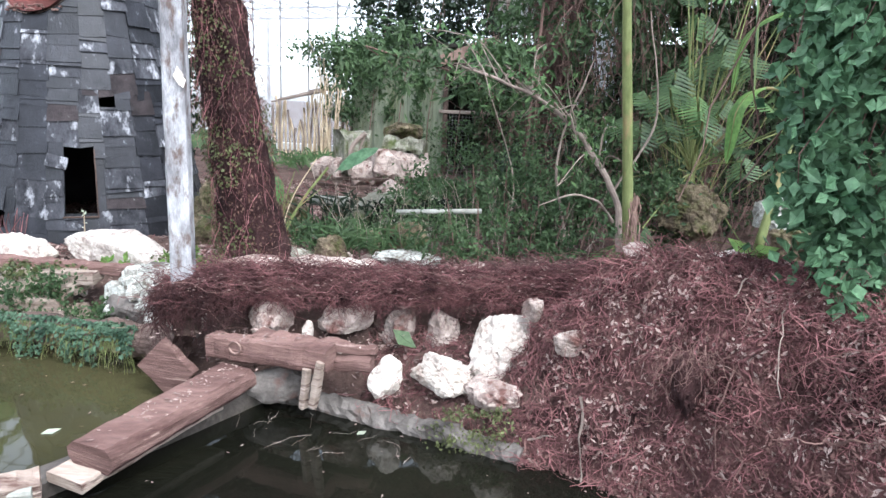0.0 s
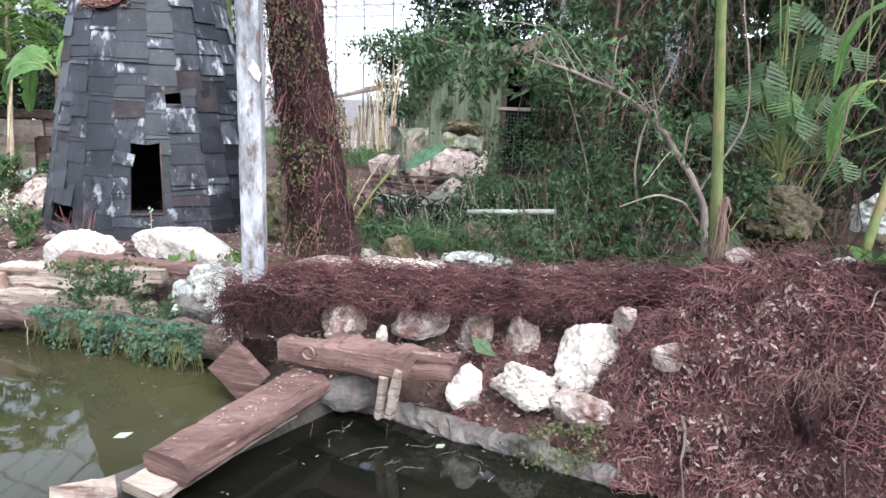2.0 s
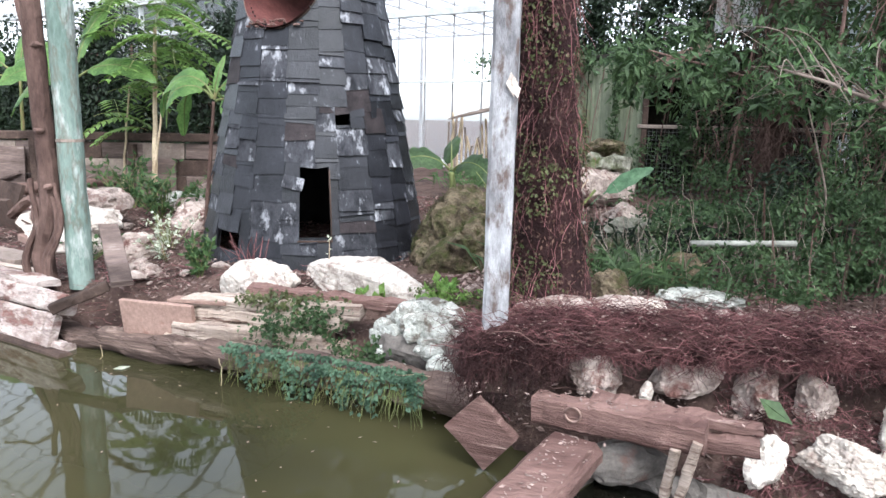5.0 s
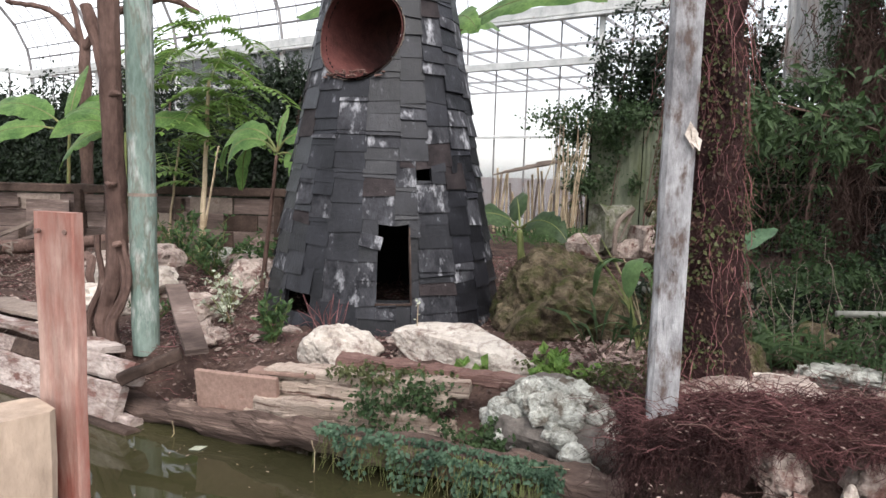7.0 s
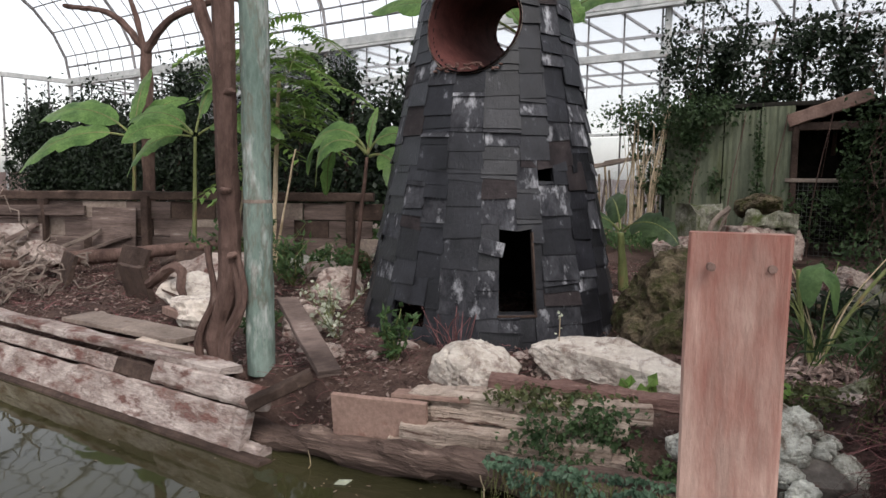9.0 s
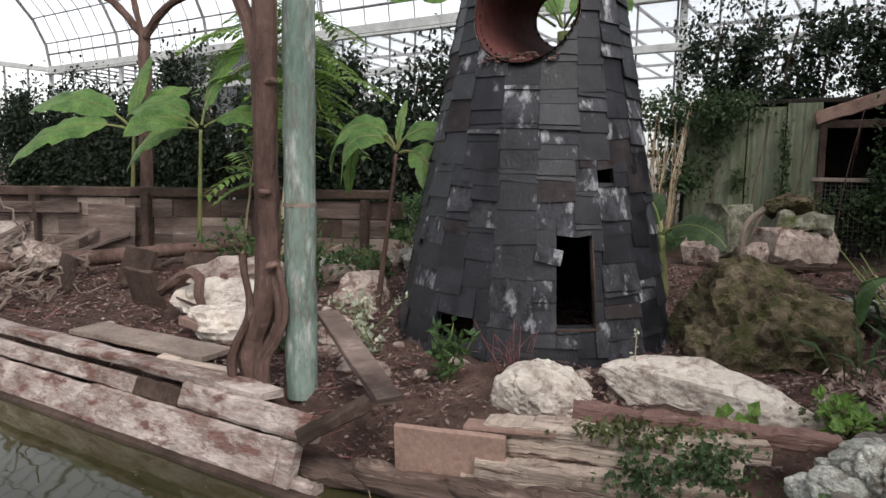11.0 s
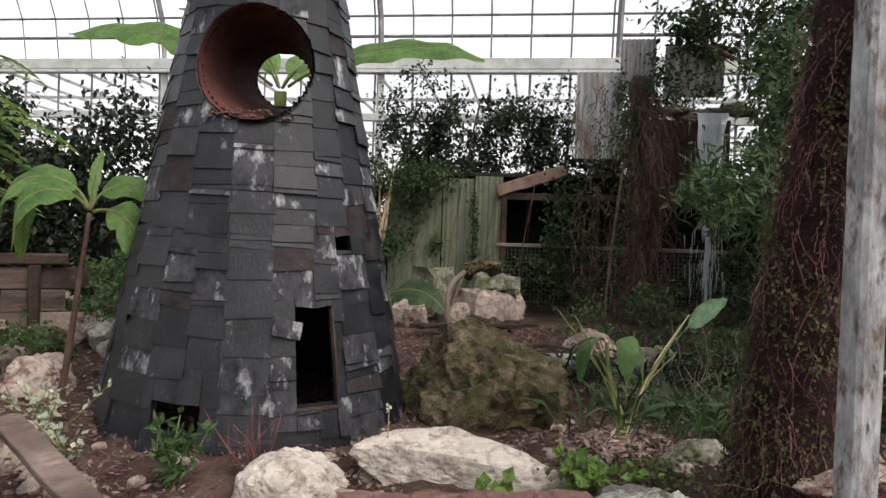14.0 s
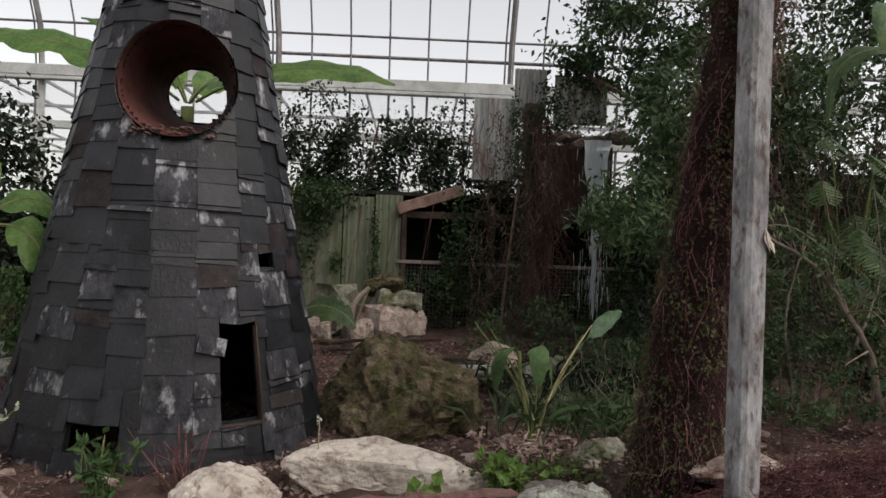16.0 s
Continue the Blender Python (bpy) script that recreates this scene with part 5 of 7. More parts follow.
# rail posts of the boardwalk
rp = thing("rail_post", (-2.38, 1.56, 0.1), "squared pale timber rail post with worn top", "post", "rail posts")
V, F = beam((-2.38, 1.565, -0.4), (-2.38, 1.565, 1.155), 0.085, 0.085, 24, 0.003, 3, up=(0.5, 0.87, 0))
put("shaft", V, F, M_railpost, rp)
V, F = beam((-2.353, 1.625, 0.2), (-2.353, 1.627, 1.405), 0.071, 0.018, 24, 0.0015, 6, up=(0.2, 1.0, 0))
rbd = put("board", V, F, M_redboard, rp, "faded red painted upright board")
for dx in (-0.021, 0.021):
    V, F = tube(np.array([(-2.353 + dx, 1.611, 1.38), (-2.353 + dx, 1.618, 1.38)]), 0.0032, 8)
    put("screw", V, F, M_ring, rbd)
rp2 = thing("rail_post", (-1.04, 1.1, 0.1), "squared pale timber rail post bleached by light", "post", "rail posts")
V, F = beam((-1.05, 1.11, -0.4), (-1.055, 1.11, 1.065), 0.082, 0.082, 24, 0.003, 7, up=(0.5, 0.87, 0))
put("shaft", V, F, M_railpost, rp2)

# ---- shed, panels, column, waterfall at the back ----
SV = 9.8
shed = thing("shed", uv(-2.8, SV + 0.5, 0.6), "ruined aviary shed with wire front, inside painted near-black as shade", "shed")
for u0, u1, z0, z1 in ((-5.75, -5.0, 0.4, 2.33), (-4.98, -4.55, 0.4, 2.36), (-4.53, -4.14, 0.4, 2.4)):
    n = 14
    uu = np.linspace(u0, u1, n)
    V = np.array([uv(u, SV + 0.008 * math.sin(i * 2.4) + s * 0.02, z) for s in (0, 1) for i, u in enumerate(uu) for z in (z0, z1)])
    F = [(2 * i, 2 * i + 2, 2 * i + 3, 2 * i + 1) for i in range(n - 1)] + [(2 * n + 2 * i, 2 * n + 2 * i + 1, 2 * n + 2 * i + 3, 2 * n + 2 * i + 2) for i in range(n - 1)] + [(1, 3, 2 * n + 3, 2 * n + 1)]
    put("panel", V, F, M_panel, shed, "green stained fibre panel")
V, F = beam(uv(-4.2, SV - 0.03, 1.45), uv(1.2, SV - 0.03, 1.45), 0.05, 0.05, 20, 0.004, 3)
put("rail", V, F, M_greyplank, shed)
for u in (-4.12, -2.85, -1.3, 1.1):
    V, F = beam(uv(u, SV, 0.3), uv(u, SV, 2.3), 0.08, 0.08, 8, 0.004, u)
    put("upright", V, F, M_darkwood, shed)
V, F = beam(uv(-4.2, SV - 0.04, 2.2), uv(-3.3, SV - 0.04, 2.5), 0.08, 0.16, 10, 0.02, 6)
put("broken_beam", V, F, M_brownboard, shed, "broken reddish beam end")
V, F = beam(uv(-4.2, SV, 2.13), uv(1.2, SV, 2.13), 0.06, 0.1, 10, 0.006, 8)
put("lintel", V, F, M_darkwood, shed)
# roof, back and sides added near-black so the shed's inside reads as shade
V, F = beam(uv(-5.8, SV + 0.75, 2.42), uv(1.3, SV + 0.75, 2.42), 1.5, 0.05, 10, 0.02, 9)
put("roof", V, F, M_shade_black, shed)
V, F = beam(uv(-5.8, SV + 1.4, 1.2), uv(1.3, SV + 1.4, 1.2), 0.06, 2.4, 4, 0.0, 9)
put("back_wall", V, F, M_shade_black, shed)
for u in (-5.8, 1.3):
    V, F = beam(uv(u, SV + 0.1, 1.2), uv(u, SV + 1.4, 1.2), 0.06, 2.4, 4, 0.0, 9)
    put("side_wall", V, F, M_shade_black, shed)
ws = []
for u in np.arange(-4.1, 1.1, 0.055):
    ws.append(bar(uv(u, SV - 0.01, 0.5), uv(u, SV - 0.01, 1.43), 0.004, 0.004))
for z in np.arange(0.5, 1.43, 0.055):
    ws.append(bar(uv(-4.1, SV - 0.012, z), uv(1.1, SV - 0.012, z), 0.004, 0.004))
put("wire_mesh", *join(ws), M_wire, shed, kind="stuff")
# fence of canes west of the panels
cf = thing("cane_fence", uv(-6.8, SV + 0.4, 0.6), "broken fence of split canes and boards", "fence")
for k in range(34):
    u = -7.7 + k * 0.055
    top_ = 1.35 + 0.2 * r.uniform(-1, 1) + 0.15 * math.sin(k * 0.5)
    V, F = tube(curve_pts([uv(u, SV + 0.5, 0.4), uv(u + r.normal(0, 0.02), SV + 0.5, 0.9), uv(u + r.normal(0, 0.05), SV + 0.48, top_)], 5), 0.02, 6)
    put("cane", V, F, M_straw if k % 3 else M_greyplank, cf)
for k in range(5):
    V, F = beam(uv(-7.6 + 0.2 * k, SV + 0.35, 1.5 + 0.05 * k), uv(-6.5 + 0.15 * k, SV + 0.3, 1.7 + 0.03 * k), 0.08, 0.03, 6, 0.01, k)
    put("board", V, F, M_greyplank, cf)
# tall stalks
st = thing("dry_shrub", uv(-6.1, SV - 0.4, 0.6), "clump of tall bare pale stalks", "shrub")
for k in range(16):
    b0 = uv(-6.3 + r.uniform(0, 0.5), SV - 0.4, 0.5)
    V, F = tube(curve_pts([b0, b0 + (r.normal(0, 0.06), 0, 0.8), b0 + (r.normal(0, 0.22), r.normal(0, 0.1), r.uniform(1.4, 2.1))], 9), np.linspace(0.014, 0.006, 9), 5)
    put("stalk", V, F, M_straw, st)
# brown vine-hung column and corrugated sheets above the shed
col = thing("vine_column", uv(-2.65, 9.1, 0.4), "tall square column hung with dead brown vines", "column")
V, F = beam(uv(-2.33, 9.15, 0.2), uv(-2.42, 9.15, 3.6), 0.22, 0.2, 40, 0.07, 4, up=uv(0, 1))
put("shaft", V, F, M_darkwood, col)
n = 1900
a = r.uniform(0, 1, n)
P = np.array([uv((-2.52 + 0.36 * q) if k % 4 else (-3.2 + 1.3 * q), 8.95 + 0.1 * w_, z) for k, (q, w_, z) in enumerate(zip(a, r.uniform(-1, 1, n), r.uniform(0.6, 3.5, n)))])
V, F = strands(P, np.stack([r.normal(0, 0.25, n), r.normal(0, 0.15, n), -np.ones(n)], 1), r.uniform(0.15, 0.6, n), r.uniform(0.002, 0.008, n), 0.7, 7, 21)
put("dead_vines", V, F, M_bark, col, kind="stuff")
for k, (u0, u1, z0, z1, v) in enumerate(((-2.66, -2.22, 3.45, 4.15, 9.25), (-2.1, -1.37, 3.42, 4.1, 9.3), (-3.2, -2.62, 2.62, 3.75, 9.35))):
    n = 26
    uu = np.linspace(u0, u1, n)
    V = np.array([uv(u, v + 0.02 * math.sin(i * 1.9), z) for i, u in enumerate(uu) for z in (z0, z1)])
    V = np.vstack([V, V + uv(0, 0.006)])
    m_ = 2 * n
    F = [(2 * i, 2 * i + 2, 2 * i + 3, 2 * i + 1) for i in range(n - 1)] + [(m_ + 2 * i, m_ + 2 * i + 1, m_ + 2 * i + 3, m_ + 2 * i + 2) for i in range(n - 1)]
    put("corrugated_sheet", V, F, M_corr, None, "grey corrugated metal sheet streaked with rust", "metal sheet", "corrugated sheets above the shed")
for k, (u, z, d) in enumerate(((-2.0, 3.2, (0.5, 0.5, 0.16)), (-1.6, 3.16, (0.6, 0.5, 0.14)), (-1.25, 3.2, (0.45, 0.5, 0.2)), (-1.85, 3.1, (0.3, 0.3, 0.12)))):
    stone("flat brown ledge stone of the small waterfall", uv(u, 9.05, z), d, 150 + k, M_greyplank, 20 * k, 4, group="waterfall ledge stones")
# dark backing added to cover the bright glass behind the waterfall
V, F = beam(uv(-2.3, 9.55, 2.62), uv(-1.2, 9.55, 2.62), 0.04, 1.1, 12, 0.01, 31)
put("board", V, F, M_darkwood, None, "dark backing board added behind the waterfall", "board")
wf = thing("waterfall", uv(-1.6, 8.85, 1.2), "thin sheet of falling water narrowing as it drops", "waterfall")
zt = np.linspace(3.14, 1.0, 40)
wd = np.interp(zt, (1.0, 1.9, 2.3, 3.14), (0.03, 0.08, 0.2, 0.36))
gridw = []
for i, z in enumerate(zt):
    for j in range(9):
        q = j / 8 - 0.5
        gridw.append(uv(-1.6 + q * wd[i] + 0.01 * math.sin(i * 0.7 + j), 8.85 + 0.02 * math.sin(j * 2.2 + i * 0.3), z - (0.12 * (j % 3) if i > 20 else 0)))
Fw = [(i * 9 + j, i * 9 + j + 1, (i + 1) * 9 + j + 1, (i + 1) * 9 + j) for i in range(39) for j in range(8)]
n = 300
P = np.array([uv(-1.6 + w_, 8.8, z) for w_, z in zip(r.normal(0, 0.1, n), r.uniform(1.0, 3.1, n))])
V, F = strands(P, np.tile((0, 0, -1.0), (n, 1)), r.uniform(0.05, 0.25, n), 0.004, 0.05, 3, 91)
put("spray", V, F, M_ice, wf, kind="stuff")
put("water_sheet", np.array(gridw), Fw, M_ice, wf, smooth=True)
V, F = tube(np.array([(-0.3, 4.72, 0.795), (0.3, 4.78, 0.815)]), 0.018, 12)
put("pipe", V, F, M_pvc, None, "pale horizontal pipe among the undergrowth", "pipe", smooth=True)
V, F = tube(np.array([(-1.2, 6.4, 0.62), (-0.85, 6.35, 0.62)]), 0.05, 12)
put("pipe", V, F, M_pvc, None, "grey plastic pipe behind the mossy boulder", "pipe", smooth=True)
for k, (a, b) in enumerate(((uv(-5.0, 7.6, 0.55), uv(-3.6, 7.5, 0.62)), (uv(-4.9, 7.4, 0.5), uv(-3.9, 7.35, 0.5)), (uv(-4.3, 7.0, 0.45), uv(-3.4, 6.95, 0.5)))):
    V, F = beam(a, b, 0.06, 0.035, 14, 0.016, k)
    put("plank", V, F, M_darkwood, None, "old plank laid on the rocky slope", "plank", "planks on the rocky slope")
V, F = tube(curve_pts([(-1.2, 9.0, 0.6), (-1.18, 9.0, 0.95), (-1.0, 9.0, 1.15)], 8), 0.03, 7)
put("stake", V, F, M_greyplank, None, "leaning grey stake in the rocks", "stake")

# ---- retaining wall and clutter in the west ----
rw = thing("wall_planks", (-8.2, 8.07, 0.4), "low retaining wall of dark old planks", "wall", kind="structure")
RA, RB = np.array((-11.6, 7.3, 0.0)), np.array((-5.0, 8.8, 0.0))
rd = (RB - RA) / np.linalg.norm(RB - RA)
rn = np.array((rd[1], -rd[0], 0.0))
for k in range(13):
    for row in range(4):
        z = 0.38 + row * 0.21
        p = RA + rd * (0.52 * k + 0.22 * (row % 2)) + rn * r.normal(0, 0.012) + (0, 0, z)
        V, F = beam(p, p + rd * 0.51, 0.05, 0.2, 6, 0.007, k + row * 7)
        put("plank", V, F, (M_wall, M_greyplank, M_wall, M_darkwood)[(k * 3 + row) % 4], rw)
for k in range(6):
    p = RA + rd * (0.5 + 1.2 * k) + rn * 0.08
    V, F = beam(p + (0, 0, 0.2), p + (0, 0, 1.12 + r.uniform(-0.05, 0.12)), 0.09, 0.09, 6, 0.006, k)
    put("stake", V, F, M_darkwood, rw)
V, F = beam(RA + (0, 0, 1.16), RB + (0, 0, 1.19), 0.16, 0.1, 30, 0.012, 5)
put("cap_rail", V, F, M_darkwood, rw)
V, F = beam(RA + rd * 0.4 + rn * 0.1 + (0, 0, 0.98), RA + rd * 3.4 + rn * 0.1 + (0, 0, 1.0), 0.05, 0.12, 12, 0.01, 6)
put("rail", V, F, M_wall, rw)
for k, (f, o, dx, z1, w) in enumerate(((2.2, 0.45, 0.7, 0.42, 0.14), (2.9, 0.5, 0.75, 0.36, 0.12), (3.15, 0.4, 0.8, 0.3, 0.1), (1.4, 0.5, 0.4, 0.5, 0.12), (4.4, 0.45, 0.5, 0.3, 0.1), (1.9, 0.6, 0.9, 0.2, 0.12))):
    p = RA + rd * f + rn * o + (0, 0, 0.42)
    V, F = beam(p, p + rd * dx - rn * 0.25 + (0, 0, z1), w, 0.04, 8, 0.008, k)
    put("plank", V, F, M_greyplank if k % 2 else M_wall, None, "discarded old plank leaning on the low wall", "plank", "discarded planks")
V, F = tube(curve_pts([(-8.5, 6.9, 0.5), (-7.5, 7.35, 0.56), (-6.3, 7.95, 0.68)], 20), np.linspace(0.09, 0.06, 20), 10)
put("fallen_log", wob(V, 5, 0.02, 2), F, M_bark, None, "fallen dark brown trunk lying on the soil", "log", smooth=True)
for f, w, h, m_ in ((2.6, 0.62, 0.42, M_edge), (3.75, 0.5, 0.62, M_wall), (1.7, 0.6, 0.42, M_greyplank), (4.7, 0.6, 0.4, M_wall), (5.6, 0.5, 0.5, M_wall)):
    V, F = block(RA + rd * f + rn * 0.14 + (0, 0, 0.42 + h / 2), (w, 0.03, h), 13, -5, 0, f, 0.008)
    put("board", V, F, m_, None, "flaking old board leaning on the low wall", "board", "boards on the low wall")
for k, (x, y, w, h, rz) in enumerate(((-6.75, 6.75, 0.4, 0.34, -20), (-6.25, 6.95, 0.3, 0.3, 15), (-7.3, 6.55, 0.35, 0.28, -35))):
    V, F = block((x, y, 0.4 + h / 2), (w, 0.04, h), rz, -18, 4, 40 + k, 0.01)
    put("slab", V, F, M_darkwood, None, "dark broken board leaning under the fallen trunk", "board", "broken boards under the trunk")
V, F = block((-6.3, 6.2, 0.5), (0.4, 0.05, 0.32), -25, 15, 0, 7, 0.01)
put("slab", V, F, M_darkwood, None, "dark broken slab leaning in the soil", "slab")
n = 28
P = np.array((-7.45, 6.15, 0.55)) + r.normal(0, 1, (n, 3)) * (0.26, 0.2, 0.11)
V, F = strands(P, rand_dirs(n, -2, r) * (1, 1, 0.6), r.uniform(0.3, 0.7, n), r.uniform(0.008, 0.022, n), 1.0, 12, 31)
put("branch_pile", V, F, M_greyplank, None, "tangled pile of grey dead branches", "branches", kind="stuff")
V, F = tube(curve_pts([(-5.95, 5.9, 0.55), (-5.6, 5.75, 0.72), (-5.45, 5.6, 0.5)], 14), np.linspace(0.05, 0.03, 14), 7)
put("root", wob(V, 9, 0.02, 7), F, M_bark, None, "gnarled pale root arching over the rocks", "root")
# dead forked tree among the bananas
dt = thing("dead_tree", (-8.2, 9.0, 0.4), "bare brown forked tree with arching limbs", "tree")
for k, (pts_, ra, rb_, nm) in enumerate((([(-8.2, 9.0, 0.3), (-8.15, 9.0, 1.6), (-8.1, 8.95, 3.1)], 0.085, 0.07, "trunk"), ([(-8.1, 8.95, 3.0), (-8.7, 9.1, 3.5), (-9.6, 9.3, 3.7)], 0.055, 0.03, "limb"), ([(-8.1, 8.95, 3.0), (-7.6, 8.8, 3.35), (-6.7, 8.6, 3.5), (-6.2, 8.5, 3.3)], 0.055, 0.03, "limb"), ([(-8.1, 8.95, 3.0), (-8.4, 9.0, 3.8), (-8.9, 9.0, 4.6)], 0.04, 0.02, "limb"))):
    V, F = tube(curve_pts(pts_, 20), np.linspace(ra, rb_, 20), 8)
    put(nm, wob(V, 6, 0.025, k), F, M_bark, dt)

# ---- plants ----
def blade(base, az, length, width, rise=0.5, droop=0.9, seed=0, petiole=0.15, twist=0.0, n=22, tear=0.0):
    """A long broad leaf on an arching midrib: blade as a folded, wavy grid, and its midrib as a tube."""
    q = np.random.default_rng(seed)
    h = np.array([math.cos(radians(az)), math.sin(radians(az)), 0.0])
    t = np.linspace(0, 1, n)
    run_ = np.cumsum(np.cos(np.clip(math.atan(rise) * 1.0 + 0.2 - (droop + 0.4) * t * 1.2, -1.5, 1.4)))
    up_ = np.cumsum(np.sin(np.clip(math.atan(rise) * 1.0 + 0.2 - (droop + 0.4) * t * 1.2, -1.5, 1.4)))
    mid = np.asarray(base, float) + (h[None, :] * run_[:, None] + np.array([0, 0, 1.0]) * up_[:, None]) * length / n
    side = np.array([-h[1], h[0], 0.0])
    side = side * math.cos(twist) + np.array([0, 0, 1.0]) * math.sin(twist)
    u = np.clip((t - petiole) / (1 - petiole), 0, 1)
    w = width / 2 * np.sin(np.pi * u ** 0.75) ** 0.6
    w[t < petiole] = 0.004
    V = []
    for s in (-1, -0.66, -0.33, 0, 0.33, 0.66, 1):
        wav = 0.035 * width * np.sin(t * 28 + seed + s) * abs(s)
        ww = w * (1 - tear * (q.uniform(0, 1, n) < 0.25) * (abs(s) > 0.6) * q.uniform(0.3, 0.7, n))
        p = mid + side[None, :] * (s * ww)[:, None] + np.array([0, 0, 1.0]) * ((0.35 * abs(s) - 0.45 * s * s) * w + wav)[:, None]
        V.append(p)
    V = np.stack(V, 1).reshape(-1, 3)
    F = np.array([(i * 7 + j, i * 7 + j + 1, (i + 1) * 7 + j + 1, (i + 1) * 7 + j) for i in range(n - 1) for j in range(6)])
    rib = tube(mid - (0, 0, 0.004), np.linspace(0.016, 0.004, n) * (0.5 + width), 6)
    return (V, F), rib


def banana(name, label, base, top, r0, leaves, seed, material=L_banana, group="", lean=(0, 0), stem=M_stemgreen):
    ob = thing(name, (base[0], base[1], base[2]), label, "banana plant", group)
    mid = (np.asarray(base, float) + top) / 2 + (lean[0], lean[1], 0)
    V, F = tube(curve_pts([base, mid, top], 20), np.linspace(r0, r0 * 0.6, 20), 10)
    put("stem", wob(V, 9, r0 * 0.12, seed), F, stem, ob, smooth=True)
    for k, (az, ln, wd, rise, droop) in enumerate(leaves):
        bl, rib = blade(top, az, ln, wd, rise, droop, seed * 7 + k, tear=0.5 if k % 2 else 0.2, twist=-0.75 if 90 < az < 270 else 0.75)
        lf = put("leaf", *bl, material, ob, smooth=True)
        put("midrib", *rib, M_stemgreen, lf)
    return ob


bg = "banana plants in the west bed"
banana("banana_plant", "slim banana plant with broad arching pale green leaves", (-7.9, 8.3, 0.45), (-7.75, 8.2, 1.85), 0.03, ((170, 1.7, 0.42, 0.55, 0.55), (195, 1.5, 0.42, 0.1, 0.6), (100, 1.0, 0.32, 3.0, 0.2), (-10, 0.9, 0.28, 0.8, 0.9), (60, 0.9, 0.28, 1.5, 0.5)), 1, group=bg)
banana("banana_plant", "banana plant with upright bright green leaf", (-6.85, 7.95, 0.5), (-6.8, 7.95, 1.85), 0.028, ((165, 1.2, 0.36, 0.7, 0.7), (40, 1.2, 0.38, 2.8, 0.2), (-5, 1.2, 0.32, 0.4, 0.6), (190, 1.0, 0.38, 0.0, 0.8), (240, 0.9, 0.32, 0.4, 0.8)), 2, group=bg)
banana("banana_plant", "thin banana plant with drooping torn leaves beside the tower", (-4.52, 6.7, 0.3), (-4.37, 6.7, 1.6), 0.024, ((175, 0.95, 0.3, 2.2, 2.3), (150, 1.0, 0.3, 1.2, 2.4), (20, 0.8, 0.26, 2.2, 2.2), (335, 0.75, 0.34, 0.2, 1.9), (200, 0.8, 0.26, 1.4, 2.5), (80, 0.5, 0.1, 3.0, 0.1)), 3, group=bg, stem=M_bark)
banana("banana_plant", "tall banana plant spreading broad leaves behind the tower", (-3.1, 7.95, 0.4), (-3.12, 7.85, 2.75), 0.09, ((-25, 1.9, 0.4, 0.45, 0.4), (160, 2.1, 0.46, 0.5, 0.3), (200, 1.1, 0.3, 1.4, 0.6), (-60, 1.2, 0.34, 0.6, 0.9), (60, 1.2, 0.3, 1.0, 0.7), (120, 1.0, 0.3, 1.6, 0.5)), 4, group="")
banana("banana_plant", "low banana plant with dark leaves by the tower", (-2.15, 7.6, 0.4), (-2.2, 7.55, 0.95), 0.05, ((210, 0.7, 0.3, 0.8, 0.9), (-40, 0.7, 0.3, 0.6, 1.0), (100, 0.7, 0.26, 1.2, 0.6)), 5, L_ivy)
eg = "banana plants in the east bed"
banana("banana_plant", "tall green banana stem with long hanging leaves", (1.27, 4.42, 0.6), (1.0, 4.25, 2.9), 0.037, ((-40, 1.0, 0.2, 0.6, 2.0), (150, 0.9, 0.2, 0.5, 2.0), (20, 1.1, 0.26, 0.9, 1.4), (200, 1.0, 0.26, 0.9, 1.4)), 6, L_mid, eg)
V, F = strands(np.tile(np.array([[1.26, 4.38, 1.0]]), (30, 1)) + r.normal(0, 0.018, (30, 3)), np.tile(np.array([[0.03, -0.03, -1.0]]), (30, 1)) + r.normal(0, 0.04, (30, 3)), r.uniform(0.2, 0.4, 30), 0.005, 0.2, 6, 51)
put("dead_sheaths", V, F, M_brownboard, None, "dry brown leaf sheaths round a banana stem", "dead leaves", kind="stuff")
for k, (p, az, ln, wd, ri, dr) in enumerate((((1.42, 4.15, 2.35), -30, 1.0, 0.17, 0.1, 2.6), ((2.35, 4.3, 2.05), 170, 0.95, 0.24, 0.8, 2.2), ((2.1, 4.3, 1.7), 190, 0.7, 0.16, 0.2, 2.2))):
    bl, rib = blade(p, az, ln, wd, ri, dr, 60 + k)
    lf = put("hanging_leaf", *bl, L_banana if k else L_mid, None, "long hanging green banana leaf", "leaf", eg, smooth=True)
    put("midrib", *rib, M_stemgreen, lf)
V, F = tube(curve_pts([(1.95, 4.05, 0.75), (2.05, 4.1, 1.2), (2.2, 4.2, 1.75), (2.35, 4.3, 2.1)], 16), np.linspace(0.03, 0.014, 16), 8)
put("banana_shoot", V, F, M_stemgreen, None, "thin leaning banana shoot with bare sheath", "banana plant", eg, smooth=True)


def bush(name, label, cat, clouds, material, stems=(), stem_mat=M_bark, group="", kind=""):
    """clouds: (centre, half axes, leaves, size, aspect, clumps, spread, seed)."""
    c = clouds[0][0]
    ob = thing(name, (c[0], c[1], max(0.2, gz(c[0], c[1]))), label, cat, group, kind)
    lv = [cloud_leaves(*a[:4], aspect=a[4], clumps=a[5], spread=a[6], seed=a[7]) for a in clouds]
    put("foliage", *join(lv), material, ob, kind="stuff")
    for k, (pts_, ra, rb_) in enumerate(stems):
        V, F = tube(curve_pts(pts_, 14), np.linspace(ra, rb_, 14), 7)
        put("stem", wob(V, 7, ra * 0.3, k), F, stem_mat, ob)
    return ob


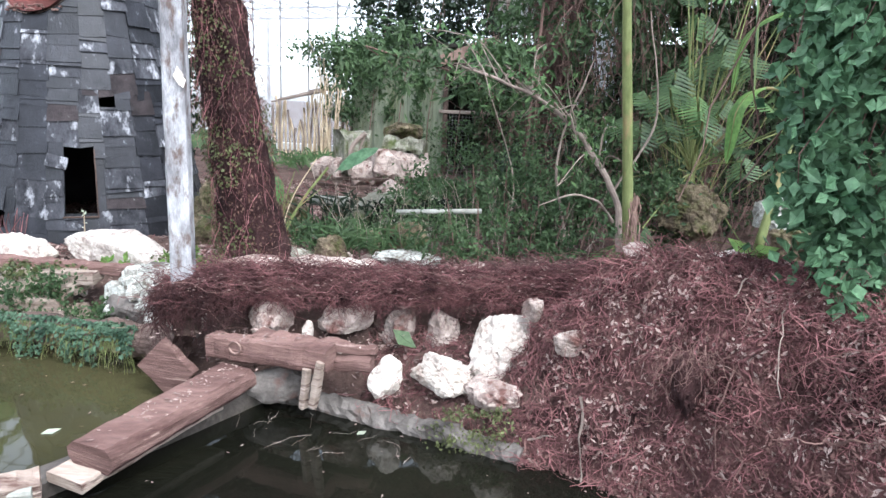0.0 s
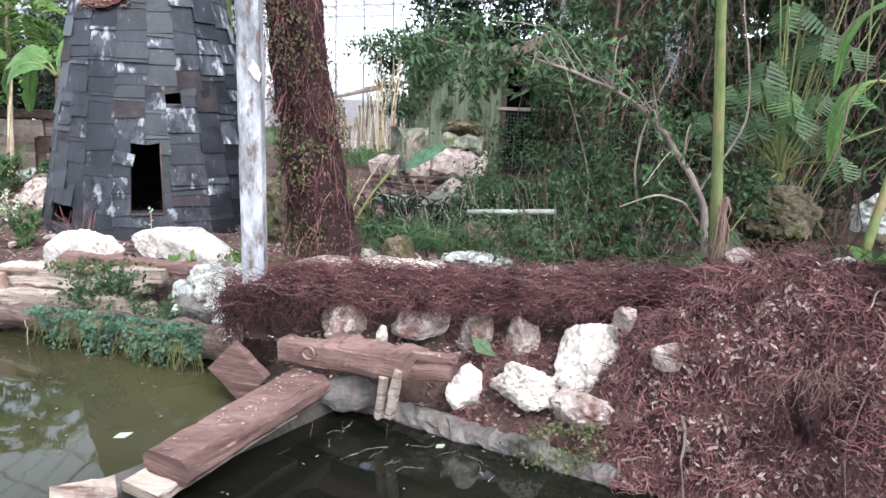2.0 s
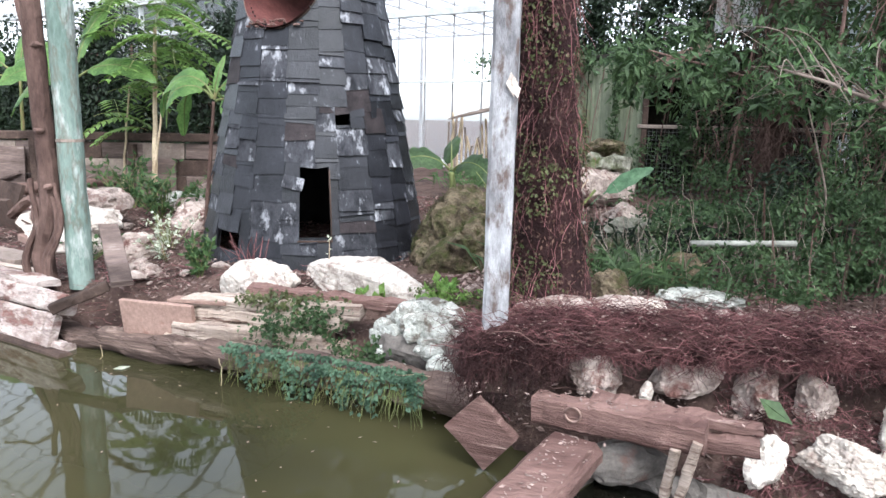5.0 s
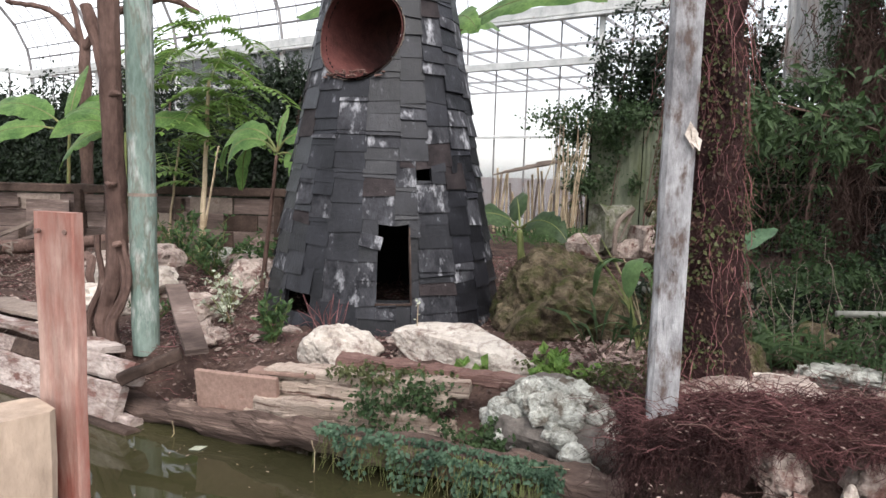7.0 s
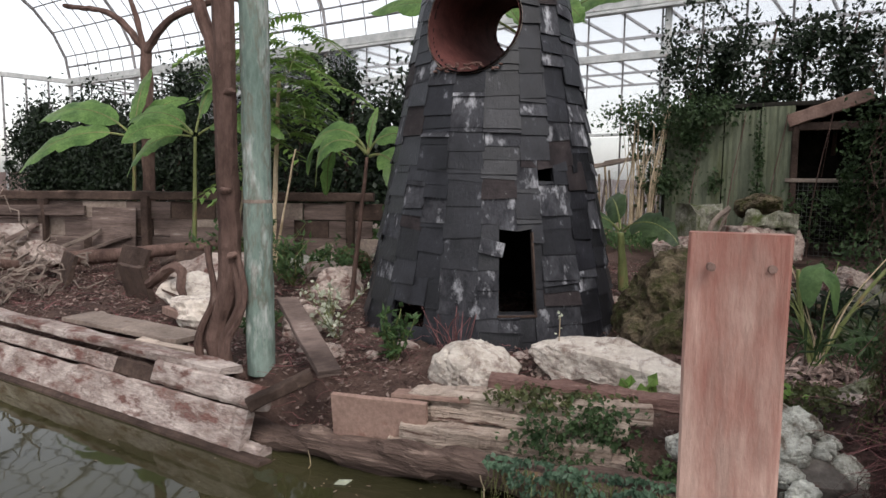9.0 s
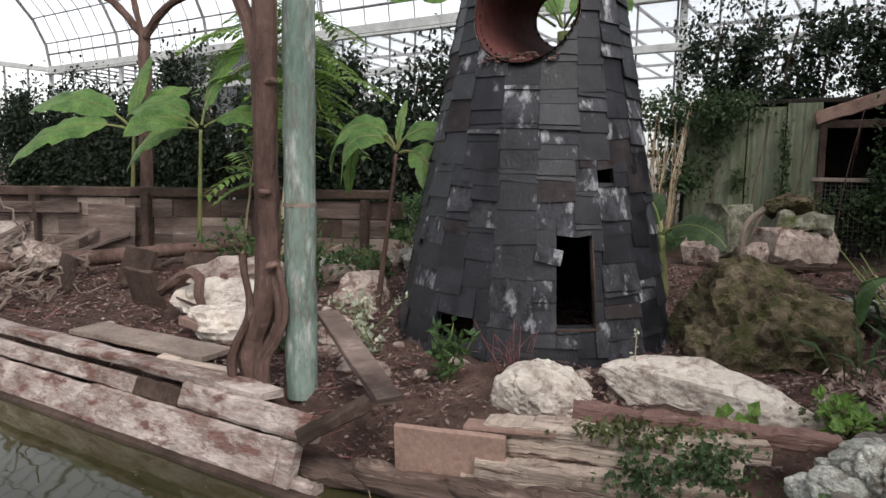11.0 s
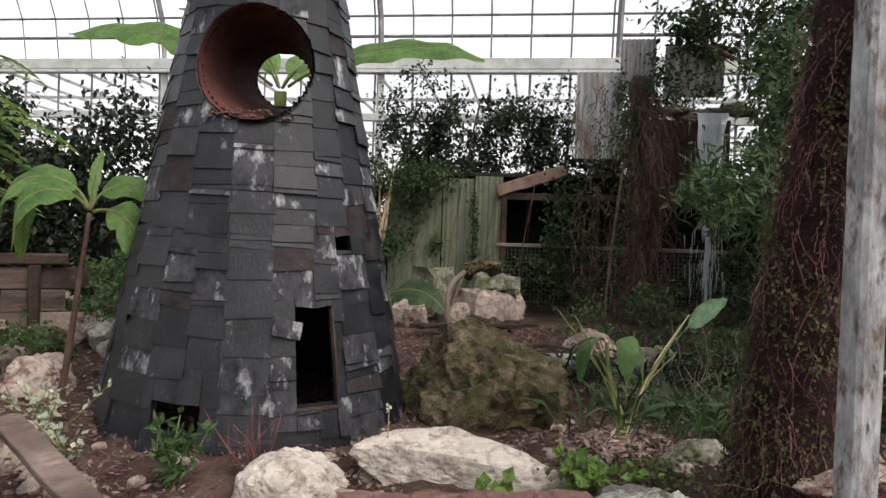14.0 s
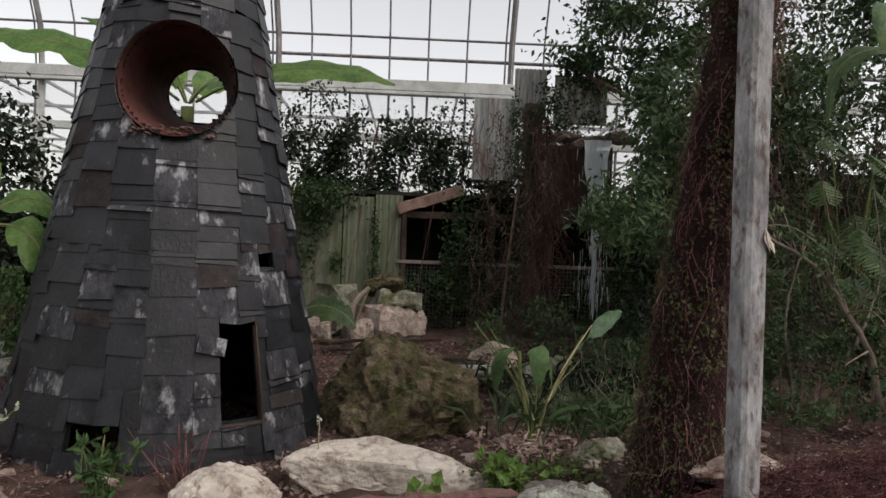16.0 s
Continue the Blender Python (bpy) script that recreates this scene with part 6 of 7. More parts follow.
# background masses
U = uv
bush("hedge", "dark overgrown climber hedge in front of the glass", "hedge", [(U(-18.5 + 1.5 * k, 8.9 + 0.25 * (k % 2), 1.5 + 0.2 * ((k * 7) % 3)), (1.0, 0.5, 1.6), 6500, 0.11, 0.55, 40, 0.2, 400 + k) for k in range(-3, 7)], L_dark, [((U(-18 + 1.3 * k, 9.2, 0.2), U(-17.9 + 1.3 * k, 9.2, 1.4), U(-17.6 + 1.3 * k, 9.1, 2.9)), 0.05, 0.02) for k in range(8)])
# near-black blobs added among the leaves; they paint the shade inside the hedge
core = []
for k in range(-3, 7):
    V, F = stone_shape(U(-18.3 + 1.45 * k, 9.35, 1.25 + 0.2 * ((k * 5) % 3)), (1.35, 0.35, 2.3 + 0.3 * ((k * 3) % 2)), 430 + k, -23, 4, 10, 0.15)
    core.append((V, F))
put("hedge_core", *join(core), M_shade_black, None, "black shaded tangle inside the hedge", "hedge", kind="stuff")
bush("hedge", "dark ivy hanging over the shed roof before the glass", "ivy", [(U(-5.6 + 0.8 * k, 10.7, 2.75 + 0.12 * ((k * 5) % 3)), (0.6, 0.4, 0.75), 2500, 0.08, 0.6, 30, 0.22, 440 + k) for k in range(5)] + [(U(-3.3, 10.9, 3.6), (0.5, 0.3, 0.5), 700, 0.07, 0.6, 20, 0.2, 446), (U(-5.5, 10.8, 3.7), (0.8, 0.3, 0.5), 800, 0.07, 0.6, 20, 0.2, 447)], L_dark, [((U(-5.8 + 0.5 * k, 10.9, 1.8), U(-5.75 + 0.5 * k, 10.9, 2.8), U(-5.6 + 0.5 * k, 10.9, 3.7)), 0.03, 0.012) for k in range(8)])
bush("ivy", "green ivy spreading over the stained panels", "ivy", [(U(-5.4, 9.66, 1.75), (0.75, 0.1, 0.7), 2600, 0.06, 0.7, 30, 0.2, 450), (U(-4.55, 9.68, 1.5), (0.12, 0.08, 0.75), 450, 0.05, 0.7, 14, 0.25, 451), (U(-5.6, 9.5, 2.35), (0.9, 0.25, 0.25), 1800, 0.06, 0.6, 25, 0.25, 452), (U(-3.2, 9.6, 1.6), (0.4, 0.15, 0.8), 1600, 0.06, 0.6, 25, 0.25, 453), (U(-3.4, 9.6, 1.0), (0.9, 0.15, 0.35), 1200, 0.06, 0.6, 25, 0.25, 454), (U(-1.2, 9.5, 1.0), (0.7, 0.2, 0.45), 1500, 0.06, 0.6, 25, 0.25, 455)], L_ivy, [((U(-5.9 + 0.5 * k, 9.7, 0.4), U(-5.85 + 0.5 * k, 9.68, 1.3), U(-5.7 + 0.5 * k, 9.68, 2.3)), 0.012, 0.005) for k in range(6)])
bush("ivy", "olive climber on the brown column and sheets", "ivy", [(U(-2.65, 8.8, 2.4), (0.4, 0.12, 1.2), 1300, 0.05, 0.6, 34, 0.2, 456), (U(-2.0, 9.0, 3.6), (0.6, 0.15, 0.4), 900, 0.06, 0.5, 24, 0.22, 457)], L_ivy, [((U(-2.8, 8.85, 0.5), U(-2.7, 8.82, 1.8), U(-2.5, 8.85, 3.6)), 0.02, 0.01)])
bush("tree", "dark leafy tree crown overhanging the waterfall", "tree", [(U(-1.3, 8.7, 4.3), (1.0, 0.7, 0.5), 3600, 0.09, 0.5, 45, 0.2, 460), (U(-0.4, 8.2, 3.5), (0.9, 0.8, 0.9), 3800, 0.09, 0.5, 45, 0.2, 461), (U(0.8, 7.6, 3.2), (1.1, 0.9, 1.1), 4000, 0.09, 0.5, 45, 0.2, 462), (U(-0.7, 8.3, 2.3), (0.5, 0.6, 0.8), 2400, 0.08, 0.5, 40, 0.2, 463), (U(-0.9, 8.6, 4.9), (1.3, 0.6, 0.8), 3600, 0.09, 0.5, 45, 0.2, 464), (U(0.6, 8.0, 4.6), (1.1, 0.7, 0.9), 3600, 0.09, 0.5, 45, 0.2, 465)], L_ivy, [((U(-0.3, 8.4, 0.4), U(-0.35, 8.4, 1.9), U(-0.7, 8.4, 3.5)), 0.09, 0.05), ((U(-0.35, 8.4, 2.0), U(0.2, 8.0, 2.8), U(0.8, 7.6, 3.4)), 0.05, 0.02), ((U(-0.6, 8.4, 3.0), U(-1.2, 8.6, 3.6), U(-1.9, 8.7, 4.0)), 0.04, 0.015)])
bush("shrub", "bright leafy shrub beside the dark shed", "shrub", [((0.4, 5.3, 1.8), (0.35, 0.3, 0.25), 900, 0.08, 0.32, 30, 0.22, 470), ((-0.42, 5.15, 1.86), (0.42, 0.3, 0.26), 1300, 0.08, 0.32, 34, 0.22, 471), ((0.95, 6.0, 2.45), (0.6, 0.4, 0.4), 1500, 0.09, 0.34, 30, 0.22, 472)], L_ivy, [(((0.75, 5.7, 0.4), (0.7, 5.7, 1.2), (0.8, 5.9, 2.4)), 0.03, 0.012), (((0.7, 5.7, 1.2), (0.3, 5.4, 1.7), (-0.6, 5.15, 1.95)), 0.016, 0.006)])
bush("shrub", "dense dark evergreen shrub filling the back of the bed", "shrub", [((2.15, 7.3, 1.9), (0.8, 0.6, 1.3), 5200, 0.085, 0.5, 70, 0.16, 480), ((2.7, 6.6, 2.0), (0.9, 0.7, 1.5), 5200, 0.085, 0.5, 70, 0.16, 481), ((4.0, 5.8, 2.0), (0.9, 0.8, 1.6), 4800, 0.085, 0.5, 70, 0.16, 482), ((1.9, 6.3, 3.1), (1.3, 0.8, 0.6), 3800, 0.085, 0.45, 50, 0.18, 483)], L_ivy, [(((2.1, 7.4, 0.4), (2.1, 7.4, 1.6), (2.0, 7.3, 3.0)), 0.07, 0.03), (((2.7, 6.8, 0.4), (2.75, 6.8, 1.6), (2.9, 6.7, 3.2)), 0.08, 0.03), (((4.0, 6.0, 0.4), (4.0, 6.0, 1.6), (3.9, 5.9, 3.2)), 0.08, 0.03)])
bush("shrub", "low ferny undergrowth in the bed behind the log", "undergrowth", [((0.75, 5.5, 0.75), (0.55, 0.35, 0.35), 2600, 0.06, 0.35, 45, 0.18, 490), ((0.0, 5.6, 0.72), (0.5, 0.35, 0.25), 1700, 0.05, 0.4, 35, 0.2, 491), ((1.55, 4.95, 0.85), (0.35, 0.25, 0.3), 1700, 0.045, 0.55, 30, 0.2, 492), ((0.9, 5.2, 1.15), (0.45, 0.3, 0.4), 1500, 0.055, 0.3, 40, 0.2, 493), ((0.35, 4.95, 0.55), (0.3, 0.15, 0.14), 700, 0.04, 0.4, 20, 0.2, 494), ((0.3, 7.5, 0.8), (0.7, 0.3, 0.3), 1400, 0.06, 0.4, 30, 0.2, 495)], L_ivy, [(((0.3 + 0.25 * k, 5.4, 0.4), (0.3 + 0.22 * k, 5.4, 0.7), (0.25 + 0.27 * k, 5.35, 1.1)), 0.01, 0.004) for k in range(6)])
bush("shrub", "yellow green leafy bush on the rocky slope", "shrub", [((-4.42, 8.3, 0.85), (0.3, 0.25, 0.4), 1500, 0.05, 0.55, 30, 0.2, 700), ((-4.75, 8.9, 0.9), (0.3, 0.25, 0.3), 900, 0.06, 0.5, 24, 0.2, 701), ((-5.0, 7.7, 0.55), (0.3, 0.25, 0.16), 600, 0.06, 0.5, 20, 0.2, 702)], L_mid, [(((-4.4, 8.3, 0.35), (-4.4, 8.3, 0.7), (-4.38, 8.28, 1.2)), 0.012, 0.005)])
bush("shrub", "small dark leaved shrubs behind the root log", "shrub", [((0.35, 4.35, 0.72), (0.35, 0.2, 0.16), 520, 0.04, 0.4, 24, 0.16, 710), ((-0.05, 4.6, 0.68), (0.3, 0.2, 0.16), 380, 0.04, 0.4, 20, 0.16, 711), ((0.85, 4.35, 0.78), (0.3, 0.2, 0.2), 480, 0.04, 0.4, 22, 0.16, 712), ((0.6, 4.9, 1.0), (0.45, 0.25, 0.3), 420, 0.045, 0.4, 24, 0.16, 713)], L_ivy, [(((0.1 + 0.17 * k, 4.4, 0.4), (0.1 + 0.17 * k, 4.42, 0.65), (0.05 + 0.2 * k, 4.4, 0.95)), 0.006, 0.003) for k in range(6)])
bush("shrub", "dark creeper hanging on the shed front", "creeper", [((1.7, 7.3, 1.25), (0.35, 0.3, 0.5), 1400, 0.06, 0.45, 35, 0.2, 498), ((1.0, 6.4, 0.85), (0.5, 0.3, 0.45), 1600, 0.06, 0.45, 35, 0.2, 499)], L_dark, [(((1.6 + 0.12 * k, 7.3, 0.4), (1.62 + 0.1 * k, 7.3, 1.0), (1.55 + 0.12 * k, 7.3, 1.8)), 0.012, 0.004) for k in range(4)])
# added sheet; its near-black stands in for the shade behind the shrubs
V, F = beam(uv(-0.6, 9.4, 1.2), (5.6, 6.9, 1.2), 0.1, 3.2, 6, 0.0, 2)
put("wall_back", V, F, M_shade_black, None, "near-black sheet added for shade behind the planting", "wall", kind="structure")

n = 500
P = np.stack([r.uniform(0.9, 3.2, n), r.uniform(5.3, 6.6, n), r.uniform(0.7, 2.9, n)], 1)
V, F = strands(P, np.stack([r.normal(0, 0.35, n), r.normal(0, 0.3, n), -np.ones(n)], 1), r.uniform(0.3, 1.0, n), r.uniform(0.0015, 0.005, n), 0.4, 7, 71)
put("dry_vines", V, F, M_bark, None, "dry brown vines hanging through the shrubs", "vines", kind="stuff")
# bare arching shrub
sh = thing("arching_shrub", (1.2, 4.6, 0.6), "grey arching shrub with many thin bare branches", "shrub")
main = curve_pts([(1.24, 4.55, 0.6), (1.2, 4.6, 0.95), (1.0, 4.68, 1.3), (0.79, 4.7, 1.52), (0.45, 4.75, 1.7), (0.1, 4.8, 1.82)], 40)
V, F = tube(main, np.linspace(0.026, 0.007, 40), 8)
put("branch", wob(V, 8, 0.01, 1), F, M_greyplank, sh)
lvP = []
for k in range(26):
    i = r.integers(12, 39)
    d = np.array([r.uniform(-1, 0.55), r.normal(0, 0.4), r.uniform(-0.25, 0.9)])
    p = main[i]
    ln = r.uniform(0.3, 0.8)
    pts_ = curve_pts([p, p + d * ln * 0.5 + (0, 0, 0.05), p + d * ln + (r.normal(0, 0.08), 0, -0.1)], 10)
    V, F = tube(pts_, np.linspace(0.0055, 0.002, 10), 5)
    put("twig", V, F, M_greyplank, sh)
    for m in range(16):
        lvP.append(pts_[r.integers(3, 10)] + r.normal(0, 0.035, 3))
lvP = np.array(lvP)
n = len(lvP)
V, F = leaf_mesh(lvP, rand_dirs(n, -2, r) + (0, 0, -0.4), np.array([0, -0.6, 0.8]) + r.normal(0, 0.5, (n, 3)), r.uniform(0.04, 0.09, n), r.uniform(0.014, 0.03, n))
put("foliage", V, F, L_mid, sh, kind="stuff")
for k, (pts_, ra) in enumerate((([(1.2, 4.6, 0.8), (1.05, 4.5, 0.95), (0.85, 4.4, 1.0), (0.65, 4.4, 0.92)], 0.01), ([(0.95, 5.0, 0.6), (0.85, 5.0, 1.2), (1.05, 4.95, 1.9)], 0.012), ([(0.5, 5.2, 0.5), (0.55, 5.1, 1.0), (0.35, 5.0, 1.6)], 0.009), ([(1.2, 4.7, 1.0), (1.45, 4.7, 1.5), (1.35, 4.7, 2.2)], 0.01))):
    V, F = tube(curve_pts(pts_, 16), np.linspace(ra, ra * 0.4, 16), 6)
    put("twig", wob(V, 9, 0.01, k), F, M_greyplank, sh)


def split_leaf(c, az, size, tilt, seed):
    """A broad leaf cut into fingers along its midrib."""
    V, F = [], []
    for s in (-1, 1):
        for k in range(8):
            f = k / 8
            w = size * (0.52 * math.sin(math.pi * (0.12 + 0.85 * f)) + 0.1)
            a = [(f * size, 0.01 * s), ((f + 0.105) * size, 0.01 * s), ((f + 0.17) * size, s * w), ((f + 0.12) * size, s * w * 1.02)]
            o = len(V)
            V += [(x - 0.2 * size, y, -0.35 * abs(y) - 0.1 * x) for x, y in a]
            F.append((o, o + 1, o + 2, o + 3) if s > 0 else (o + 3, o + 2, o + 1, o))
    m = Euler((radians(seed * 37 % 40 - 20), radians(tilt), radians(az))).to_matrix()
    return np.array(V) @ np.array(m).T + np.asarray(c), np.array(F)


mon = thing("split_leaf_plant", (1.95, 5.2, 0.6), "large plant with deeply cut dark green leaves", "plant")
for k in range(40):
    c = np.array((1.9, 5.1, 1.65)) + r.normal(0, 1, 3) * (0.42, 0.2, 0.45)
    V, F = split_leaf(c, r.uniform(200, 340), r.uniform(0.17, 0.29), r.uniform(20, 65), k)
    put("leaf", V, F, L_ivy if k % 4 else L_mid, mon)
    V, F = tube(curve_pts([(1.95 + r.normal(0, 0.05), 5.3, 0.6), (1.95, 5.3, 1.1), c], 9), 0.005, 5)
    put("leaf_stalk", V, F, M_stemgreen, mon)

# near ivy on the east side
iv = thing("ivy", (1.7, 2.7, 0.9), "curtain of broad bluish green ivy leaves", "ivy")
lv = [cloud_leaves((1.62, 2.55, 1.55), (0.3, 0.3, 0.75), 3600, 0.062, 0.75, 60, 0.2, 500, (-0.5, -0.7, 0.4), 0.4), cloud_leaves((1.78, 2.8, 2.2), (0.42, 0.35, 0.6), 3000, 0.062, 0.75, 60, 0.2, 501, (-0.5, -0.7, 0.4), 0.4), cloud_leaves((1.48, 2.45, 0.98), (0.12, 0.15, 0.22), 220, 0.06, 0.7, 12, 0.25, 502, (-0.5, -0.7, 0.4), 0.4)]
put("foliage", *join(lv), L_blue, iv, kind="stuff")
P = np.array((1.75, 2.7, 2.6)) + r.normal(0, 1, (40, 3)) * (0.2, 0.2, 0.2)
V, F = strands(P, np.tile((-0.05, -0.05, -1.0), (40, 1)) + r.normal(0, 0.15, (40, 3)), r.uniform(0.8, 1.7, 40), 0.006, 0.3, 9, 52)
put("stem_tangle", V, F, M_bark, iv)
for k in range(3):
    V, F = leaf_mesh(np.array([(1.4 + 0.03 * k, 3.0, 0.93)]), np.array([(math.cos(k * 2.1), math.sin(k * 2.1) - 0.3, 0.35)]), np.array([(0, -0.5, 0.9)]), np.array([0.14]), np.array([0.1]), 0.12)
    put("seedling_leaf", V, F, L_fresh, iv)

# arum with fan of stalks
ar = thing("arum_plant", (-1.3, 4.95, 0.42), "leafy arum with pale fanned stalks and broad leaf", "plant")
for k in range(11):
    az, ln = r.uniform(-60, 240), r.uniform(0.35, 0.75)
    d = np.array([math.cos(radians(az)) * 0.45, math.sin(radians(az)) * 0.2, 1.0])
    V, F = tube(curve_pts([(-1.3 + r.normal(0, 0.02), 4.95, 0.38), np.array((-1.3, 4.95, 0.4)) + d * ln * 0.5, np.array((-1.3, 4.95, 0.4)) + d * ln + (d[0] * 0.25, 0, -0.04)], 10), np.linspace(0.0055, 0.003, 10), 6)
    put("stalk", V, F, M_straw if k % 4 == 0 else M_stemgreen, ar)
V, F = tube(curve_pts([(-1.3, 4.95, 0.4), (-1.12, 4.97, 0.75), (-0.92, 5.0, 1.02)], 12), 0.01, 6)
put("stalk", V, F, M_stemgreen, ar)
for k, (p, az, ln, wd, ri, dr) in enumerate((((-0.96, 5.02, 0.9), 8, 0.5, 0.12, 0.75, 0.05), ((-1.42, 4.97, 0.92), 200, 0.4, 0.12, 0.6, 2.4), ((-1.4, 4.97, 0.9), 320, 0.38, 0.12, 0.6, 2.5), ((-1.44, 4.97, 0.92), 160, 0.36, 0.1, 0.5, 2.4), ((-1.36, 4.9, 0.95), 250, 0.34, 0.12, 0.4, 2.2), ((-1.25, 4.95, 0.45), -20, 0.45, 0.05, 1.2, 1.0), ((-1.3, 4.95, 0.45), 200, 0.4, 0.05, 1.2, 1.0))):
    bl, rib = blade(p, az, ln, wd, ri, dr, 80 + k, 0.05 if k else 0.3, 0.3 if k else 1.0)
    lf = put("leaf", *bl, L_blue if k == 0 else L_mid, ar, smooth=True)
V, F = tube(curve_pts([(-1.33, 4.95, 0.4), (-1.4, 4.97, 0.75), (-1.42, 4.97, 0.93)], 10), 0.012, 6)
put("stalk", V, F, M_stemgreen, ar)
ar.location += Vector((0.07, 0.14, 0.03))
P = np.tile(np.array([[-0.85, 5.15, 0.42]]), (170, 1)) + r.normal(0, 1, (170, 3)) * (0.3, 0.2, 0.02)
Dg = np.stack([r.normal(0, 0.6, 170), r.normal(0, 0.4, 170), np.ones(170)], 1)
V, F = leaf_mesh(P, Dg, np.array([0, -1.0, 0.3]) + r.normal(0, 0.4, (170, 3)), r.uniform(0.25, 0.55, 170), r.uniform(0.012, 0.022, 170), 0.1, 0.35)
put("grass_tuft", V, F, L_ivy, None, "tuft of long strap leaved grass", "grass", kind="stuff")
P = np.tile(np.array([[-0.5, 4.95, 0.45]]), (190, 1)) + r.normal(0, 1, (190, 3)) * (0.3, 0.14, 0.02)
Dg = np.stack([r.normal(0, 0.6, 190), r.normal(0, 0.4, 190), np.ones(190)], 1)
V, F = leaf_mesh(P, Dg, np.array([0, -1.0, 0.3]) + r.normal(0, 0.4, (190, 3)), r.uniform(0.2, 0.48, 190), r.uniform(0.01, 0.02, 190), 0.1, 0.4)
put("grass_tuft", V, F, L_ivy, None, "strap leaved grass behind the root log", "grass", kind="stuff")
n = 70
P = np.stack([r.uniform(-0.9, 1.3, n), r.uniform(4.7, 5.3, n), np.full(n, 0.5)], 1)
V, F = strands(P, np.stack([r.normal(0, 0.3, n), r.normal(0, 0.2, n), np.ones(n)], 1), r.uniform(0.25, 0.7, n), r.uniform(0.001, 0.003, n), 0.3, 8, 88)
put("dead_stems", V, F, M_greyplank, None, "thin pale dead stems standing in undergrowth", "dead stems", kind="stuff")
P = np.tile(np.array([[-0.3, 6.1, 0.45]]), (260, 1)) + r.normal(0, 1, (260, 3)) * (0.45, 0.25, 0.02)
Dg = np.stack([r.normal(0, 0.6, 260), r.normal(0, 0.4, 260), np.ones(260)], 1)
V, F = leaf_mesh(P, Dg, np.array([0, -1.0, 0.3]) + r.normal(0, 0.4, (260, 3)), r.uniform(0.3, 0.6, 260), r.uniform(0.012, 0.025, 260), 0.1, 0.4)
put("grass_tuft", V, F, L_dark, None, "dark arching strap leaved grass", "grass", kind="stuff")
P = uv(-5.6, 8.9, 0.55) + r.normal(0, 1, (420, 3)) * (0.6, 0.3, 0.03)
Dg = np.stack([r.normal(0, 0.7, 420), r.normal(0, 0.4, 420), np.ones(420)], 1)
V, F = leaf_mesh(P, Dg, np.array([0, -1.0, 0.3]) + r.normal(0, 0.4, (420, 3)), r.uniform(0.25, 0.5, 420), r.uniform(0.015, 0.03, 420), 0.1, 0.4)
put("grass_tuft", V, F, L_mid, None, "broad tuft of green strap leaves below the panels", "grass", kind="stuff")


n = 420
P = np.array((-1.28, 5.0, 0.43)) + r.normal(0, 1, (n, 3)) * (0.2, 0.12, 0.02)
V, F = leaf_mesh(P, rand_dirs(n, -2, r) * (1, 1, 0.4), np.array([0, -0.3, 1.0]) + r.normal(0, 0.5, (n, 3)), r.uniform(0.03, 0.1, n), r.uniform(0.012, 0.03, n), 0.2, 0.1)
put("leaf_litter", V, F, M_chip, None, "heap of curled dry leaves round the arum", "leaf litter", kind="stuff")


def sprig(name, label, c, h, spread, nst, nlf, size, lmat, smat, seed, aspect=0.45, cat="plant"):
    q = np.random.default_rng(seed)
    c = np.array((c[0], c[1], gz(c[0], c[1]) if len(c) < 3 else c[2]))
    ob = thing(name, c, label, cat)
    P = []
    for k in range(nst):
        e = c + (q.normal(0, spread), q.normal(0, spread), h * q.uniform(0.6, 1.0))
        pts_ = curve_pts([c - (0, 0, 0.02), (c + e) / 2 + q.normal(0, spread * 0.2, 3), e], 8)
        V, F = tube(pts_, np.linspace(0.005, 0.002, 8), 5)
        put("stem", V, F, smat, ob)
        P += [pts_[q.integers(2, 8)] + q.normal(0, 0.008, 3) for _ in range(nlf)]
    if P:
        P = np.array(P)
        n = len(P)
        Dl = rand_dirs(n, -2, q) + (0, 0, 0.4)
        V, F = leaf_mesh(P, Dl, np.array([0, -0.4, 1.0]) + q.normal(0, 0.4, (n, 3)), size * q.uniform(0.6, 1.2, n), size * aspect * q.uniform(0.7, 1.1, n))
        put("foliage", V, F, lmat, ob, kind="stuff")
    return ob


sprig("sapling", "small bright green leafy sapling in bare soil", (-3.63, 5.0, 0.28), 0.36, 0.09, 9, 18, 0.075, L_mid, M_stemgreen, 1)
sprig("dead_sprig", "dry reddish bare twigs before the tower", (-3.25, 5.1, 0.28), 0.38, 0.14, 12, 0, 0.03, L_brown, M_root, 2)
sprig("lettuce_plant", "low bright green rosette plant", (-1.74, 4.55, 0.36), 0.14, 0.1, 14, 12, 0.06, L_fresh, M_stemgreen, 3, 0.9)
sprig("silver_plant", "small pale silvery flowering plant", (-4.38, 5.85), 0.32, 0.16, 10, 12, 0.05, L_pale, M_stemgreen, 4, 0.7)
sprig("silver_plant", "small pale leafed weed in brown soil", (-4.15, 5.45), 0.24, 0.15, 8, 10, 0.045, L_pale, M_stemgreen, 5, 0.7)
sprig("weed", "green weed growing behind the edging", (-4.75, 5.3), 0.2, 0.14, 8, 10, 0.06, L_mid, M_stemgreen, 6, 0.6)
sprig("flower_stalk", "thin stalk with pale withered flowers", (-2.62, 4.95, 0.28), 0.42, 0.02, 1, 12, 0.03, L_pale, M_straw, 7, 0.7)
sprig("seedling", "maple like green seedling by the white slab", (-2.2, 4.58, 0.34), 0.14, 0.05, 3, 3, 0.09, L_fresh, M_stemgreen, 8, 0.8)
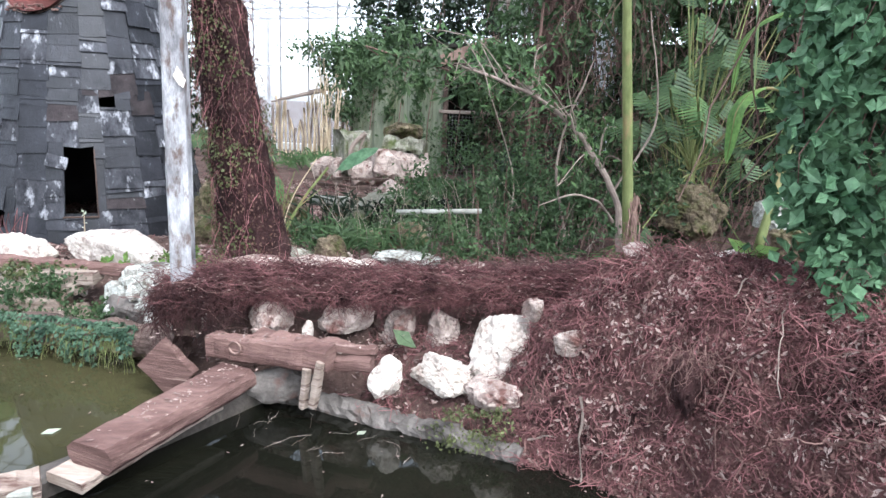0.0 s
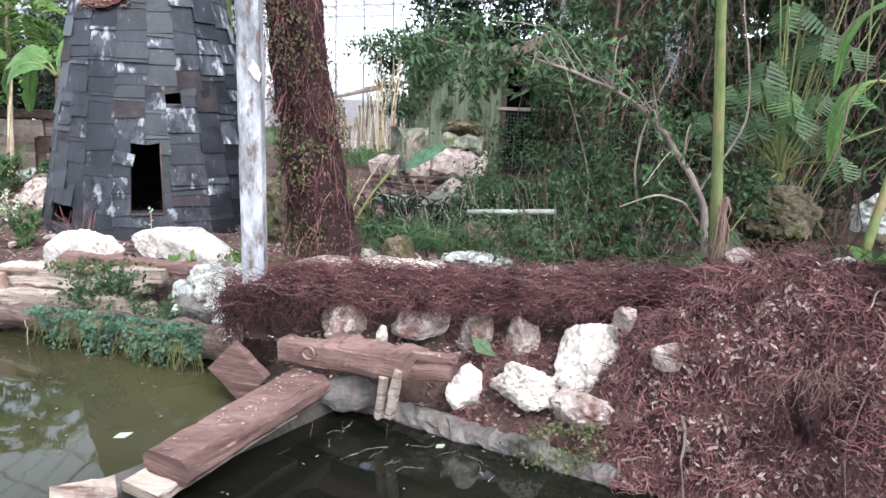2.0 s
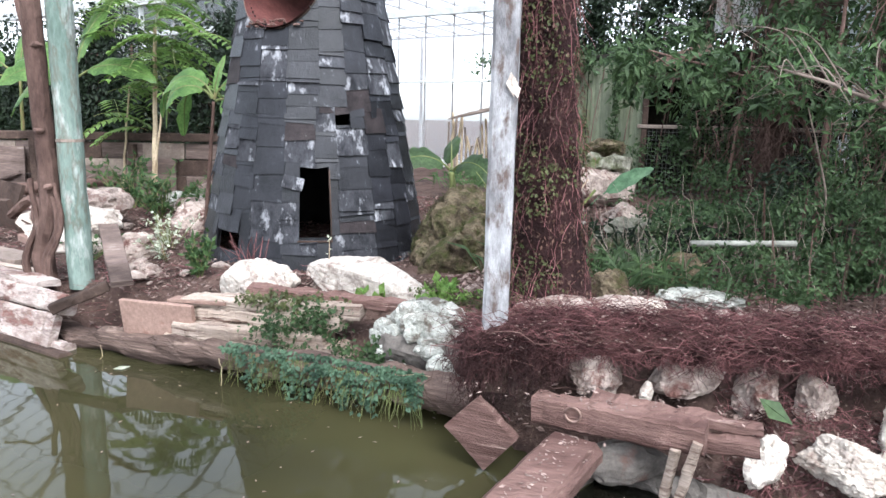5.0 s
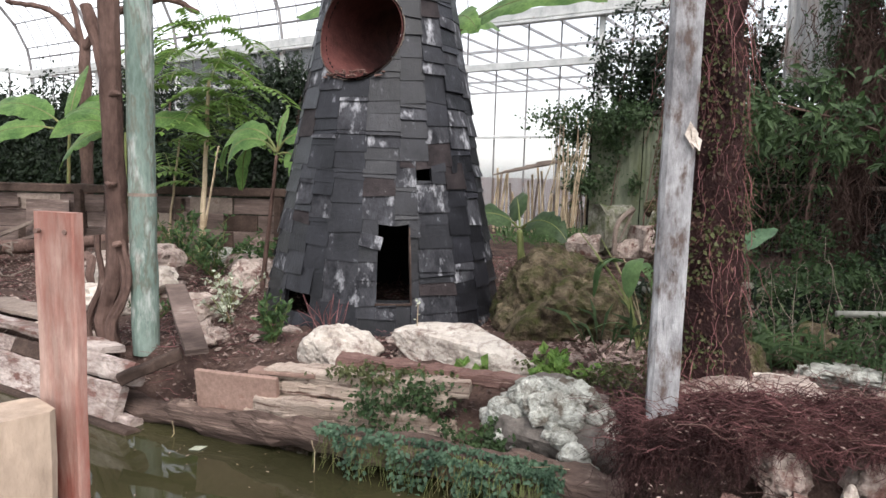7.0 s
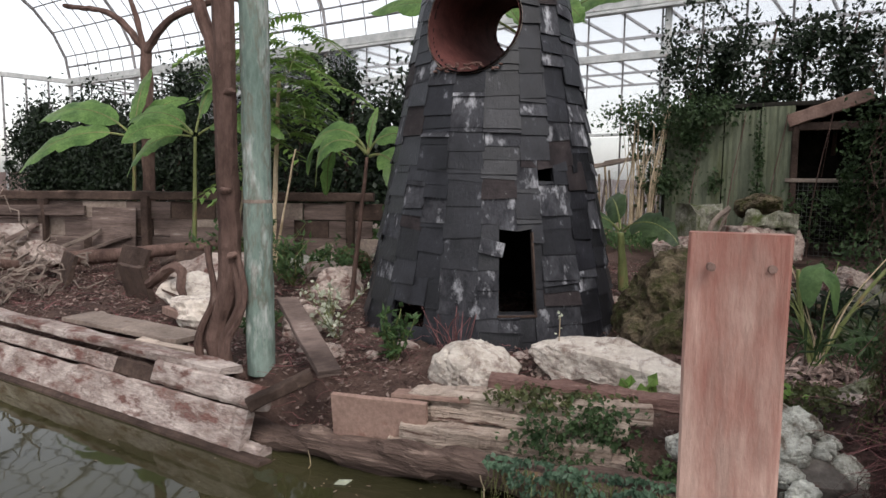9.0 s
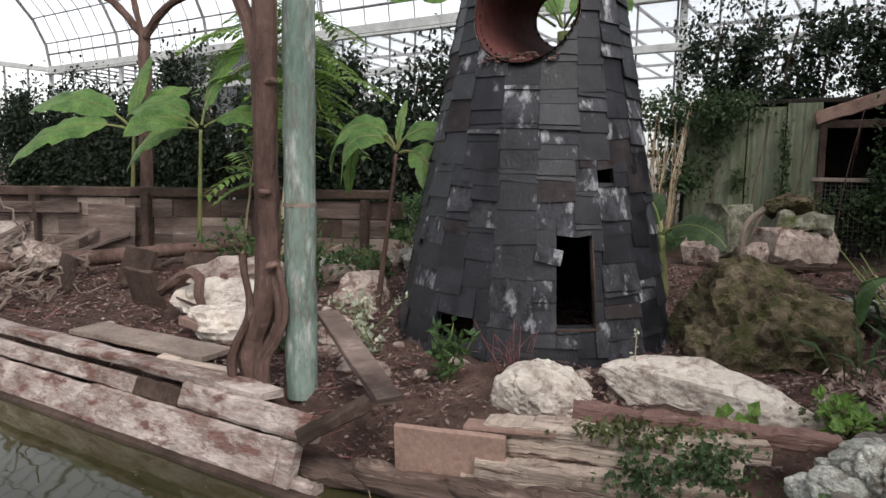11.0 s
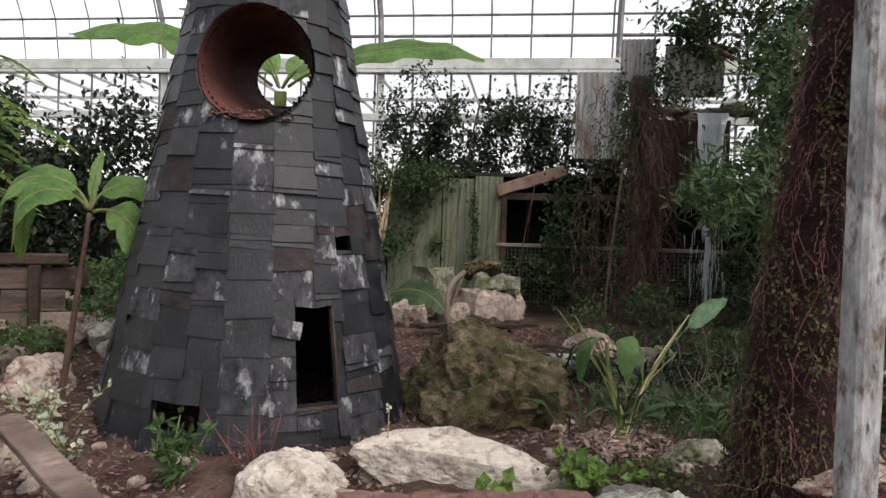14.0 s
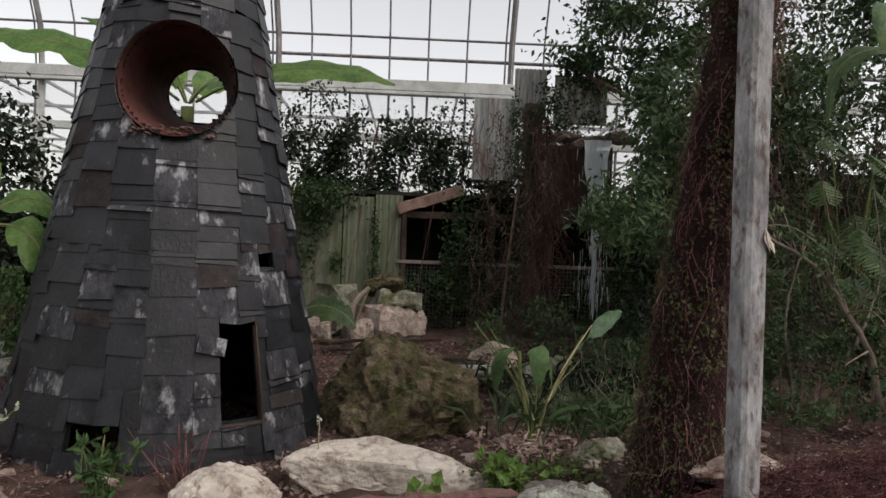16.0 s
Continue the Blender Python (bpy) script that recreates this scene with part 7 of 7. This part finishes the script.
sprig("fern", "low dark green fern beside the tree foot", (-5.3, 7.2), 0.5, 0.28, 16, 22, 0.09, L_mid, M_stemgreen, 9, 0.4)
sprig("fern", "leafy undergrowth below the banana plants", (-5.9, 7.6), 0.6, 0.3, 16, 22, 0.1, L_mid, M_stemgreen, 10, 0.4)
# creeper over the timbers and rubble
for k, (c, R_, n_, m_) in enumerate((((-2.5, 4.08, 0.3), (0.26, 0.06, 0.17), 900, L_ivy), ((-2.08, 3.92, 0.2), (0.2, 0.1, 0.16), 800, L_ivy), ((-2.6, 4.2, 0.42), (0.3, 0.08, 0.05), 500, L_olive), ((-1.55, 4.5, 0.45), (0.35, 0.3, 0.08), 500, L_olive))):
    V, F = cloud_leaves(c, R_, n_, 0.03, 0.7, 22, 0.28, 520 + k, (0, -0.8, 0.5), 0.2)
    put("creeper", V, F, m_, None, "small leaved creeper spreading over the timbers", "creeper", kind="stuff")

# feathery leaved tree in the west
fr = thing("feather_leaf_tree", (-5.95, 7.9, 0.45), "slim tree with fresh feathery compound leaves", "tree")
for k, (b0, t0, ra) in enumerate((((-6.05, 8.25, 0.4), (-5.98, 8.35, 2.5), 0.035), ((-5.8, 7.8, 0.4), (-5.45, 7.6, 1.7), 0.016), ((-6.6, 8.4, 0.4), (-6.4, 8.4, 1.8), 0.018))):
    V, F = tube(curve_pts([b0, (np.array(b0) + t0) / 2 + r.normal(0, 0.03, 3), t0], 14), np.linspace(ra, ra * 0.6, 14), 8)
    put("trunk", wob(V, 8, 0.01, k), F, M_straw, fr)
for k in range(64):
    hi = k < 56
    c = np.array((-5.98, 8.35, 2.5)) + r.normal(0, 1, 3) * (0.24, 0.18, 0.4) if hi else np.array((-6.4, 8.3, 1.6)) + r.normal(0, 0.15, 3)
    az = r.uniform(0, 360)
    ln = r.uniform(0.45, 0.75)
    d = np.array([math.cos(radians(az)), math.sin(radians(az)), 0])
    t = np.linspace(0, 1, 12)
    rib = c + d * (t * ln)[:, None] + np.array([0, 0, 1.0]) * (0.5 * t - 0.75 * t * t)[:, None] * ln
    sd = np.array([-d[1], d[0], 0])
    P = np.concatenate([rib[2:], rib[2:]])
    Dl = np.concatenate([np.tile(sd + d * 0.4 + (0, 0, -0.2), (10, 1)), np.tile(-sd + d * 0.4 + (0, 0, -0.2), (10, 1))])
    V, F = leaf_mesh(P, Dl, np.tile((0, 0, 1.0), (20, 1)), r.uniform(0.15, 0.22, 20), r.uniform(0.05, 0.07, 20), 0.1, 0.15)
    fd = put("frond", V, F, L_fresh, fr)
    V, F = tube(rib, 0.004, 4)
    put("frond_stem", V, F, M_stemgreen, fd)

# floating bits on the pond
n = 700
X, Y = r.uniform(-5, 1.1, n), r.uniform(1.6, 4.2, n)
ok = (shore_dist(X, Y) < -0.02)
d_ = -shore_dist(X, Y)
ok &= r.uniform(0, 1, n) < np.exp(-d_ / 0.5) + 0.12
X, Y = X[ok], Y[ok]
n = len(X)
P = np.stack([X, Y, np.full(n, 0.004)], 1)
V, F = leaf_mesh(P, rand_dirs(n, -2, r) * (1, 1, 0), np.tile((0, 0, 1.0), (n, 1)), r.uniform(0.006, 0.03, n), r.uniform(0.004, 0.012, n), 0.0)
put("floating_litter", V, F, M_chip, None, "bits of dry leaf floating on the pond", "leaf litter", kind="stuff")
for k, (x, y, s) in enumerate(((-1.78, 2.85, 0.09), (-3.6, 3.95, 0.1), (-0.35, 2.95, 0.06))):
    V, F = leaf_mesh(np.array([(x, y, 0.006)]), np.array([(0.7, 0.7, 0)]), np.array([(0, 0, 1.0)]), np.array([s]), np.array([s * 0.7]), 0.0)
    put("floating_leaf", V, F, L_pale, None, "pale yellow leaf floating on the pond", "leaf")
n = 16
P = np.stack([r.uniform(-0.95, -0.1, n), np.zeros(n), np.full(n, 0.012)], 1)
P[:, 1] = 3.02 - 0.28 * (P[:, 0] + 0.6) - r.uniform(0.0, 0.25, n)
V, F = strands(P, rand_dirs(n, -2, r) * (1, 1, 0.1), r.uniform(0.05, 0.16, n), 0.0012, 0.3, 5, 61)
put("floating_twigs", V, F, M_pink, None, "pale twigs floating at the pond edge", "twigs", kind="stuff")

# ---- tower shingles ----
q = np.random.default_rng(21)


def shingle(th0, th1, z0, z1, lift, skew):
    """One flat shingle, its lower edge lifted off the tower; cut away where the round pipe passes."""
    cols_, rows_ = (1, 1)
    c = tower_p(np.array([th0, (th0 + th1) / 2, th1, th0, th1, (th0 + th1) / 2]), np.array([z0, z0, z0, z1, z1, (z0 + z1) / 2]), 0.01)
    cut = in_pipe(c, 0.03).any()
    if cut:
        cols_, rows_ = 10, 10
    A = [tower_p(np.array(th0), np.array(z0), 0.006 + lift), tower_p(np.array(th1), np.array(z0), 0.006 + lift), tower_p(np.array(th1), np.array(z1), 0.0), tower_p(np.array(th0), np.array(z1), 0.0)]
    A[0] = A[0] + (0, 0, skew)
    A[1] = A[1] - (0, 0, skew)
    nrm = np.array([math.sin(radians((th0 + th1) / 2)), -math.cos(radians((th0 + th1) / 2)), 0.1])
    fi, fj = np.linspace(0, 1, cols_ + 1), np.linspace(0, 1, rows_ + 1)
    G = np.array([[(A[0] * (1 - a) + A[1] * a) * (1 - b) + (A[3] * (1 - a) + A[2] * a) * b for b in fj] for a in fi])
    front = (G + nrm * 0.008).reshape(-1, 3)
    back = G.reshape(-1, 3)
    n = len(front)
    F = []
    ok_ = np.ones((cols_, rows_), bool)
    if cut:
        for i in range(cols_):
            for j in range(rows_):
                ok_[i, j] = not bool(in_pipe(((G[i, j] + G[i + 1, j + 1]) / 2)[None], 0.012)[0])
    w = rows_ + 1
    for i in range(cols_):
        for j in range(rows_):
            if not ok_[i, j]:
                continue
            a, b, c_, d = i * w + j, (i + 1) * w + j, (i + 1) * w + j + 1, i * w + j + 1
            F.append((a, b, c_, d))
            F.append((n + d, n + c_, n + b, n + a))
            for (p_, s_, di, dj) in ((a, b, 0, -1), (b, c_, 1, 0), (c_, d, 0, 1), (d, a, -1, 0)):
                ii, jj = i + di, j + dj
                if not (0 <= ii < cols_ and 0 <= jj < rows_) or not ok_[ii, jj]:
                    F.append((p_, n + p_, n + s_, s_))
    if not F:
        return None
    used, F = np.unique(np.array(F), return_inverse=True)
    return np.vstack([front, back])[used], F.reshape(-1, 4)


def minus(rect, hole):
    a0, a1, z0, z1 = rect
    b0, b1, y0, y1 = hole
    if a1 <= b0 or a0 >= b1 or z1 <= y0 or z0 >= y1:
        return [rect]
    out = []
    if a0 < b0:
        out.append((a0, b0, z0, z1))
    if a1 > b1:
        out.append((b1, a1, z0, z1))
    m0, m1 = max(a0, b0), min(a1, b1)
    if z0 < y0:
        out.append((m0, m1, z0, y0))
    if z1 > y1:
        out.append((m0, m1, y1, z1))
    return [o for o in out if o[1] - o[0] > 1.0 and o[3] - o[2] > 0.02]


rest = {M_shingle: [], M_shingle_worn: [], M_shingle_brown: []}
count = 0
bands = ((0.25, 1.5, 24), (1.5, 2.95, 20), (2.95, 4.25, 14))
for zlo, zhi, ncol in bands:
    edges = -180 + 360 / ncol * (np.arange(ncol + 1)) + np.r_[0, q.uniform(-2.2, 2.2, ncol - 1), 0] + 3
    for cidx in range(ncol):
        z = zlo + q.uniform(-0.02, 0.06)
        while z < zhi:
            ex = q.choice([0.03, 0.05, 0.09, 0.13, 0.17, 0.21], p=[0.1, 0.12, 0.16, 0.26, 0.24, 0.12])
            j0, j1 = q.uniform(-0.7, 0.9, 2)
            rect = (edges[cidx] - 0.4 + j0 * 0.5, edges[cidx + 1] + 0.4 + j1 * 0.5, z, min(z + ex + min(0.035, ex * 0.5), zhi + 0.06))
            todo = [rect]
            for h in HOLES:
                todo = [o for t in todo for o in minus(t, h)]
            for t in todo:
                made = shingle(*t, q.choice([0.002, 0.004, 0.008, 0.013, 0.02], p=[0.25, 0.3, 0.22, 0.15, 0.08]), q.normal(0, 0.0045))
                if made is None:
                    continue
                mid = (t[0] + t[1]) / 2
                m_ = M_shingle if q.uniform() < 0.72 else (M_shingle_worn if q.uniform() < 0.86 else M_shingle_brown)
                if -80 < mid < 82 and z < 3.2 and ex > 0.06 and count < 300:
                    put("shingle", *made, m_, tower)
                    count += 1
                else:
                    rest[m_].append(made)
            z += ex
for m_, made in rest.items():
    put("shingles", *join(made), m_, tower, kind="stuff")
# loose bent shingle beside the door and crumbs under the pipe
V, F = block(tower_p(np.array(9.0), np.array(0.98), 0.03), (0.16, 0.012, 0.1), 12, -12, 14, 5, 0.004)
put("loose_shingle", V, F, M_shingle_worn, tower, "bent loose shingle")
crumbs = []
for k in range(26):
    p = tower_p(np.array(-7 + q.uniform(-22, 22)), np.array(2.18 + q.uniform(-0.02, 0.03)), 0.03)
    crumbs.append(stone_shape(p, (0.04, 0.03, 0.02), 600 + k, q.uniform(0, 90), 2))
put("rust_crumbs", *join(crumbs), M_redwood, tower, "crumbling rust flakes", kind="stuff")
